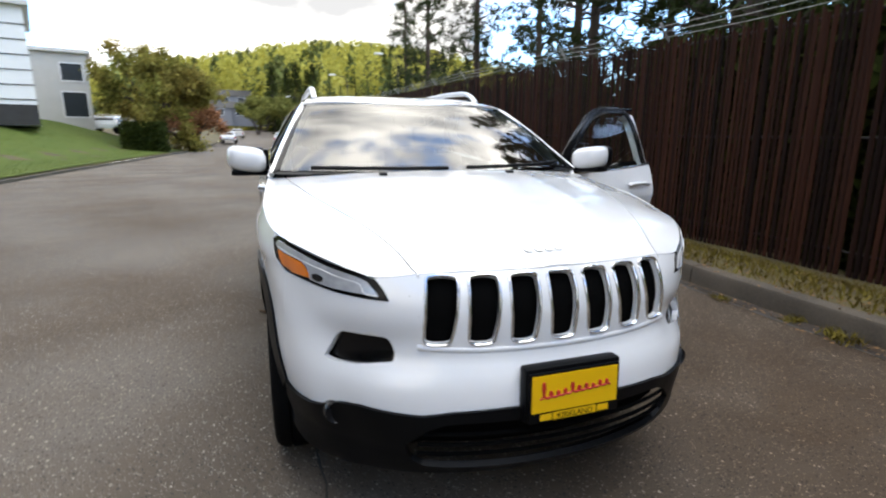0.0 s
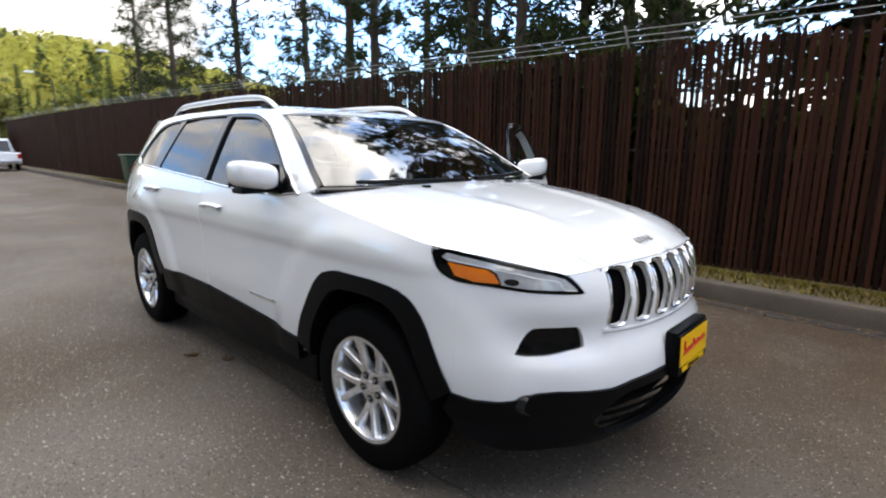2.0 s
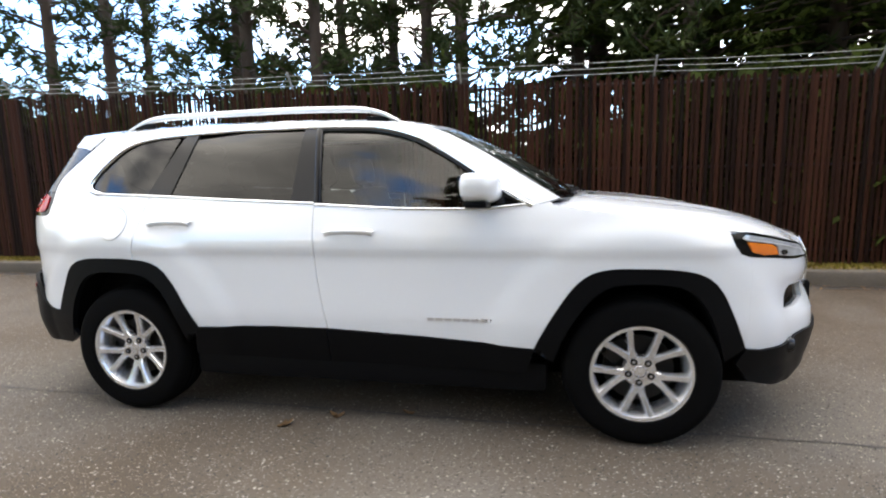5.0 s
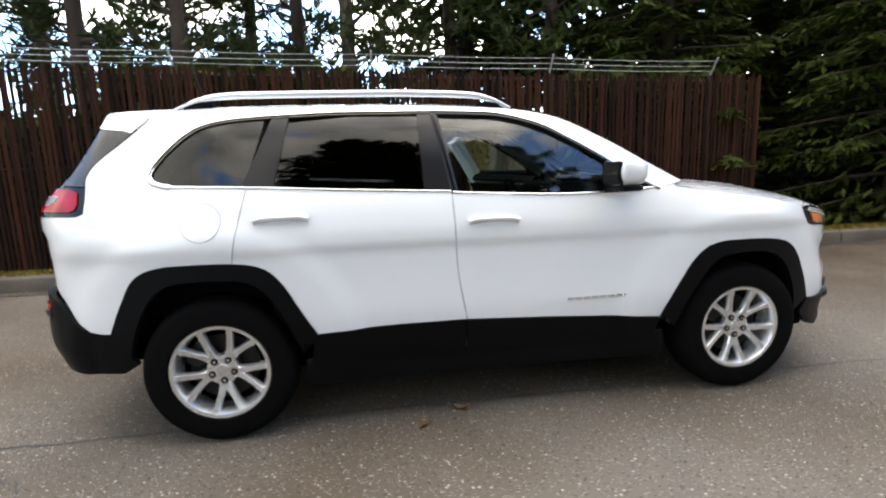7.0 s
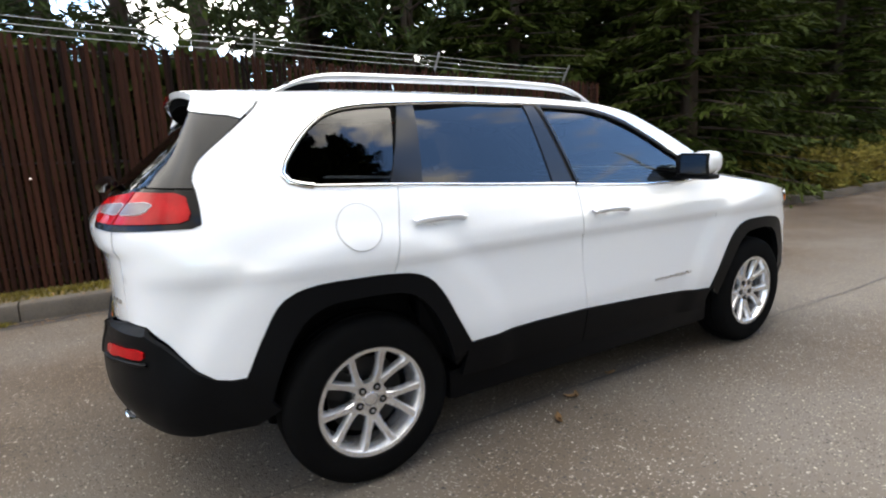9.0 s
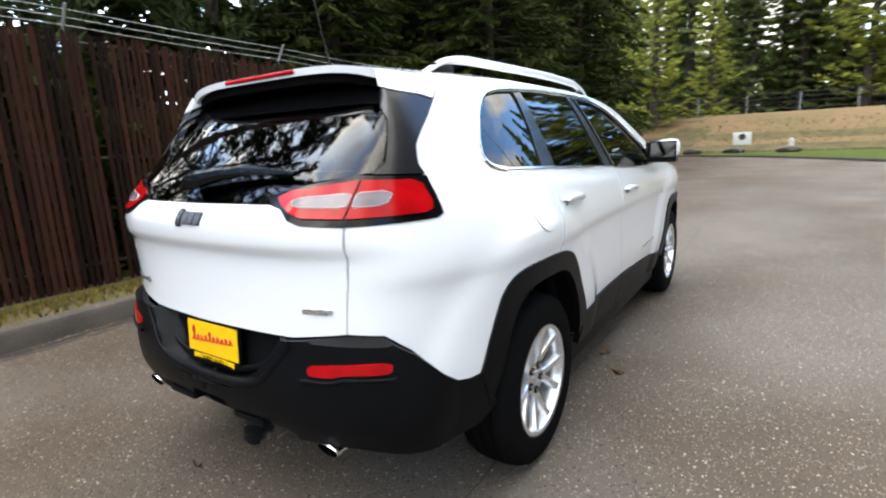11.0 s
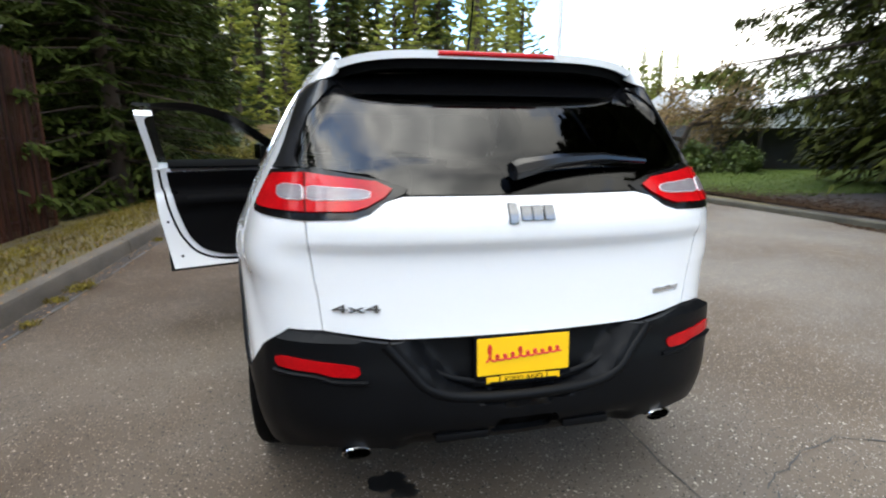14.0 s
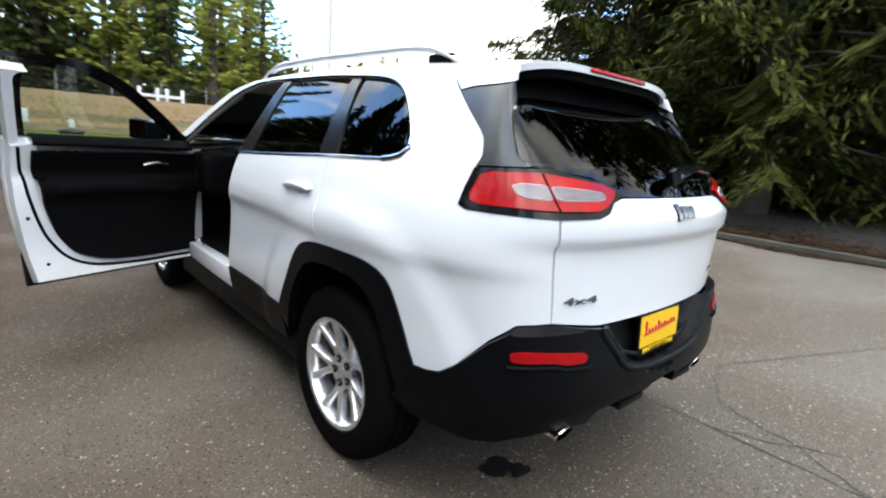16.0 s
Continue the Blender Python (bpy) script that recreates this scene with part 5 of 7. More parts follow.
def far_car(name, label, at, turn, paint, pickup=False):
    """A parked car seen from far off: its body, glass, lamps and wheels."""
    top = thing(name, label, "car")
    L, w, deck = (5.6, .98, 1.08) if pickup else (4.5, .88, .92)
    bm = bmesh.new()
    box(bm, -w, w, -L / 2, L / 2, .42, deck, .10, None, 3)
    part("body", bm, paint, top)
    c0, c1, hgt = (-1.0, .75, 1.88) if pickup else (-1.4, 1.2, 1.45)
    bm = bmesh.new()
    box(bm, -w * .9, w * .9, c0, c1, deck - .05, hgt, .12, None, 3)
    for v3 in bm.verts:
        if v3.co.z > hgt - .2:
            v3.co.x *= .84
            v3.co.y = (v3.co.y - (c0 + c1) / 2) * .78 + (c0 + c1) / 2
    part("cabin", bm, paint, top)
    for y0 in (c0, c1):
        bm = bmesh.new()
        out = -.02 if y0 == c0 else .02
        mid = (c0 + c1) / 2
        q2 = [(s * w * k, mid + (y0 - mid) * kk + out, z) for s, k, kk, z in ((-1, .78, .99, deck + .05), (1, .78, .99, deck + .05), (1, .68, .80, hgt - .12), (-1, .68, .80, hgt - .12))]
        bm.faces.new([bm.verts.new(p) for p in q2])
        part("glass", bm, WINDOW, top, sharp=0)
    for s in (-1, 1):
        bm = bmesh.new()
        q2 = [(s * (w * k + .012), (c0 + c1) / 2 + a, z) for k, a, z in ((.88, (c0 - c1) * .43, deck + .04), (.88, (c1 - c0) * .43, deck + .04), (.775, (c1 - c0) * .35, hgt - .14), (.775, (c0 - c1) * .35, hgt - .14))]
        bm.faces.new([bm.verts.new(p) for p in q2])
        part("glass", bm, WINDOW, top, sharp=0)
        for yy in (-L * .3, L * .3):
            bm = bmesh.new()
            lathe(bm, [(-.1, .0), (-.1, .3), (-.07, .35), (.07, .35), (.1, .3), (.1, 0)], "x", 20, (s * (w - .1), yy, .35))
            part("wheel", bm, RUBBER, top)
        bm = bmesh.new()
        box(bm, s * (w - .1) - .09, s * (w - .1) + .09, -L / 2 - .02, -L / 2 + .05, deck - .35, deck - .08, .02)
        part("tail_lamp", bm, RED_LENS, top)
    bm = bmesh.new()
    box(bm, -w * .95, w * .95, -L / 2 - .10, -L / 2 + .02, .42, .62, .03)
    part("bumper", bm, SATIN, top)
    if pickup:
        bm = bmesh.new()
        box(bm, -w * .86, w * .86, -L / 2 + .08, -1.05, deck - .02, deck + .004)
        part("load_bed", bm, VOID, top)
    top.matrix_basis = Matrix.Translation(at) @ Matrix.Rotation(radians(turn), 4, "Z")
    return top


far_car("pickup_truck", "white pickup truck parked along the fence", (1.75, 38.6, 0), 0, PAINT, True)
far_car("parked_car", "silver saloon car parked at the kerb", (1.6, 55.5, 0), 0, SATIN)
far_car("parked_car", "pale saloon car parked at the far kerb", (.8, 64, .3), 0, PAINT)
far_car("parked_car", "white car parked beside the hedge", (-13.7, 48, 1.45), 70, PAINT)
far_car("parked_car", "white van-like car on the far road", (-5.3, 66, .4), 0, PAINT)
far_car("parked_car", "grey car on the far road", (-5.1, 82, .95), 0, GREY_WALL)
trailer = thing("trailer", "pale box trailer beside the road", "trailer", at=(3.0, 60, .2))
bm = bmesh.new()
box(bm, -1.1, 1.1, -2.5, 2.5, .5, 2.8, .05)
part("trailer_box", bm, ROOFING, trailer)
for x in (-.9, .9):
    bm = bmesh.new()
    lathe(bm, [(x - .1, .0), (x - .1, .34), (x + .1, .34), (x + .1, 0)], "x", 18, (0, .5, .34))
    part("wheel", bm, RUBBER, trailer)
for x, y in ((6.8, 48), (3.9, 78), (8.4, 34)):
    sl = thing("street_lamp", "tall grey street lamp with a cobra head", "street lamp", "street lamps", at=(x, y, -.3))
    bm = bmesh.new()
    tube(bm, [(0, 0, 0), (0, 0, 6.8), (-.3, 0, 7.2), (-1.2, 0, 7.35)], [.06, .045, .035, .03], 8)
    part("pole", bm, DARK_WALL, sl)
    bm = bmesh.new()
    box(bm, -1.7, -1.1, -.14, .14, 7.28, 7.42, .04)
    part("lamp_head", bm, WHITE_WALL, sl)
# overhead cable to the south
cable = thing("overhead_cable", "thin dark overhead cable between far poles", "cable")
bm = bmesh.new()
tube(bm, [(x, -34 - .05 * x, 7.6 + .0022 * (x + 4) ** 2) for x in np.linspace(-40, 30, 30)], .02, 5)
part("wire", bm, DARK_WALL, cable)


# ---- the car: its skin is one surface round the body, cut into panels ----
# plan of one half at door height, from the middle of the nose to the middle of the tail
PLAN = [(0, -2.262), (0.22, -2.245), (0.42, -2.195), (0.58, -2.115), (0.70, -2.0), (0.795, -1.85), (0.857, -1.65), (0.89, -1.38),
        (0.895, -1.05), (0.893, -0.6), (0.893, 0), (0.897, 0.5), (0.906, 0.95), (0.912, 1.3), (0.89, 1.6), (0.845, 1.83), (0.785, 2.0),
        (0.69, 2.115), (0.55, 2.185), (0.36, 2.222), (0.18, 2.236), (0, 2.24)]
q = np.array([(-x, y) for x, y in PLAN[3:0:-1]] + PLAN + [(-x, y) for x, y in PLAN[-2:-5:-1]])
arc = np.concatenate([[0], np.cumsum(np.linalg.norm(np.diff(q, axis=0), axis=1))])
S0, LEN = arc[3], arc[len(PLAN) + 2] - arc[3]
plan_x, plan_y = natural(arc - S0, q[:, 0]), natural(arc - S0, q[:, 1])
side_in = pchip([.2, .32, .42, .50, .60, .75, .86, .903, .922, .965, 1.05, 1.12, 1.20, 1.30, 1.42, 1.50, 1.58],
                [-.075, -.05, -.028, -.014, -.006, -.008, -.008, -.004, .0045, .003, -.016, -.04, -.08, -.132, -.20, -.25, -.315])
nose_in = pchip([.2, .30, .36, .44, .52, .60, .655, .70, .80, .86, .93, .98, 1.05, 1.2],
                [.14, .05, -.01, -.035, -.045, -.035, -.01, .008, .002, .014, .055, .095, .17, .35])
tail_in = pchip([.2, .33, .42, .52, .62, .70, .78, .92, 1.004, 1.022, 1.034, 1.09, 1.15, 1.24, 1.34, 1.43, 1.50, 1.60],
                [-.30, -.13, -.04, -.005, -.01, -.025, -.031, -.029, -.022, -.005, .003, .006, -.03, -.105, -.215, -.315, -.395, -.50])


def body(s, z):
    s, z = np.asarray(s, float), np.asarray(z, float)
    flip = np.where((s < 0) | (s > LEN), -1.0, 1.0)
    s = np.where(s < 0, -s, np.where(s > LEN, 2 * LEN - s, s))
    e = 1e-3
    x, y = plan_x(s), plan_y(s)
    tx, ty = plan_x(s + e) - plan_x(s - e), plan_y(s + e) - plan_y(s - e)
    n = np.hypot(tx, ty)
    nx, ny = ty / n, -tx / n
    x = x + np.clip(nx, 0, 1) * side_in(z)
    y = y + np.clip(-ny, 0, 1) ** 1.4 * nose_in(z) + np.clip(ny, 0, 1) ** np.interp(z, [.45, .62, 1.04, 1.07], [1.4, 2.8, 2.8, 1.4]) * tail_in(z)
    return np.stack([np.maximum(x, 0) * flip, y, z + 0 * x], -1)


def skin(sg=1):
    """The lift from (distance round the body, height) on to the skin; sg -1 for the other side."""
    def lift(p):
        p = np.asarray(p, float)
        s, z, e = p[:, 0], p[:, 1], 2e-3
        a = body(s, z)
        n = np.cross(body(s + e, z) - body(s - e, z), body(s, z + e) - body(s, z - e))
        n /= np.linalg.norm(n, axis=1)[:, None] + 1e-12
        m = np.array([sg, 1, 1])
        return a * m, n * m
    return lift


def flare(p):
    """How far the skin swells out above the wheel arches."""
    b = body(p[:, 0], p[:, 1])
    r = np.minimum(np.hypot(b[:, 1] - 1.36, p[:, 1] - .36), np.hypot(b[:, 1] + 1.34, p[:, 1] - .35))
    k = np.clip((.745 - r) / .125, 0, 1)
    return .016 * k * k * (3 - 2 * k)


def solve(axis, value, z, lo, hi):
    want = abs(value) if axis == 0 else value
    rising = body(hi, z)[axis] > body(lo, z)[axis]
    for _ in range(45):
        mid = (lo + hi) / 2
        if (body(mid, z)[axis] < want) == rising:
            lo = mid
        else:
            hi = mid
    return (lo + hi) / 2


def on_side(y, z):
    return (solve(1, y, z, 0.02, LEN - 0.02), z)


def on_nose(x, z):
    s = solve(0, x, z, 0.0, 1.4)
    return (s if x >= 0 else -s, z)


def on_tail(x, z):
    s = solve(0, x, z, LEN - 1.2, LEN)
    return (s if x >= 0 else 2 * LEN - s, z)


def sides(pts):
    return [on_side(y, z) for y, z in pts]


car = thing("suv_car", "white sport utility car with black cladding, driver door open", "car")

# lines on the side, as (along the car, height)
ARCH_TOP = [(-.86, 1.128), (-.79, 1.163), (-.66, 1.246), (-.54, 1.327), (-.404, 1.410), (-.296, 1.470), (-.15, 1.518), (-.03, 1.541), (.32, 1.553), (.7, 1.553),
            (1.02, 1.542), (1.21, 1.530), (1.325, 1.514), (1.40, 1.489), (1.46, 1.450), (1.525, 1.389), (1.572, 1.331), (1.603, 1.272), (1.594, 1.247), (1.555, 1.229), (1.50, 1.219)]
PILLAR = [(-.985, 1.162), (-.86, 1.238), (-.60, 1.398), (-.35, 1.517)]
ROOF_EDGE = [(-.35, 1.517), (-.1, 1.561), (.4, 1.583), (1.0, 1.582), (1.4, 1.565), (1.62, 1.54)]
SEAM_A = [(-.80, 1.131), (-.855, 1.02), (-.875, .93), (-.868, .46)]
SEAM_B = [(.222, 1.151), (.212, .81), (.168, .52)]
SEAM_C = [(1.168, 1.203), (1.215, 1.0), (1.242, .869)]
F_ARCH = [(-.862, .452), (-.90, .53), (-.98, .665), (-1.06, .775), (-1.13, .825), (-1.24, .846), (-1.40, .845), (-1.54, .832), (-1.62, .80), (-1.67, .745), (-1.73, .62), (-1.785, .485)]
F_ARCH_IN = [(-.955, .40), (-1.0, .52), (-1.07, .635), (-1.14, .72), (-1.22, .768), (-1.36, .778), (-1.48, .768), (-1.55, .735), (-1.60, .68), (-1.66, .55), (-1.70, .42)]
R_ARCH = [(.890, .508), (.955, .62), (1.035, .765), (1.10, .835), (1.19, .866), (1.35, .877), (1.50, .876), (1.60, .860), (1.67, .822), (1.735, .716), (1.805, .566)]
R_ARCH_IN = [(.965, .42), (1.02, .57), (1.10, .715), (1.17, .775), (1.25, .796), (1.36, .800), (1.48, .796), (1.57, .762), (1.64, .68), (1.70, .55), (1.74, .42)]
HOOD_LINE = [on_nose(0, .938), on_nose(.25, .938), on_nose(.44, .932), on_nose(.50, .924), on_side(-2.09, .919), on_side(-2.0, .949), on_side(-1.87, .982), on_side(-1.73, 1.003), on_side(-1.69, 1.008),
             on_side(-1.5, 1.045), on_side(-1.25, 1.085), on_side(-1.1, 1.105), on_side(-.985, 1.125), on_side(-.90, 1.135)]
LAMP_TIP = (-1.705, 1.0)
LAMP_LOW = [(-2.136, .855), (-2.088, .858), (-2.01, .864), (-1.913, .878), (-1.80, .889), (-1.758, .905), (-1.728, .94), (-1.710, .985)]
LAMP_HIGH = [(-1.710, .985), (-1.725, .997), (-1.765, .999), (-1.868, .979), (-1.985, .949), (-2.06, .930), (-2.088, .916), (-2.115, .886), (-2.136, .855)]
D_EDGE = [(1.886, 1.225), (1.892, 1.262), (1.866, 1.318), (1.815, 1.366), (1.758, 1.412), (1.695, 1.466), (1.645, 1.512), (1.62, 1.54)]

hood_s = np.array([p[0] for p in HOOD_LINE])
hood_z = pchip(hood_s, [p[1] for p in HOOD_LINE])
fine_s = np.linspace(0, hood_s[-1], 300)
edge_pts = body(fine_s, hood_z(fine_s))
crown = pchip([-2.25, -2.16, -2.08, -1.95, -1.75, -1.5, -1.25, -1.0, -.85], [.935, .952, .985, 1.03, 1.078, 1.118, 1.148, 1.172, 1.18])


def hood_at(p):
    x, y = p[:, 0], p[:, 1]
    xe, ze = np.interp(y, edge_pts[:, 1], edge_pts[:, 0]), np.interp(y, edge_pts[:, 1], edge_pts[:, 2])
    k = np.clip(np.abs(x) / np.maximum(xe, .05), 0, 1.05)
    rib = 0.008 * np.exp(-((np.abs(x) - .40 - .10 * (y + 1)) / .05) ** 2) * np.clip((-1.0 - y) * 2, 0, 1) * np.clip((y + 2.1) * 3, 0, 1)
    return np.stack([x, y, ze + np.maximum(crown(y) - ze, 0) * (1 - k ** 3.2) + rib], -1)


ry = np.array([p[0] for p in ROOF_EDGE])
rs = np.array([on_side(*p)[0] for p in ROOF_EDGE])
roof_edge_z = pchip(np.append(ry, [1.8, 2.0]), [p[1] for p in ROOF_EDGE] + [1.531, 1.516])
roof_edge_x = pchip(np.append(ry, [1.8, 2.0]), [float(body(s, p[1])[0]) for s, p in zip(rs, ROOF_EDGE)] + [.595, .565])
roof_mid = pchip([-.5, -.42, -.2, .2, .8, 1.4, 1.8, 2.02], [1.505, 1.53, 1.578, 1.609, 1.620, 1.616, 1.606, 1.582])


def roof_at(p):
    x, y = p[:, 0], p[:, 1]
    k = np.clip(np.abs(x) / roof_edge_x(y), 0, 1.1)
    z0 = roof_edge_z(y)
    return np.stack([x, y, z0 + np.maximum(roof_mid(y) - z0, 0) * (1 - k ** 5)], -1)


pillar_pts = np.array([body(*on_side(*p)) for p in curve2(PILLAR, 30)])


def screen_at(p):
    a, b = p[:, 0], p[:, 1]
    t = np.linspace(0, 1, len(pillar_pts))
    e = np.stack([np.interp(b, t, pillar_pts[:, k]) for k in range(3)], -1)
    yc, zc = -1.10 + .675 * b, 1.160 + .372 * b + .03 * np.sin(math.pi * np.clip(b, 0, 1))
    w = np.abs(a) ** 2.4
    return np.stack([a * e[:, 0], yc + (e[:, 1] - yc) * w, zc + (e[:, 2] - zc) * w], -1)


hood_lift, roof_lift, screen_lift = lifted(hood_at), lifted(roof_at), lifted(screen_at)
LS, RS = skin(1), skin(-1)

# hood, with the shut lines on the fender tops
SHUT = [(.765, -.985), (.735, -1.15), (.685, -1.4), (.61, -1.65), (.53, -1.88), (.462, -2.06), (.437, -2.145)]
front_edge = [tuple(body(s, hood_z(s))[:2]) for s in np.linspace(on_nose(.437, .932)[0], 0, 10)]
half_hood = list(curve2(SHUT, 24)) + front_edge
rear_edge = [(x, -1.085 + .10 * (abs(x) / .765) ** 2.2) for x in np.linspace(-.765, .765, 16)][1:-1]
hood_outline = half_hood + [(-x, y) for x, y in half_hood[::-1][1:]] + rear_edge
panel("hood", hood_outline, hood_lift, PAINT, car, "white hood with two washer nozzles", step=.045, thick=.015)
for sg in (1, -1):
    outer = [tuple(body(s, hood_z(s))[:2]) for s in np.linspace(on_nose(.44, .932)[0], hood_s[-1], 36)]
    inner = [(x + .005, y) for x, y in curve2(SHUT, 24)]
    crown_outline = [(sg * x, y) for x, y in [(x - .001, y) for x, y in outer] + inner]
    panel("fender_top", crown_outline, hood_lift, PAINT, car, step=.04, thick=.012)

# white nose with seven slots and two lamp recesses
SLOTS = [-.384, -.257, -.129, 0, .129, .257, .384]


def slot(x, w=.047, z0=.722, z1=.924):
    lean = .012 * x / .384
    pts = [(x - w - lean, z1), (x + w - lean, z1), (x + w * .86 + lean, z0), (x - w * .86 + lean, z0)]
    return [on_nose(a, b) for a, b in rounded(pts, .10, 2)]


FOG = [(.715, .640), (.70, .675), (.68, .718), (.664, .734), (.538, .734), (.518, .690), (.525, .665), (.577, .655), (.642, .640), (.69, .636)]
fog_r = [on_nose(x, z) for x, z in rounded(FOG, .12, 2)]
nose_half = [on_nose(0, .936), on_nose(.25, .936), on_nose(.437, .930)] + [on_nose(.50, .921)] + sides([(-2.092, .916), (-2.118, .885)]) + [on_side(y, z - .003) for y, z in LAMP_LOW[:4]] + \
            sides([(-1.80, .886), (-1.80, .72), (-1.79, .478)]) + sides([(-1.86, .465), (-1.94, .470)]) + [on_nose(.715, .478), on_nose(.67, .505), on_nose(.62, .514), on_nose(.45, .508), on_nose(.36, .522), on_nose(.2, .53), on_nose(0, .53)]
nose_outline = nose_half + [(-s, z) for s, z in nose_half[::-1]][1:-1]
dip = lambda p: flare(p) - 0.016 * np.exp(-((np.abs(p[:, 0]) - on_nose(.60, .70)[0]) / .17) ** 4 - ((p[:, 1] - .69) / .075) ** 4)
panel("front_bumper", nose_outline, LS, PAINT, car, "white front bumper and grille panel", step=.032, thick=.02, off=dip,
      holes=[slot(x) for x in SLOTS] + [fog_r, [(-s, z) for s, z in fog_r]])
for x in SLOTS:
    ring = slot(x, .0485, .720, .927)
    strip("grille_frame", along(ring, .02), LS, CHROME, car, wide=.011, proud=.009, label="chrome grille slot frame", closed=True)
    panel("grille_mesh", slot(x, .049, .714, .932), LS, VOID, car, "black honeycomb grille insert", step=.03, off=-.028, thick=.004)
for k in (1, -1):
    panel("lamp_recess", [(k * s, z) for s, z in fog_r], LS, GLOSS_BLACK, car, "black lower lamp recess", step=.03, off=-.035, thick=.004)
seam_half = [on_nose(x, z) for x, z in curve2([(.497, .914), (.468, .865), (.450, .82), (.436, .765), (.424, .712), (.40, .690), (.25, .688), (0, .690)], 40)]
strip("grille_gap", seam_half + [(-s, z) for s, z in seam_half[::-1]][1:], LS, LINER, car, wide=.0035, proud=.0015, label="shut line round the grille panel")
strip("grille_lip", [on_nose(x, .700 + .012 * (abs(x) / .45) ** 4) for x in np.linspace(-.452, .452, 40)], LS, PAINT, car, wide=.02, proud=.008)

# black lower front with an intake and a lip
low_half = [on_nose(0, .534), on_nose(.2, .534), on_nose(.36, .526), on_nose(.45, .512), on_nose(.62, .518), on_nose(.67, .509), on_nose(.715, .482)] + sides([(-1.94, .474), (-1.86, .469), (-1.788, .480), (-1.75, .41), (-1.80, .335), (-1.95, .30)]) + [on_nose(.62, .285), on_nose(.3, .275), on_nose(0, .275)]
low_outline = low_half + [(-s, z) for s, z in low_half[::-1]][1:-1]
intake = [on_nose(x, z) for x, z in rounded([(-.46, .335), (.46, .335), (.50, .40), (.40, .495), (-.40, .495), (-.50, .40)], .12, 2)]
lip_out = lambda p: flare(p) + .012 + .03 * np.exp(-((p[:, 1] - .315) / .03) ** 2)
panel("lower_bumper", low_outline, LS, CLAD, car, "black textured lower bumper with intake", step=.035, thick=.02, off=lip_out, holes=[intake])
panel("intake_back", intake, LS, VOID, car, step=.06, off=-.05)
for z in (.365, .405, .445):
    strip("intake_bar", [on_nose(x, z) for x in np.linspace(-.46, .46, 24)], LS, VOID, car, wide=.012, proud=.01)
for k in (1, -1):
    c = body(on_nose(.685, .462)[0], .462)
    bm = bmesh.new()
    lathe(bm, [(-.006, .001), (-.014, .03), (-.02, .036), (-.006, .042), (.02, .04)], "y", 24, (k * c[0], c[1], c[2]))
    part("fog_lamp", bm, GREY_GLOSS, car, "small round front fog lamp")

# headlights
for sg, lf in ((1, LS), (-1, RS)):
    outline = sides(list(curve2(LAMP_LOW, 18)) + list(curve2(LAMP_HIGH, 16))[1:-1])
    lamp = panel("headlight", outline, lf, GLOSS_BLACK, car, "slim swept-back headlight with amber side", step=.03, off=.002, thick=.012)
    amber = sides([(-1.775, .955), (-1.894, .937), (-1.918, .922), (-1.931, .891), (-1.855, .894), (-1.80, .914)])
    panel("amber_reflector", amber, lf, AMBER, lamp, "amber corner lens", step=.03, off=.008, thick=.006)
    clear = sides([(-1.752, .972), (-1.768, .986), (-1.87, .967), (-1.985, .937), (-2.06, .918), (-2.085, .904), (-2.112, .874), (-2.118, .866), (-2.01, .874), (-1.937, .886), (-1.925, .925), (-1.897, .942), (-1.775, .959)])
    panel("headlight_lens", clear, lf, CLEAR_LENS, lamp, "clear reflector lens", step=.025, off=.008, thick=.006)
    bowl = [(on_side(-1.962, .9)[0] + .026 * math.cos(a), .898 + .013 * math.sin(a)) for a in np.linspace(0, 2 * math.pi, 17)[:-1]]
    panel("bulb", bowl, lf, GREY_GLOSS, lamp, "dark bulb reflector", step=.02, off=.0095, thick=.003)
    strip("light_guide", sides(curve2([(-1.774, .966), (-1.876, .947), (-1.957, .929), (-2.036, .908), (-2.075, .896), (-2.092, .870), (-2.116, .866)], 36)), lf, LAMP_WHITE, lamp, wide=.008, proud=.0115)

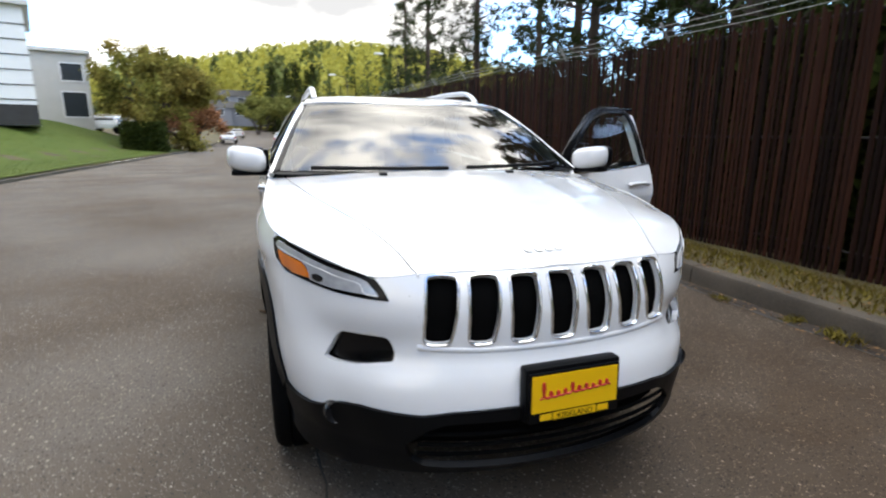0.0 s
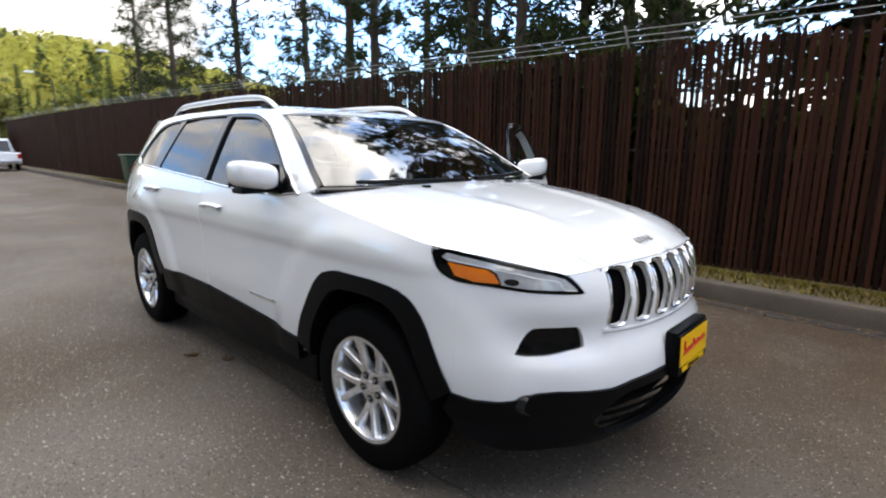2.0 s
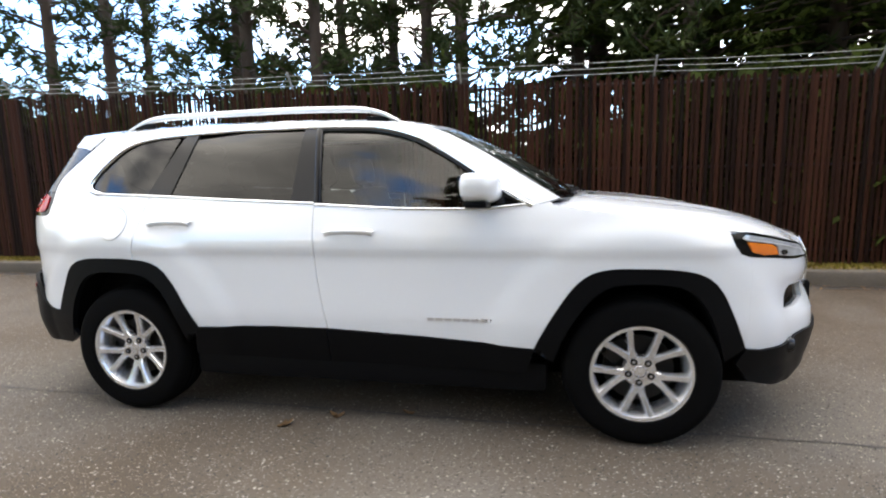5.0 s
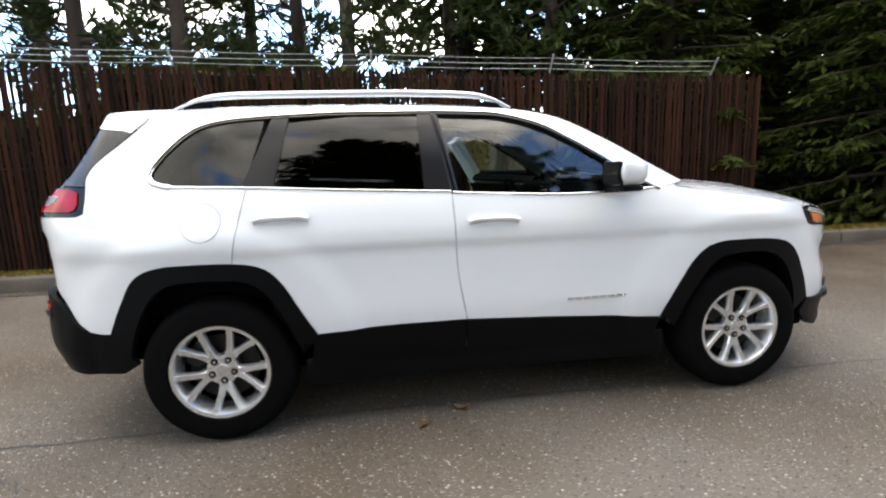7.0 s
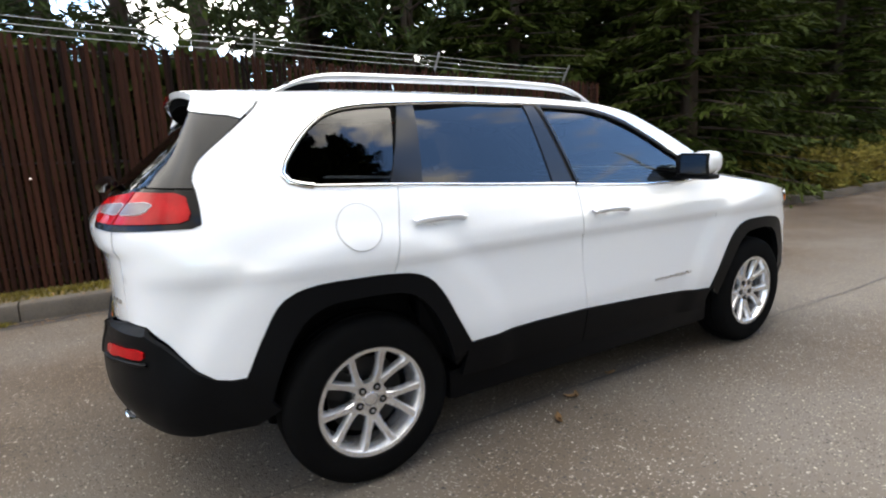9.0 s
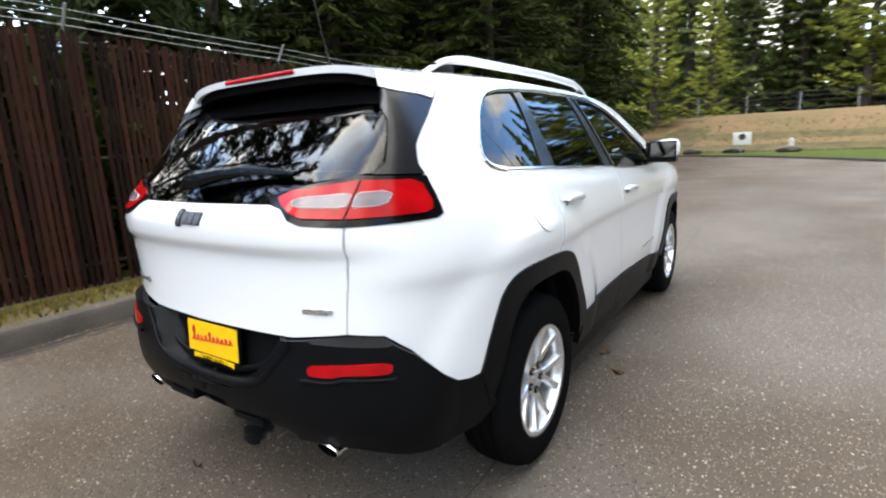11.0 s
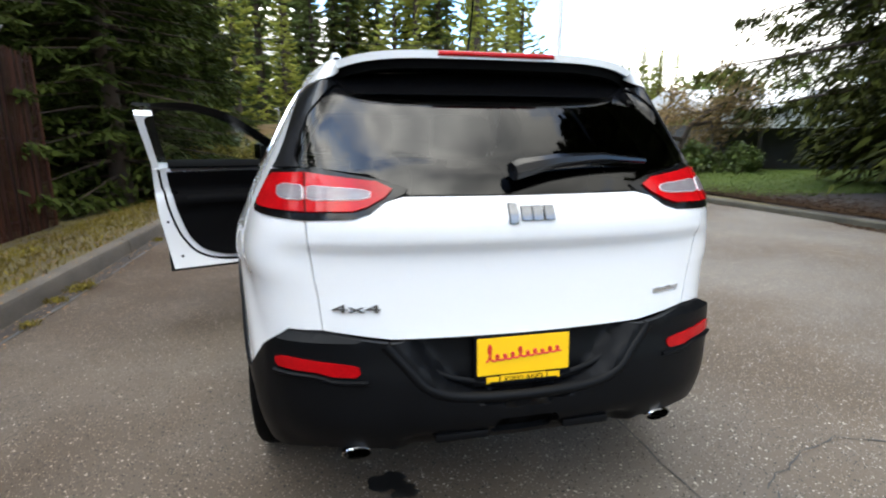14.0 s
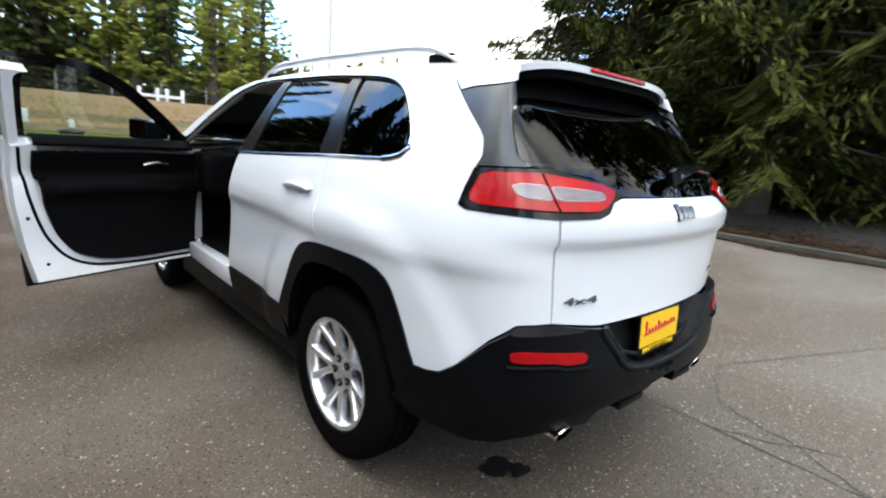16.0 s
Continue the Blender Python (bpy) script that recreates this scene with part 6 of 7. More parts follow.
# fenders, rear doors, quarters, sills and arch cladding on both sides
QUARTER_TAIL = [on_tail(.632, 1.102), on_tail(.622, .97), on_tail(.60, .772)]
for sg, lf in ((1, LS), (-1, RS)):
    name = "left" if sg > 0 else "right"
    top = [(s, hood_z(s)) for s in np.linspace(on_side(-.90, 1.135)[0], on_side(LAMP_TIP[0], .992)[0], 16)]
    fender = sides(curve2(SEAM_A, 14)[::-1]) + sides([(-.86, 1.128), (-.94, 1.145)]) + [(s, z) for s, z in top if plan_y(s) < -.95] + \
        sides([(-1.706, .99), (-1.724, .94), (-1.754, .903), (-1.7994, .886)]) + sides([(-1.7994, .72), (-1.7894, .478)]) + sides(curve2(F_ARCH, 24)[::-1][1:])
    panel("front_fender", fender, lf, PAINT, car, step=.026, thick=.018, off=flare)
    arch = sides(curve2(F_ARCH, 30) + curve2(F_ARCH_IN, 26)[::-1])
    panel("arch_cladding", arch, lf, CLAD, car, "black wheel arch moulding", step=.035, off=lambda p: .009 + flare(p), thick=.03)
    arch = sides(curve2(R_ARCH, 30) + curve2(R_ARCH_IN, 26)[::-1])
    panel("arch_cladding", arch, lf, CLAD, car, "black wheel arch moulding", step=.035, off=lambda p: .009 + flare(p), thick=.03)
    rear_door = sides(curve2(SEAM_B, 8)[::-1]) + sides(curve2([(.222, 1.151), (.7, 1.175), (1.168, 1.203)], 10)[1:-1]) + sides(curve2(SEAM_C, 8)) + \
        sides([p for p in curve2(R_ARCH, 30)[::-1] if p[0] < 1.238]) + sides([(.885, .512), (.5, .522)])
    gap = [(s, z) for s, z in rear_door]
    rdoor = panel("rear_door", gap, lf, PAINT, car, "white rear door", step=.024, thick=.03, off=flare)
    quarter = sides(curve2(PILLAR + ROOF_EDGE[1:], 40)) + sides(curve2(D_EDGE, 16)[::-1][1:]) + sides([(1.882, 1.17), (1.884, 1.113), (1.912, 1.103)]) + QUARTER_TAIL + \
        [on_tail(.70, .768)] + sides([(2.035, .715), (1.95, .615), (1.90, .578), (1.85, .568), (1.805, .569)]) + sides(curve2(R_ARCH, 30)[::-1][1:]) 
    quarter = [p for p in quarter if not (p[1] < .8695 and plan_y(p[0]) < 1.24)] + sides(curve2([(1.246, .8715), (1.219, 1.0), (1.172, 1.204)], 8)) + \
        sides(curve2([(1.172, 1.204), (1.50, 1.219)], 6)[1:]) + sides(curve2(ARCH_TOP, 50)[::-1][1:])
    panel("side_frame", quarter, lf, PAINT, car, "white quarter panel, pillars and roof side", step=.026, thick=.02, off=flare)
    panel("door_cladding", sides([(.905, .508), (.5, .519), (.172, .517), (.172, .335), (.5, .34), (.93, .36)]), lf, CLAD, rdoor, "black lower door cladding", step=.05, off=lambda p: .008 + flare(p), thick=.03)
    panel("fuel_door" if sg < 0 else "quarter_plug", [(on_side(1.365, 1.06)[0] + .085 * math.cos(a), 1.06 + .085 * math.sin(a)) for a in np.linspace(0, 2 * math.pi, 33)[:-1]], lf, PAINT, car, "round white fuel door", step=.03, off=lambda p: .0035 + flare(p), thick=.003) if sg < 0 else None
    if sg < 0:
        strip("fuel_door_gap", [(on_side(1.365, 1.06)[0] + .087 * math.cos(a), 1.06 + .087 * math.sin(a)) for a in np.linspace(0, 2 * math.pi, 49)[:-1]], lambda p: (lambda a, n: (a + n * flare(p)[:, None], n))(*RS(p)), LINER, car, wide=.0035, proud=.003, closed=True)
    # rear side glass with black pillars
    panel("rear_door_glass", sides([(.35, 1.163), (1.058, 1.206), (1.02, 1.37), (.985, 1.51), (.7, 1.535), (.352, 1.532)]), lf, DARK_PANE, rdoor, "dark tinted rear door window", step=.06, off=-.010)
    panel("quarter_glass", sides(rounded([(1.185, 1.205), (1.50, 1.224), (1.578, 1.243), (1.596, 1.275), (1.562, 1.335), (1.515, 1.392), (1.452, 1.450), (1.39, 1.486), (1.31, 1.508), (1.09, 1.532)], .08, 2)), lf, DARK_PANE, car, "dark tinted quarter window", step=.05, off=-.010)
    panel("centre_pillar", sides([(.19, 1.156), (.352, 1.163), (.354, 1.545), (.262, 1.545)]), lf, GREY_GLOSS, car, "gloss black pillar cover", step=.05, off=-.004, thick=.02)
    panel("rear_pillar", sides([(1.055, 1.20), (1.195, 1.212), (1.13, 1.36), (1.06, 1.54), (.982, 1.545), (1.015, 1.37)]), lf, GREY_GLOSS, car, "gloss black pillar cover", step=.05, off=-.004, thick=.02)
    # bright line round the windows
    trim = sides(curve2(ARCH_TOP, 70))
    strip("window_trim", trim, lf, CHROME, car, wide=.026, proud=.010, label="bright window surround")
    strip("belt_trim", sides(curve2([(.225, 1.152), (.7, 1.176), (1.17, 1.204), (1.50, 1.219)], 30)), lf, CHROME, car, wide=.014, proud=.009)
    # inner sill seen through the open door, and the black rocker beneath
    bm = bmesh.new()
    box(bm, sg * .80 - .045, sg * .80 + .045, -.84, .84, .36, .47, .02)
    part("inner_sill", bm, PAINT, car)
    bm = bmesh.new()
    box(bm, sg * .79 - .05, sg * .79 + .05, -.93, .97, .22, .37, .03)
    part("rocker", bm, CLAD, car)
    # wheel housings
    for yc, arch in ((-1.33, F_ARCH_IN), (1.35, R_ARCH_IN)):
        line = [np.array(p) for p in curve2(arch, 26)]
        verts, faces = [], []
        for p in line:
            xo = float(body(*on_side(*p))[0]) - .005
            verts += [(sg * xo, p[0], p[1]), (sg * .50, p[0], p[1])]
        n = len(line)
        faces = [(2 * i, 2 * i + 1, 2 * i + 3, 2 * i + 2) for i in range(n - 1)] + [tuple(2 * i + 1 for i in range(n))]
        put("wheel_housing", mesh_of("wheel_housing", verts, faces, VOID, 40), car)

# front doors: the right one shut, the left one open about its hinge
DOOR = sides(curve2(SEAM_A, 14)[::-1]) + sides(curve2([(-.80, 1.131), (-.62, 1.112), (-.35, 1.114), (.218, 1.142)], 12)[1:]) + sides(curve2([(.218, 1.142), (.208, .81), (.164, .52)], 8)[1:]) + sides([(-.3, .497)])
GLASS = [(-.72, 1.130), (-.60, 1.116), (-.35, 1.116), (.188, 1.142), (.258, 1.535), (-.03, 1.522), (-.29, 1.454), (-.53, 1.315), (-.68, 1.215)]
SAIL = [(-.85, 1.130), (-.70, 1.122), (-.66, 1.228), (-.755, 1.172)]
for sg, lf in ((1, LS), (-1, RS)):
    door = panel("front_door", DOOR, lf, PAINT, car, "white driver door, standing wide open" if sg > 0 else "white front door, shut", step=.024, thick=.03, off=flare)
    panel("door_cladding", sides([(-.866, .455), (-.3, .492), (.166, .514), (.166, .335), (-.3, .335), (-.83, .335)]), lf, CLAD, door, "black lower door cladding", step=.05, off=lambda p: .008 + flare(p), thick=.03)
    panel("front_door_glass", sides(GLASS), lf, CLEAR_PANE if sg > 0 else SIDE_PANE, door, "lightly tinted door window", step=.06, off=-.012)
    panel("mirror_sail", sides(SAIL), lf, GLOSS_BLACK, door, step=.05, off=-.004, thick=.012)
    frame_line = sides(curve2([(-.845, 1.138), (-.78, 1.160), (-.65, 1.243), (-.53, 1.322), (-.40, 1.400), (-.29, 1.457), (-.15, 1.505), (-.02, 1.528)] + ([(.12, 1.528), (.185, 1.508), (.210, 1.455), (.153, 1.15)] if sg > 0 else [(.268, 1.54), (.252, 1.45), (.205, 1.15)]), 70))
    strip("window_frame", frame_line, lf, GLOSS_BLACK, door, wide=.070 if sg > 0 else .035, proud=.006, label="black window frame")
    strip("belt_trim", sides(curve2([(-.845, 1.136), (-.75, 1.126), (-.62, 1.116), (-.35, 1.118), (.215, 1.146)], 30)), lf, CHROME, door, wide=.014, proud=.009)
    # badge on the lower door, as plain blocks
    for i in range(8):
        y = -.355 - i * .044
        panel("badge", sides([(y, .578), (y - .032, .577), (y - .032, .593), (y, .594)]), lf, SATIN, door, step=.03, off=.003, thick=.003) if sg < 0 else None
    # mirror: white cap, black foot, glass facing back
    c = body(*on_side(-.66, 1.17))
    bm = bmesh.new()
    bmesh.ops.create_icosphere(bm, subdivisions=3, radius=1)
    for v in bm.verts:
        x, y, z = v.co
        f = lambda a, p: math.copysign(abs(a) ** p, a)
        x, z = f(x, .62), f(z, .62)
        y = f(y, .7) if y < 0 else f(y, .45) * .55
        v.co = (sg * (.948 + .102 * x), -.615 + .105 * y + .02 * x, 1.213 + .066 * z + .012 * x)
    shell_bm = bm.copy()
    mirror = part("door_mirror", bm, PAINT, door, "white door mirror with black foot", 60)
    bmesh.ops.bisect_plane(shell_bm, geom=shell_bm.verts[:] + shell_bm.edges[:] + shell_bm.faces[:], plane_co=(0, -.612, 0), plane_no=(0, 1, 0), clear_inner=True)
    for v in shell_bm.verts:
        v.co = (sg * .948 + (v.co.x - sg * .948) * 1.025, v.co.y + .003, 1.213 + (v.co.z - 1.213) * 1.04)
    if sg > 0:
        part("mirror_housing", shell_bm, CLAD, mirror, "black rear half of the mirror housing", 60)
    else:
        shell_bm.free()
    bm = bmesh.new()
    box(bm, min(sg * .83, sg * 1.03), max(sg * .83, sg * 1.03), -.67, -.565, 1.128, 1.158, .014)
    part("mirror_foot", bm, CLAD, mirror)
    bm = bmesh.new()
    box(bm, min(sg * .865, sg * 1.035), max(sg * .865, sg * 1.035), -.563, -.545, 1.155, 1.272, .007)
    part("mirror_rim", bm, GLOSS_BLACK, mirror)
    bm = bmesh.new()
    box(bm, min(sg * .838, sg * .866), max(sg * .838, sg * .866), -.69, -.548, 1.158, 1.266, .012)
    part("mirror_inner", bm, CLAD, mirror, "black inner side of the mirror")
    bm = bmesh.new()
    box(bm, min(sg * .875, sg * 1.025), max(sg * .875, sg * 1.025), -.544, -.542, 1.165, 1.262)
    part("mirror_glass", bm, MIRROR, mirror)
    if sg > 0:
        # white upright behind the window, rounded into the top corner
        panel("frame_edge", sides(curve2([(.297, 1.508), (.284, 1.45), (.216, 1.145)], 16) + curve2([(.172, 1.14), (.228, 1.40), (.242, 1.470), (.225, 1.498), (.19, 1.508)], 20)), lf, PAINT, door, "white rear edge of the door frame", step=.02, off=-.016, thick=.06)
        strip("frame_top", sides(curve2([(-.04, 1.528), (.14, 1.536), (.302, 1.538)], 14)), lf, GLOSS_BLACK, door, wide=.024, proud=.008)
        # lining of the open door
        rear = curve2([(.135, 1.13), (.116, .95), (.072, .75), (.008, .58), (-.09, .468), (-.25, .418), (-.5, .402), (-.80, .402)], 40)
        inner = sides([(-.845, .93), (-.80, 1.12), (-.4, 1.142)] + rear)
        relief = lambda p: -.098 - .040 * np.exp(-((p[:, 1] - .87) / .05) ** 2) - .02 * np.clip((p[:, 1] - 1.0) * 8, 0, 1)
        panel("door_card", inner, lf, CABIN, door, "black moulded door lining", step=.03, off=relief, thick=.02)
        shell = sides([(-.862, .47), (-.86, .350), (.145, .350), (.168, .5), (.205, .8), (.212, 1.14)] + [(y - .03, z + .03) for y, z in rear])
        panel("door_shell", shell, lf, PAINT, door, "white inner door shell", step=.03, off=-.028, thick=.066)
        on_card = lambda deep: (lambda p: (lambda a, n: (a - n * deep, -n))(*LS(p)))
        strip("door_seal", sides(curve2([(.182, 1.14), (.166, .98), (.125, .76), (.055, .57), (-.045, .445), (-.20, .392), (-.5, .374), (-.80, .374)], 60)), on_card(.094), RUBBER, door, wide=.018, proud=.010)
        for y, z in ((.155, .72), (.085, .44)):
            s0 = on_side(y, z)[0]
            panel("door_plug", [(s0 + .010 * math.cos(a), z + .010 * math.sin(a)) for a in np.linspace(0, 2 * math.pi, 13)[:-1]], lambda p: (lambda a, n: (a - n * .094, -n))(*LS(p)), RUBBER, door, step=.01, off=.001, thick=.004)
        strip("door_pull", sides(curve2([(-.62, 1.035), (-.55, 1.045), (-.50, 1.04), (-.46, 1.03)], 10)), on_card(.128), CHROME, door, wide=.03, proud=.014, label="chrome inner door lever")
        strip("arm_rest", sides(curve2([(-.68, .845), (-.4, .865), (-.1, .87), (.02, .865)], 16)), on_card(.125), CABIN, door, wide=.10, proud=.04, label="black arm rest")
        strip("window_ledge", sides(curve2([(-.80, 1.142), (-.4, 1.150), (.12, 1.156)], 24)), on_card(.03), CABIN, door, wide=.055, proud=.07, label="black ledge under the window")
        bm = bmesh.new()
        box(bm, .70, .868, -.915, -.885, .42, 1.10, .012)
        part("door_jamb", bm, PAINT, car, "white hinge pillar in the door opening")
        bm = bmesh.new()
        tube(bm, [(.70, -.875, .46), (.695, -.88, .8), (.69, -.88, 1.10)], .014, 6)
        part("opening_seal", bm, RUBBER, car)
        bm = bmesh.new()
        for zz in (.62, .95):
            box(bm, .80, .85, -.93, -.83, zz, zz + .05, .008)
        part("door_hinge", bm, PAINT, car)
        h = Vector((.83, -.80, 0))
        door.matrix_basis = Matrix.Translation(h) @ Matrix.Rotation(radians(-70), 4, "Z") @ Matrix.Translation(-h)


def handle(y0, y1, z, sg, lf, owner):
    line = sides(curve2([(y0, z - .004), (y0 * .85 + y1 * .15, z + .004), ((y0 + y1) / 2, z + .006), (y0 * .15 + y1 * .85, z + .004), (y1, z - .004)], 20))
    strip("door_handle", line, lf, PAINT, owner, wide=.030, proud=.028, label="white pull handle", sides=10)
    panel("handle_cup", [(on_side((y0 + y1) / 2, z)[0] + .055 * math.cos(a), z + .002 + .026 * math.sin(a)) for a in np.linspace(0, 2 * math.pi, 25)[:-1]], lf, PAINT, owner, step=.02, off=.004, thick=.003)


for ob in [o for o in car.children if o.name.startswith(("front_door", "rear_door"))]:
    left = max(v.co.x for v in ob.data.vertices) > 0
    args = (-.10, .15, 1.008) if ob.name.startswith("front") else (.90, 1.14, 1.058)
    handle(*args, 1 if left else -1, LS if left else RS, ob)

# roof, spoiler and rails
edge = [(float(roof_edge_x(y)), y) for y in np.linspace(-.35, 1.615, 30)]
arc_front = [(x, -.445 + .095 * (abs(x) / edge[0][0]) ** 2) for x in np.linspace(-edge[0][0], edge[0][0], 17)][1:-1]
roof_outline = edge + [(-x, y) for x, y in edge[::-1]] + arc_front
panel("roof", roof_outline, roof_lift, PAINT, car, "white roof", step=.05, thick=.02)
tail_half = [(float(roof_edge_x(1.622)), 1.622), (.605, 1.70), (.575, 1.79), (.52, 1.842), (.40, 1.876), (.2, 1.898), (0, 1.903)]
spoiler_outline = [tuple(p) for p in curve2(tail_half, 24)] + [(-x, y) for x, y in curve2(tail_half, 24)[::-1][1:]]
spoiler = panel("roof_spoiler", spoiler_outline, roof_lift, PAINT, car, "white roof spoiler", step=.04, thick=.024)
under = [(x * .975, y - .014 if y > 1.70 else y + .03) for x, y in spoiler_outline]
panel("spoiler_underside", under, roof_lift, VOID, spoiler, "black underside", step=.05, off=-.025, thick=.03)
strip("brake_light", [(x, 1.9035 - .16 * x * x - .002) for x in np.linspace(-.20, .20, 20)], lambda p: (lambda a, n: (a - n * .008 + np.array([0, .004, 0]), np.tile([0, .97, .25], (len(a), 1))))(*roof_lift(p)), RED_LENS, spoiler, wide=.017, proud=.006, label="red high brake light")
RAIL_LINE = [(1.55, 1.580), (1.49, 1.606), (1.43, 1.629), (1.35, 1.645), (1.2, 1.653), (.6, 1.654), (.15, 1.643), (.03, 1.634), (-.06, 1.612), (-.155, 1.568)]
for sg in (1, -1):
    # a rounded bar, slimmer towards its two feet
    bm = bmesh.new()
    pts, rings = curve2(RAIL_LINE, 40), []
    for i, (y, z) in enumerate(pts):
        a, b = pts[max(i - 1, 0)], pts[min(i + 1, 39)]
        d = np.array(b) - np.array(a)
        d /= np.linalg.norm(d)
        k = min(1.0, .45 + .55 * min(i, 39 - i) / 6)
        x = np.interp(y, [-.16, 1.5], [.545, .508])
        ring = []
        for w, h in ((-.017, -.009), (-.010, -.016), (.010, -.016), (.017, -.009), (.017, .006), (.009, .016), (-.009, .016), (-.017, .006)):
            ring.append(bm.verts.new((sg * (x + w), y - d[1] * h * k * -1, z - d[0] * h * k)))
        rings.append(ring)
    for r0, r1 in zip(rings, rings[1:]):
        for j in range(8):
            bm.faces.new((r0[j], r0[(j + 1) % 8], r1[(j + 1) % 8], r1[j]))
    bm.faces.new(rings[0]), bm.faces.new(rings[-1][::-1])
    bmesh.ops.recalc_face_normals(bm, faces=bm.faces)
    rail = part("roof_rail", bm, RAIL, car, "satin silver roof rail")
    for y0, y1, z0 in ((1.36, 1.50, 1.60), (-.10, .03, 1.575)):
        bm = bmesh.new()
        x = float(np.interp((y0 + y1) / 2, [-.16, 1.5], [.545, .508]))
        box(bm, sg * x - .013, sg * x + .013, y0, y1, z0 - .02, z0 + .024, .01)
        part("rail_foot", bm, CLAD, rail, "black foot under the rail")
bm = bmesh.new()
tube(bm, [(0, 1.50, 1.598), (0, 1.505, 1.62)], .014, 10)
tube(bm, [(0, 1.505, 1.615), (-.005, 1.56, 1.78), (-.01, 1.60, 1.95)], [.006, .004, .0025], 6)
part("antenna", bm, GLOSS_BLACK, car, "black roof whip antenna")

# pale inner trim of the front pillars
for lf in (LS, RS):
    strip("pillar_trim", sides(curve2([(-.93, 1.17), (-.80, 1.262), (-.58, 1.392), (-.37, 1.495)], 20)), lambda p, lf=lf: (lambda a, n: (a - n * .035, -n))(*lf(p)), LINER, car, wide=.07, proud=.03, label="pale grey inner pillar trim")

# windscreen, cowl, wipers
screen = [(-.955, .03), (-.5, .015), (0, .01), (.5, .015), (.955, .03), (.955, .985), (.5, .985), (0, .985), (-.5, .985), (-.955, .985)]
panel("windscreen", screen, screen_lift, SCREEN_PANE, car, "raked windscreen mirroring the clouds", step=.08)
for outline in ([(-1.0, -.02), (1.0, -.02), (1.0, .06), (.94, .03), (0, .012), (-.94, .03), (-1.0, .06)], [(-1, .97), (0, .965), (1, .97), (1, 1.0), (-1, 1.0)],
                [(.945, .03), (1.0, .0), (1.0, 1.0), (.95, 1.0)], [(-.945, .03), (-1.0, .0), (-1.0, 1.0), (-.95, 1.0)]):
    panel("screen_surround", outline, screen_lift, GLOSS_BLACK, car, step=.06, off=-.004, thick=.01)
bm = bmesh.new()
verts = []
for x in np.linspace(-.80, .80, 17):
    k = abs(x) / .8
    for y, z in ((-1.125 + .13 * k ** 2, 1.135 - .03 * k ** 2), (-1.06 + .12 * k ** 2, 1.148 - .02 * k ** 2)):
        verts.append(bm.verts.new((x, y, z)))
for i in range(16):
    bm.faces.new((verts[2 * i], verts[2 * i + 1], verts[2 * i + 3], verts[2 * i + 2]))
part("cowl", bm, CLAD, car)
for path in ([(-.78, .022), (-.60, .018), (-.30, .012), (.02, .010)], [(.14, .012), (.32, .018), (.58, .026), (.84, .05)]):
    bm = bmesh.new()
    pts, nrm = screen_lift(np.array(curve2(path, 14)))
    tube(bm, list(pts + nrm * .018), .010, 8)
    part("wiper", bm, CLAD, car, "black windscreen wiper")
for x in (-.33, .33):
    bm = bmesh.new()
    p = hood_at(np.array([[x, -1.16]]))[0]
    box(bm, x - .018, x + .018, -1.18, -1.145, p[2] - .004, p[2] + .010, .005)
    part("washer_nozzle", bm, CLAD, car)

# tailgate with glass, fins, lamps and wiper
gate = [on_tail(0, .742), on_tail(.40, .744), on_tail(.597, .772), on_tail(.617, .97), on_tail(.627, 1.098), on_tail(.50, 1.105), on_tail(.455, 1.118), on_tail(.41, 1.148), on_tail(.36, 1.161), on_tail(0, 1.160)]
gate_outline = gate + [(2 * LEN - s, z) for s, z in gate[::-1]][1:-1]
panel("tailgate", gate_outline, LS, PAINT, car, "white tailgate", step=.022, thick=.02)
pane_half = [on_tail(0, 1.164), on_tail(.345, 1.167), on_tail(.40, 1.20), on_tail(.45, 1.222), on_tail(.64, 1.246), on_tail(.655, 1.27), on_tail(.61, 1.40), on_tail(.56, 1.452), on_tail(.46, 1.462), on_tail(0, 1.462)]
pane_outline = pane_half + [(2 * LEN - s, z) for s, z in pane_half[::-1]][1:-1]
panel("rear_window", pane_outline, LS, REAR_PANE, car, "dark tinted rear window", step=.05, off=-.002)
head_half = [on_tail(0, 1.445), on_tail(.50, 1.447), on_tail(.56, 1.44), on_tail(.54, 1.53), on_tail(0, 1.55)]
panel("spoiler_valance", head_half + [(2 * LEN - s, z) for s, z in head_half[::-1]][1:-1], LS, GLOSS_BLACK, car, "black panel under the spoiler", step=.05, off=-.008, thick=.012)
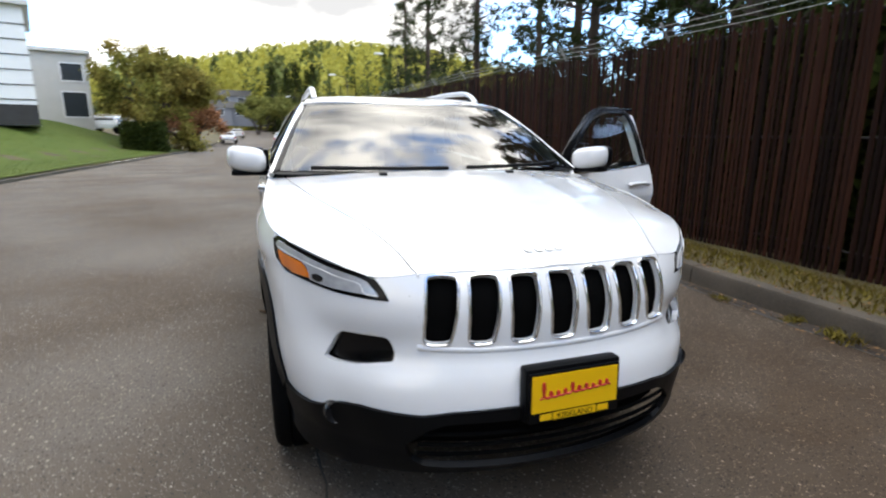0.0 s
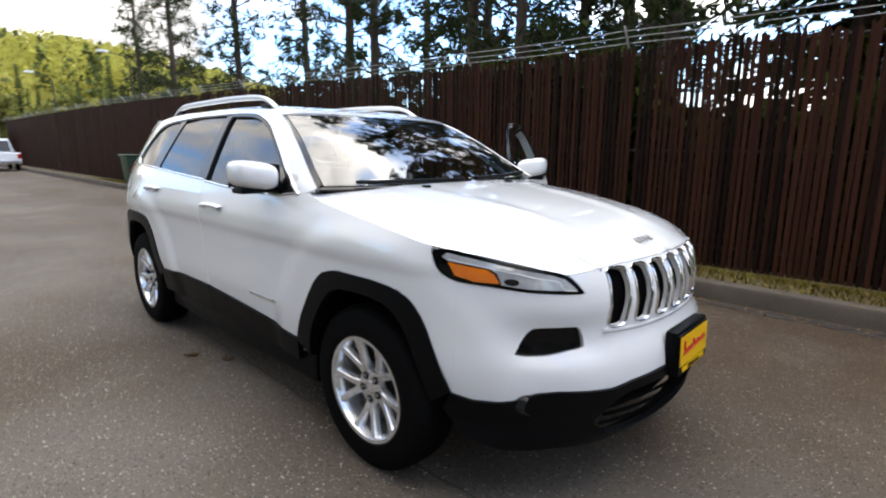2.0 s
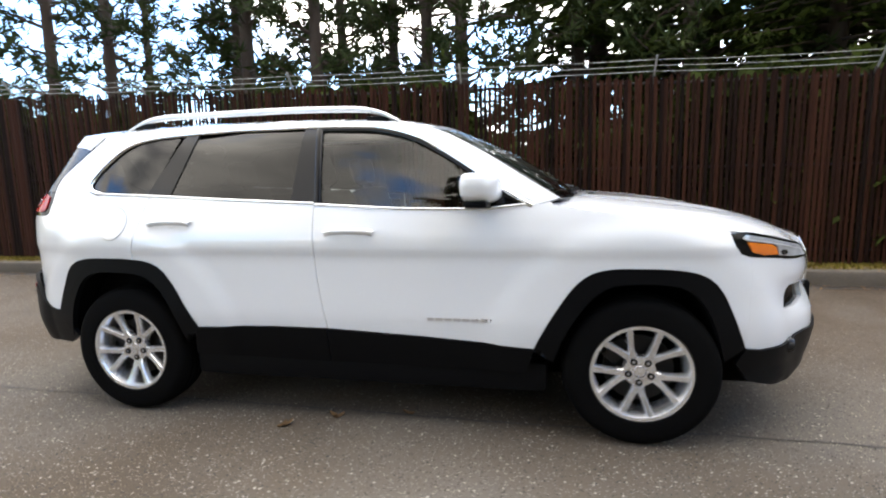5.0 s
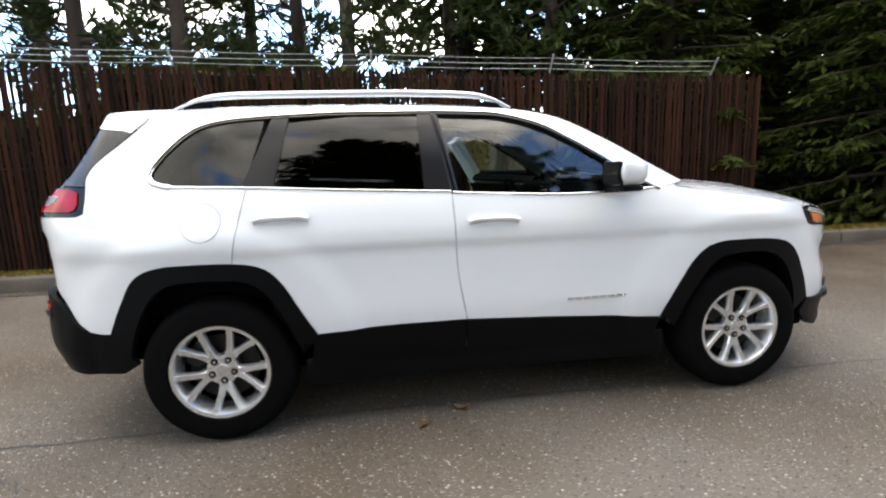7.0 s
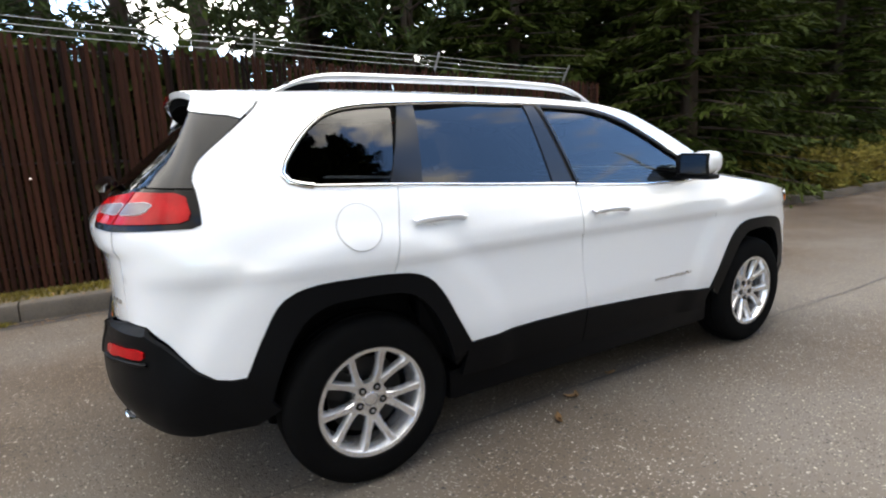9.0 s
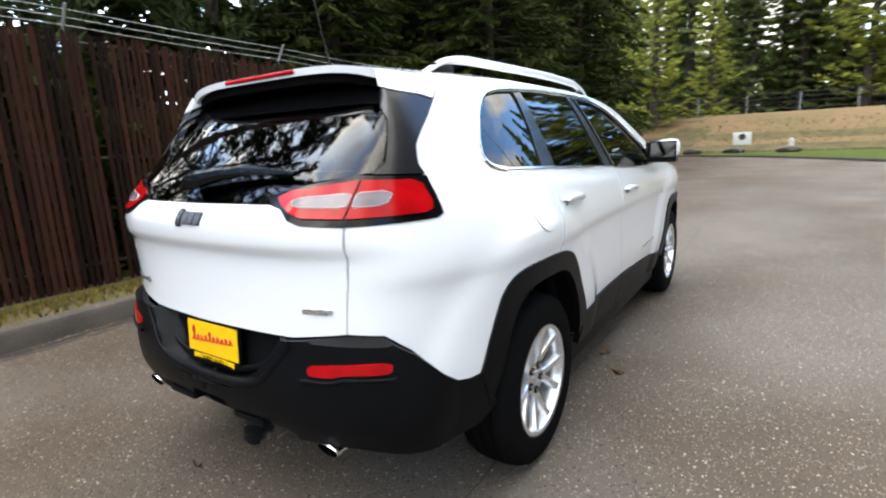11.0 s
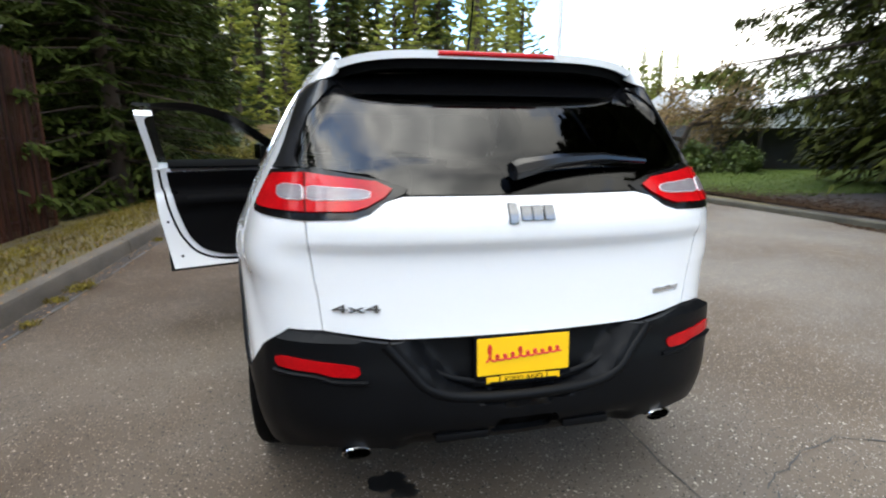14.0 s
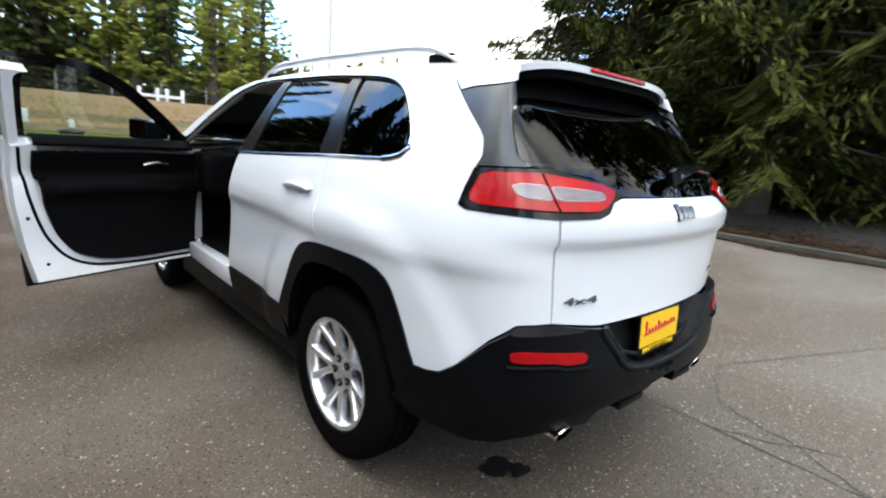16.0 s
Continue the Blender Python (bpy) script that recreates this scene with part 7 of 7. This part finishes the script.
for sg, lf in ((1, LS), (-1, RS)):
    fin = [on_tail(.642, 1.240), on_tail(.659, 1.27), on_tail(.613, 1.40), on_tail(.557, 1.47), on_tail(.52, 1.50)] + sides([(1.66, 1.506), (1.70, 1.468), (1.762, 1.412), (1.819, 1.365), (1.870, 1.317), (1.895, 1.262), (1.889, 1.232)])
    wing = sides([(1.628, 1.545), (1.650, 1.513), (1.702, 1.468), (1.742, 1.480)]) + [on_tail(.575, 1.497), on_tail(.545, 1.512), on_tail(.52, 1.535), on_tail(.53, 1.56)]
    panel("spoiler_wing", wing, lf, PAINT, spoiler, "white side of the spoiler", step=.03, off=.008, thick=.016)
    panel("glass_fin", fin, lf, FIN, car, "gloss black side fin", step=.022, off=.003, thick=.012)
    lamp_out = sides([(1.886, 1.226), (1.884, 1.17), (1.887, 1.112), (1.915, 1.101)]) + [on_tail(.632, 1.098), on_tail(.50, 1.104), on_tail(.455, 1.117), on_tail(.41, 1.148), on_tail(.362, 1.166), on_tail(.345, 1.182), on_tail(.42, 1.206), on_tail(.60, 1.238)]
    lamp = panel("tail_lamp", lamp_out, lf, GLOSS_BLACK, car, "red wraparound tail lamp in a black surround", step=.03, off=.003, thick=.015)
    red_side = sides([(1.945, 1.216), (1.918, 1.203), (1.912, 1.15), (1.922, 1.128), (1.95, 1.120)]) + [on_tail(.628, 1.119), on_tail(.628, 1.222)]
    panel("red_lens", red_side, lf, RED_LENS, lamp, step=.03, off=.009, thick=.007)
    red_gate = [on_tail(.622, 1.119), on_tail(.50, 1.122), on_tail(.46, 1.133), on_tail(.412, 1.158), on_tail(.39, 1.179), on_tail(.43, 1.198), on_tail(.622, 1.222)]
    panel("red_lens", red_gate, lf, RED_LENS, lamp, step=.03, off=.009, thick=.007)
    white_gate = [on_tail(x, z) for x, z in rounded([(.619, 1.148), (.48, 1.151), (.452, 1.157), (.45, 1.170), (.475, 1.176), (.619, 1.186)], .12, 1)]
    panel("reverse_lens", white_gate, lf, REVERSE, lamp, "clear lens framed in white", step=.03, off=.012, thick=.006)
    strip("lens_frame", along(white_gate, .02), lf, LAMP_WHITE, lamp, wide=.007, proud=.014, closed=True)
    white_side = [on_tail(x, z) for x, z in rounded([(.632, 1.186), (.685, 1.188), (.703, 1.180), (.703, 1.158), (.690, 1.150), (.632, 1.147)], .12, 1)]
    strip("lens_frame", along(white_side, .02), lf, LAMP_WHITE, lamp, wide=.007, proud=.014, closed=True)
    panel("turn_lens", white_side, lf, REVERSE, lamp, step=.03, off=.012, thick=.006)
bm = bmesh.new()
wp, wn_ = LS(np.array([on_tail(x, z) for x, z in ((.045, 1.205), (.02, 1.212), (-.1, 1.232), (-.25, 1.243), (-.42, 1.238))]))
tube(bm, list(wp + wn_ * np.array([[.035], [.035], [.034], [.03], [.02]])), [.028, .03, .022, .016, .009], 8)
part("rear_wiper", bm, GLOSS_BLACK, car, "black rear wiper")

# rear bumper: black, with a recess for the plate
bump = [on_tail(0, .738), on_tail(.40, .740), on_tail(.60, .768), on_tail(.70, .764)] + sides([(2.035, .711), (1.95, .611), (1.90, .574), (1.85, .564), (1.805, .565), (1.70, .42), (1.78, .372), (1.95, .37)]) + [on_tail(.67, .402), on_tail(.60, .418), on_tail(.42, .418), on_tail(.33, .375), on_tail(0, .37)]
bump_outline = bump + [(2 * LEN - s, z) for s, z in bump[::-1]][1:-1]


def bumper_relief(p):
    b = body(p[:, 0], p[:, 1])
    x, z = np.abs(b[:, 0]), p[:, 1]
    half = np.interp(z, [.50, .565, .60, .65, .75], [-.1, .20, .275, .32, .40])
    into = np.clip((half - x) / .075, 0, 1)
    out = .004 + .028 * np.clip((b[:, 1] - 1.9) / .15, 0, 1)
    tuck = np.clip((.768 - z) / .02, 0, 1)
    low = np.clip((.47 - z) / .04, 0, 1) * np.clip((.40 - x) / .06, 0, 1)
    return flare(p) + out * tuck - .070 * into * into * (3 - 2 * into) + .002 - .03 * low


hitch = [on_tail(x, z) for x, z in rounded([(-.105, .405), (.095, .405), (.10, .48), (.085, .498), (-.095, .498), (-.11, .48)], .1, 2)]
panel("rear_bumper", bump_outline, LS, CLAD, car, "black textured rear bumper", step=.018, thick=.02, off=bumper_relief, holes=[hitch])
panel("hitch_recess", hitch, LS, VOID, car, step=.05, off=-.07)
for wide_u, deep in ((.0, .048), (.055, .004)):
    u_line = [(.40 + .02 - wide_u, .735), (.36 - wide_u, .66), (.30 - wide_u, .60 + wide_u * .4), (.22 - wide_u, .572 + wide_u * .5), (.1, .562 + wide_u * .5), (0, .560 + wide_u * .5)]
    half_u = [on_tail(x, z) for x, z in curve2(u_line, 24)]
    strip("bumper_ridge", half_u + [(2 * LEN - s, z) for s, z in half_u[::-1]][1:], lambda p, deep=deep: (lambda a, n: (a + n * (deep - .022 if deep > .02 else deep - .016), n))(*LS(p)), CLAD, car, wide=.034 if deep > .02 else .022, proud=.017 if deep > .02 else .008)
for a, b in ((-.285, -.125), (.115, .285)):
    bm = bmesh.new()
    box(bm, a, b, 2.10, 2.252, .425, .452, .010)
    part("step_pad", bm, CLAD, car, "black step pad beside the hitch opening")
bm = bmesh.new()
box(bm, -.035, .035, 2.08, 2.19, .425, .485, .008)
part("hitch_receiver", bm, VOID, car)
for sg in (1, -1):
    refl = [on_tail(x, z) for x, z in rounded([(.495, .676), (.69, .697), (.715, .69), (.712, .660), (.60, .655), (.57, .645), (.50, .643), (.488, .655)], .15, 2)]
    lf = LS if sg > 0 else RS
    panel("rear_reflector", refl, lf, RED_LENS, car, "red bumper reflector", step=.03, off=.040, thick=.02)
    strip("reflector_lip", [on_tail(x, z) for x, z in curve2([(.72, .645), (.60, .641), (.565, .631), (.47, .629)], 14)], lambda p, lf=lf: (lambda a, n: (a + n * .032, n))(*lf(p)), CLAD, car, wide=.016, proud=.016)
    bm = bmesh.new()
    lathe(bm, [(2.02, .036), (2.185, .046), (2.19, .042), (2.02, .032)], "y", 24, (sg * .515, 0, 0), closed=True)
    for v in bm.verts:
        v.co.z = v.co.z * .60 + .386
        v.co.y += .012 * (v.co.z - .386) / .03
    part("exhaust_tip", bm, CHROME, car, "oval chrome exhaust tip")

# plates: yellow dealer plates in black frames, the script as a plain red stroke
def plate(y, z, face, tilt):
    k = 1 if face > 0 else -1
    at = Matrix.Translation((0, y, z)) @ Matrix.Rotation(radians(tilt), 4, "X")
    bm = bmesh.new()
    box(bm, -.158, .158, -.006, .006, -.080, .080, .006, at)
    holder = part("number_plate", bm, CLAD, car, "yellow dealer plate in a black frame")
    bm = bmesh.new()
    box(bm, -.149, .149, k * .0065 - .001, k * .0065 + .001, -.045, .072, 0, at)
    part("plate_face", bm, YELLOW, holder)
    bm = bmesh.new()
    stroke = []
    tall = (.026, .009, .008, .009, .016, .008, .009, .006, .009, .008)
    for i in range(160):
        u = i / 159
        h = tall[min(int(u * 10), 9)]
        w = u * 10 * 2 * math.pi
        stroke.append(at @ Vector((-k * (-.122 + .244 * u + .009 * math.sin(w)), k * .0085, -.002 + .016 * u + h * (1 - math.cos(w)))))
    tube(bm, stroke, .0036, 5)
    part("script_stroke", bm, RED_PRINT, holder, "red handwritten stroke")
    bm = bmesh.new()
    box(bm, -.075, .075, k * .0065 - .001, k * .0065 + .001, -.074, -.050, 0, at)
    part("frame_label", bm, YELLOW, holder)
    t = bpy.data.curves.new("city", "FONT")
    t.body, t.size, t.extrude, t.align_x = "KIRKLAND", .026, .0005, "CENTER"
    ob = new("city_text", t)
    me = bpy.data.meshes.new_from_object(ob)
    bpy.data.objects.remove(ob)
    me.transform(at @ Matrix.Translation((0, k * .0085, -.071)) @ (Matrix.Rotation(math.pi, 4, "Z") if k > 0 else Matrix()) @ Matrix.Rotation(math.pi / 2, 4, "X"))
    me.materials.append(CLAD)
    put("city_text", me, holder)
    for x in (-.1, .1):
        bm = bmesh.new()
        box(bm, x - .02, x + .02, k * .0065 - .001, k * .0065 + .001, -.072, -.052, 0, at)
        part("frame_mark", bm, YELLOW, holder)


plate(2.212, .660, 1, 4)
plate(-2.336, .572, -1, -2)
bm = bmesh.new()
box(bm, -.165, .165, -2.332, -2.285, .488, .665, .012)
part("plate_bracket", bm, CLAD, car, "black plate bracket on the bumper")

# makers' marks as plain bright blocks, drive mark lettered
for lift2, spots, thickness in ((LS, [on_tail(x, 1.112) for x in (.055, .017, -.017, -.053)], .006),):
    for i, (s, z) in enumerate(spots):
        w, h = (.013, .026) if i == 0 else (.015, .018)
        panel("badge", rounded([(s - w, z - h), (s + w, z - h), (s + w, z + h), (s - w, z + h)], .06, 2), lift2, BADGE, panel("badge", rounded([(s - w - .002, z - h - .002), (s + w + .002, z - h - .002), (s + w + .002, z + h + .002), (s - w - .002, z + h + .002)], .06, 2), lift2, VOID, car, step=.02, off=.004, thick=.004), step=.02, off=.007, thick=thickness)
for x in (-.055, -.018, .018, .055):
    panel("badge", rounded([(x - .015, -2.122), (x + .015, -2.122), (x + .015, -2.09), (x - .015, -2.09)], .25, 2), hood_lift, SATIN, car, step=.02, off=.006, thick=.005)
panel("badge", [on_tail(x, z) for x, z in ((-.455, .828), (-.56, .832), (-.56, .846), (-.455, .842))], LS, SATIN, car, step=.03, off=.005, thick=.004)
t = bpy.data.curves.new("mark", "FONT")
t.body, t.size, t.extrude, t.align_x = "4x4", .055, .003, "CENTER"
ob = new("drive_mark", t)
me = bpy.data.meshes.new_from_object(ob)
bpy.data.objects.remove(ob)
c, nrm = LS(np.array([on_tail(.50, .842)]))
face = Vector(nrm[0])
axis_x = Vector((-1, 0, 0)) - face * face.dot(Vector((-1, 0, 0)))
axis_x.normalize()
turn = Matrix((axis_x, face.cross(axis_x), face)).transposed().to_4x4()
me.transform(Matrix.Translation(Vector(c[0]) + face * .004) @ turn @ Matrix.Diagonal((1.75, .62, 1, 1)) @ Matrix.Translation((0, -.02, 0)))
me.materials.append(BADGE)
put("drive_mark", me, car, "4x4 mark in satin letters")

# wheels
def wheel_set():
    """The tyre and the bits inside it, built once."""
    bm = bmesh.new()
    prof = [(-.095, .222), (-.112, .235), (-.1145, .262), (-.1125, .272), (-.1125, .30), (-.106, .325), (-.092, .342), (-.072, .350), (-.052, .353), (-.050, .346), (-.042, .346), (-.040, .3545),
            (-.006, .355), (-.004, .347), (.004, .347), (.006, .355), (.040, .3545), (.042, .346), (.050, .346), (.052, .353), (.072, .350), (.092, .342), (.106, .325), (.1125, .30), (.1125, .272), (.1145, .262), (.112, .235), (.095, .222)]
    lathe(bm, prof, "x", 72)
    tyre = part("tyre", bm, RUBBER, None, "black all-season tyre")
    bm = bmesh.new()
    lathe(bm, [(-.09, .215), (.05, .207), (.088, .219), (.100, .228), (.106, .2275), (.104, .2115), (.088, .2035), (.06, .198), (-.09, .198)], "x", 64)
    lathe(bm, [(.02, .0), (.02, .03), (.066, .03), (.070, .026), (.072, .0)], "x", 32)
    lathe(bm, [(.045, .075), (.068, .072), (.070, .03)], "x", 32)
    for k in range(5):
        a0 = 2 * math.pi * k / 5
        for d in (-1, 1):
            v0 = []
            for r, off, w, xo, dep in ((.040, .10, .022, .064, .034), (.085, .13, .0185, .071, .034), (.115, .195, .0155, .077, .030), (.15, .250, .0145, .083, .028), (.208, .305, .0175, .098, .030)):
                a = a0 + d * off
                c, s = math.cos(a), math.sin(a)
                ring = [bm.verts.new((xx, c * r - s * ww, s * r + c * ww)) for xx, ww in ((xo - dep, -w * 1.15), (xo - .006, -w), (xo, -w * .72), (xo, w * .72), (xo - .006, w), (xo - dep, w * 1.15))]
                v0.append(ring)
            for p, q2 in zip(v0, v0[1:]):
                for j in range(6):
                    bm.faces.new((p[j], p[(j + 1) % 6], q2[(j + 1) % 6], q2[j]))
    rim = part("rim", bm, ALLOY, None, "silver ten-spoke alloy rim")
    nuts, pockets = [], []
    for k in range(5):
        a = 2 * math.pi * k / 5
        at = (0, .053 * math.cos(a), .053 * math.sin(a))
        bm = bmesh.new()
        lathe(bm, [(.055, .0095), (.072, .0095), (.075, .005), (.075, .0)], "x", 6, at)
        nuts.append(part("lug_nut", bm, STEEL, None, "steel wheel nut"))
        bm = bmesh.new()
        lathe(bm, [(.060, .0155), (.0725, .0155), (.0735, .0)], "x", 16, at)
        pockets.append(part("nut_pocket", bm, VOID, None))
    bm = bmesh.new()
    lathe(bm, [(.0, .0), (.0, .16), (.012, .16), (.012, .07), (.03, .07), (.03, 0)], "x", 40)
    box(bm, -.03, .035, -.06, .06, .09, .17, .012)
    disc = part("brake_disc", bm, DISC, None)
    bm = bmesh.new()
    lathe(bm, [(-.02, .0), (-.02, .205)], "x", 32)
    back = part("brake_shield", bm, VOID, None)
    return tyre, (rim, *nuts, *pockets, disc, back)


tyre0, bits = wheel_set()
for i, (x, y, turn) in enumerate(((-.775, -1.35, 50), (-.785, 1.35, 58), (.775, -1.35, 58), (.785, 1.35, 44))):
    m = Matrix.Translation((x, y, .353)) @ Matrix.Rotation(math.pi if x < 0 else 0, 4, "Z") @ Matrix.Rotation(radians(turn), 4, "X")
    wheel = tagged(put("wheel", tyre0.data, car), "black tyre on a silver ten-spoke alloy wheel")
    wheel.matrix_basis = m
    for b in bits:
        put(b.name.split(".")[0], b.data, wheel, b.get("label", ""))
for b in (tyre0, *bits):
    bpy.data.objects.remove(b)

# underside, bulkheads and cabin
def block(name, mat, label="", *boxes):
    bm = bmesh.new()
    for b in boxes:
        box(bm, *b)
    return part(name, bm, mat, car, label)


block("underbody", VOID, "", (-.66, .66, -1.95, 1.72, .25, .42, .03), (-.77, .77, -.92, .92, .205, .38, .03), (-.48, .48, -2.05, -.9, .3, .9, .03), (-.48, .48, .9, 2.05, .3, .62, .03))
block("exhaust_pipe", STEEL, "", (-.28, -.20, -1.0, 1.9, .19, .25, .03), (-.45, .45, 1.72, 1.95, .31, .42, .05))
block("cabin_floor", CABIN, "", (-.76, .76, -.95, 1.95, .40, .46, .01), (-.10, .10, -.9, .7, .45, .72, .03), (-.76, .76, -1.02, -.92, .45, 1.0, .02))
block("dashboard", CABIN, "black dashboard", (-.77, .77, -1.02, -.62, .80, 1.085, .06, None, 4), (-.13, .13, -.70, -.52, .70, 1.05, .04), (.2, .55, -.70, -.55, 1.0, 1.12, .04))
bm = bmesh.new()
lathe(bm, [(.016 * math.sin(a), .175 + .016 * math.cos(a)) for a in np.linspace(0, 2 * math.pi, 11)[:-1]], "y", 32, closed=True)
box(bm, -.17, .17, -.012, .012, -.03, .02, .01)
box(bm, -.03, .03, -.012, .012, -.17, .0, .01)
box(bm, -.06, .06, -.02, .03, -.07, .05, .02)
for v in bm.verts:
    v.co = Matrix.Translation((.37, -.47, .99)) @ Matrix.Rotation(radians(-24), 4, "X") @ v.co
part("steering_wheel", bm, CABIN, car, "black steering wheel")


def seat(x, y, w=.26):
    bm = bmesh.new()
    box(bm, x - w, x + w, y - .28, y + .24, .52, .68, .06, None, 4)
    lean = Matrix.Translation((x, y + .22, .64)) @ Matrix.Rotation(radians(-16), 4, "X")
    box(bm, -w, w, -.07, .07, 0, .58, .06, lean, 4)
    box(bm, -.05, .05, -.015, .015, .56, .66, .01, lean)
    box(bm, -.13, .13, -.05, .05, .62, .80, .045, lean, 4)
    part("seat", bm, FABRIC, car, "black cloth seat with headrest")


seat(-.37, -.02)
seat(.37, -.02)
for x in (-.42, 0, .42):
    seat(x, .98, .22)
v, f = sheet([(x * .96, y) for x, y in roof_outline], roof_lift, step=.08, off=-.035)
put("headliner", mesh_of("headliner", v, f, LINER, 35), car)
block("load_floor", CABIN, "", (-.70, .70, 1.3, 2.12, .60, .66, .02))
for b in ((-.74, -.70, 1.1, 1.9, .6, 1.15, .01), (.70, .74, 1.1, 1.9, .6, 1.15, .01), (-.83, -.79, .25, 1.1, .45, 1.10, .01), (.79, .83, .25, 1.1, .45, 1.10, .01), (-.83, -.79, -.85, .2, .45, 1.10, .01)):
    block("inner_trim", CABIN, "", b)
bm = bmesh.new()
box(bm, -.10, .10, -.44, -.41, 1.40, 1.46, .015)
part("rear_view_mirror", bm, CABIN, car)


# ---- the fence: steel posts, barbed wire and upright brown slats ----
fence = tagged(new("fence"), "tall dark brown slatted fence with barbed wire on leaning arms", "fence", kind="structure")
FX = 5.2
fence_top = pchip([-10, -5.5, -.5, 4.6, 10, 16, 30, 60], [2.60, 2.63, 2.73, 2.83, 3.02, 3.18, 3.5, 3.85])
for i in range(24):
    y = -5.47 + 2.95 * i
    t = float(fence_top(y))
    bm = bmesh.new()
    tube(bm, [(FX + .05, y, -.4), (FX + .05, y, t + .02)], .03, 8)
    post = part("post", bm, POST_STEEL, fence, "weathered dark steel post")
    bm = bmesh.new()
    tube(bm, [(FX + .05, y, t - .01), (FX - .15, y, t + .27)], .016, 6)
    part("arm", bm, ZINC, post, "galvanised barb arm")
for k in range(3):
    o = (.05, .125, .20)[k]
    bm = bmesh.new()
    pts = []
    for i in range(24 * 4):
        y = -5.47 + 2.95 * i / 4
        sag = -.018 * math.sin(math.pi * (i % 4) / 4)
        pts.append((FX + .03 - .16 * o / .25, y, float(fence_top(y)) + o + .02 + sag))
    tube(bm, pts, .0045, 4)
    for i in range(0, 260):
        y = -5.4 + i * .13
        z = float(np.interp(y, [p[1] for p in pts], [p[2] for p in pts]))
        x = FX + .03 - .16 * o / .25
        tube(bm, [(x - .012, y, z - .012), (x + .012, y + .01, z + .012)], .0022, 3)
    part("barbed_wire", bm, ZINC, fence, "thin barbed wire strand")
for z in (.05, 1.3):
    bm = bmesh.new()
    tube(bm, [(FX + .03, -6.4, z), (FX + .03, 62, z + .4)], .018, 6)
    part("rail", bm, DARK_WALL, fence)
bm = bmesh.new()
tube(bm, [(FX + .02, y, float(fence_top(y)) - .10) for y in np.linspace(-6.4, 62, 40)], .02, 6)
part("rail", bm, DARK_WALL, fence)
PITCH = .074


def slat_mesh(w, h, seed):
    """One upright slat with a shallow fold and a worn top."""
    r = random.Random(seed)
    t, c = .008, .006
    cut = [r.uniform(-.02, .02) for _ in range(3)]
    verts = []
    for x in (-.001, -.001 - t):
        for z0, zz in ((0, None), (.5, None), (1, cut)):
            for j, (y, dx) in enumerate(((-w / 2, 0), (0, -c), (w / 2, 0))):
                verts.append((x + dx, y + r.uniform(-.002, .002), z0 * h + (zz[j] if zz else 0)))
    faces = []
    for s in (0, 9):
        for a in (0, 3):
            for j in (0, 1):
                q2 = (s + a + j, s + a + j + 1, s + a + j + 4, s + a + j + 3)
                faces.append(q2 if s else q2[::-1])
    ring = [0, 1, 2, 5, 8, 7, 6, 3]
    faces += [(ring[i], ring[(i + 1) % 8], ring[(i + 1) % 8] + 9, ring[i] + 9) for i in range(8)]
    return verts, faces


kinds = []
for k in range(10):
    v, f = slat_mesh(.050 + .0012 * k, 1.0, k)
    kinds.append(mesh_of("slat", v, f, SLAT, 0))
rnd = random.Random(77)
y, count, far_v, far_f = -6.4, 0, [], []
while y < 62:
    t = float(fence_top(y)) - rnd.uniform(0, .035)
    z0 = -.28 + rnd.uniform(0, .05)
    skip = rnd.random() < .004
    x, tilt = FX - .02 + rnd.uniform(-.006, .006), rnd.uniform(-.006, .006)
    if count < 300:
        if not skip:
            ob = put("slat", kinds[min(rnd.randrange(10), rnd.randrange(10)) if rnd.random() < .85 else 9], fence)
            ob.matrix_basis = Matrix.Translation((x, y, z0)) @ Matrix.Rotation(tilt, 4, "X") @ Matrix.Rotation(rnd.uniform(-.25, .25), 4, "Z") @ Matrix.Diagonal((1, 1, t - z0, 1))
        count += 1
    elif not skip:
        v, f = slat_mesh(.064, t - z0, count)
        b = len(far_v)
        far_v += [(a + x, c + y, d + z0) for a, c, d in v]
        far_f += [tuple(i + b for i in q2) for q2 in f]
        count += 1
    y += PITCH + rnd.uniform(-.003, .003)
tagged(put("far_slats", mesh_of("far_slats", far_v, far_f, SLAT_FAR, 0), fence), kind="stuff")
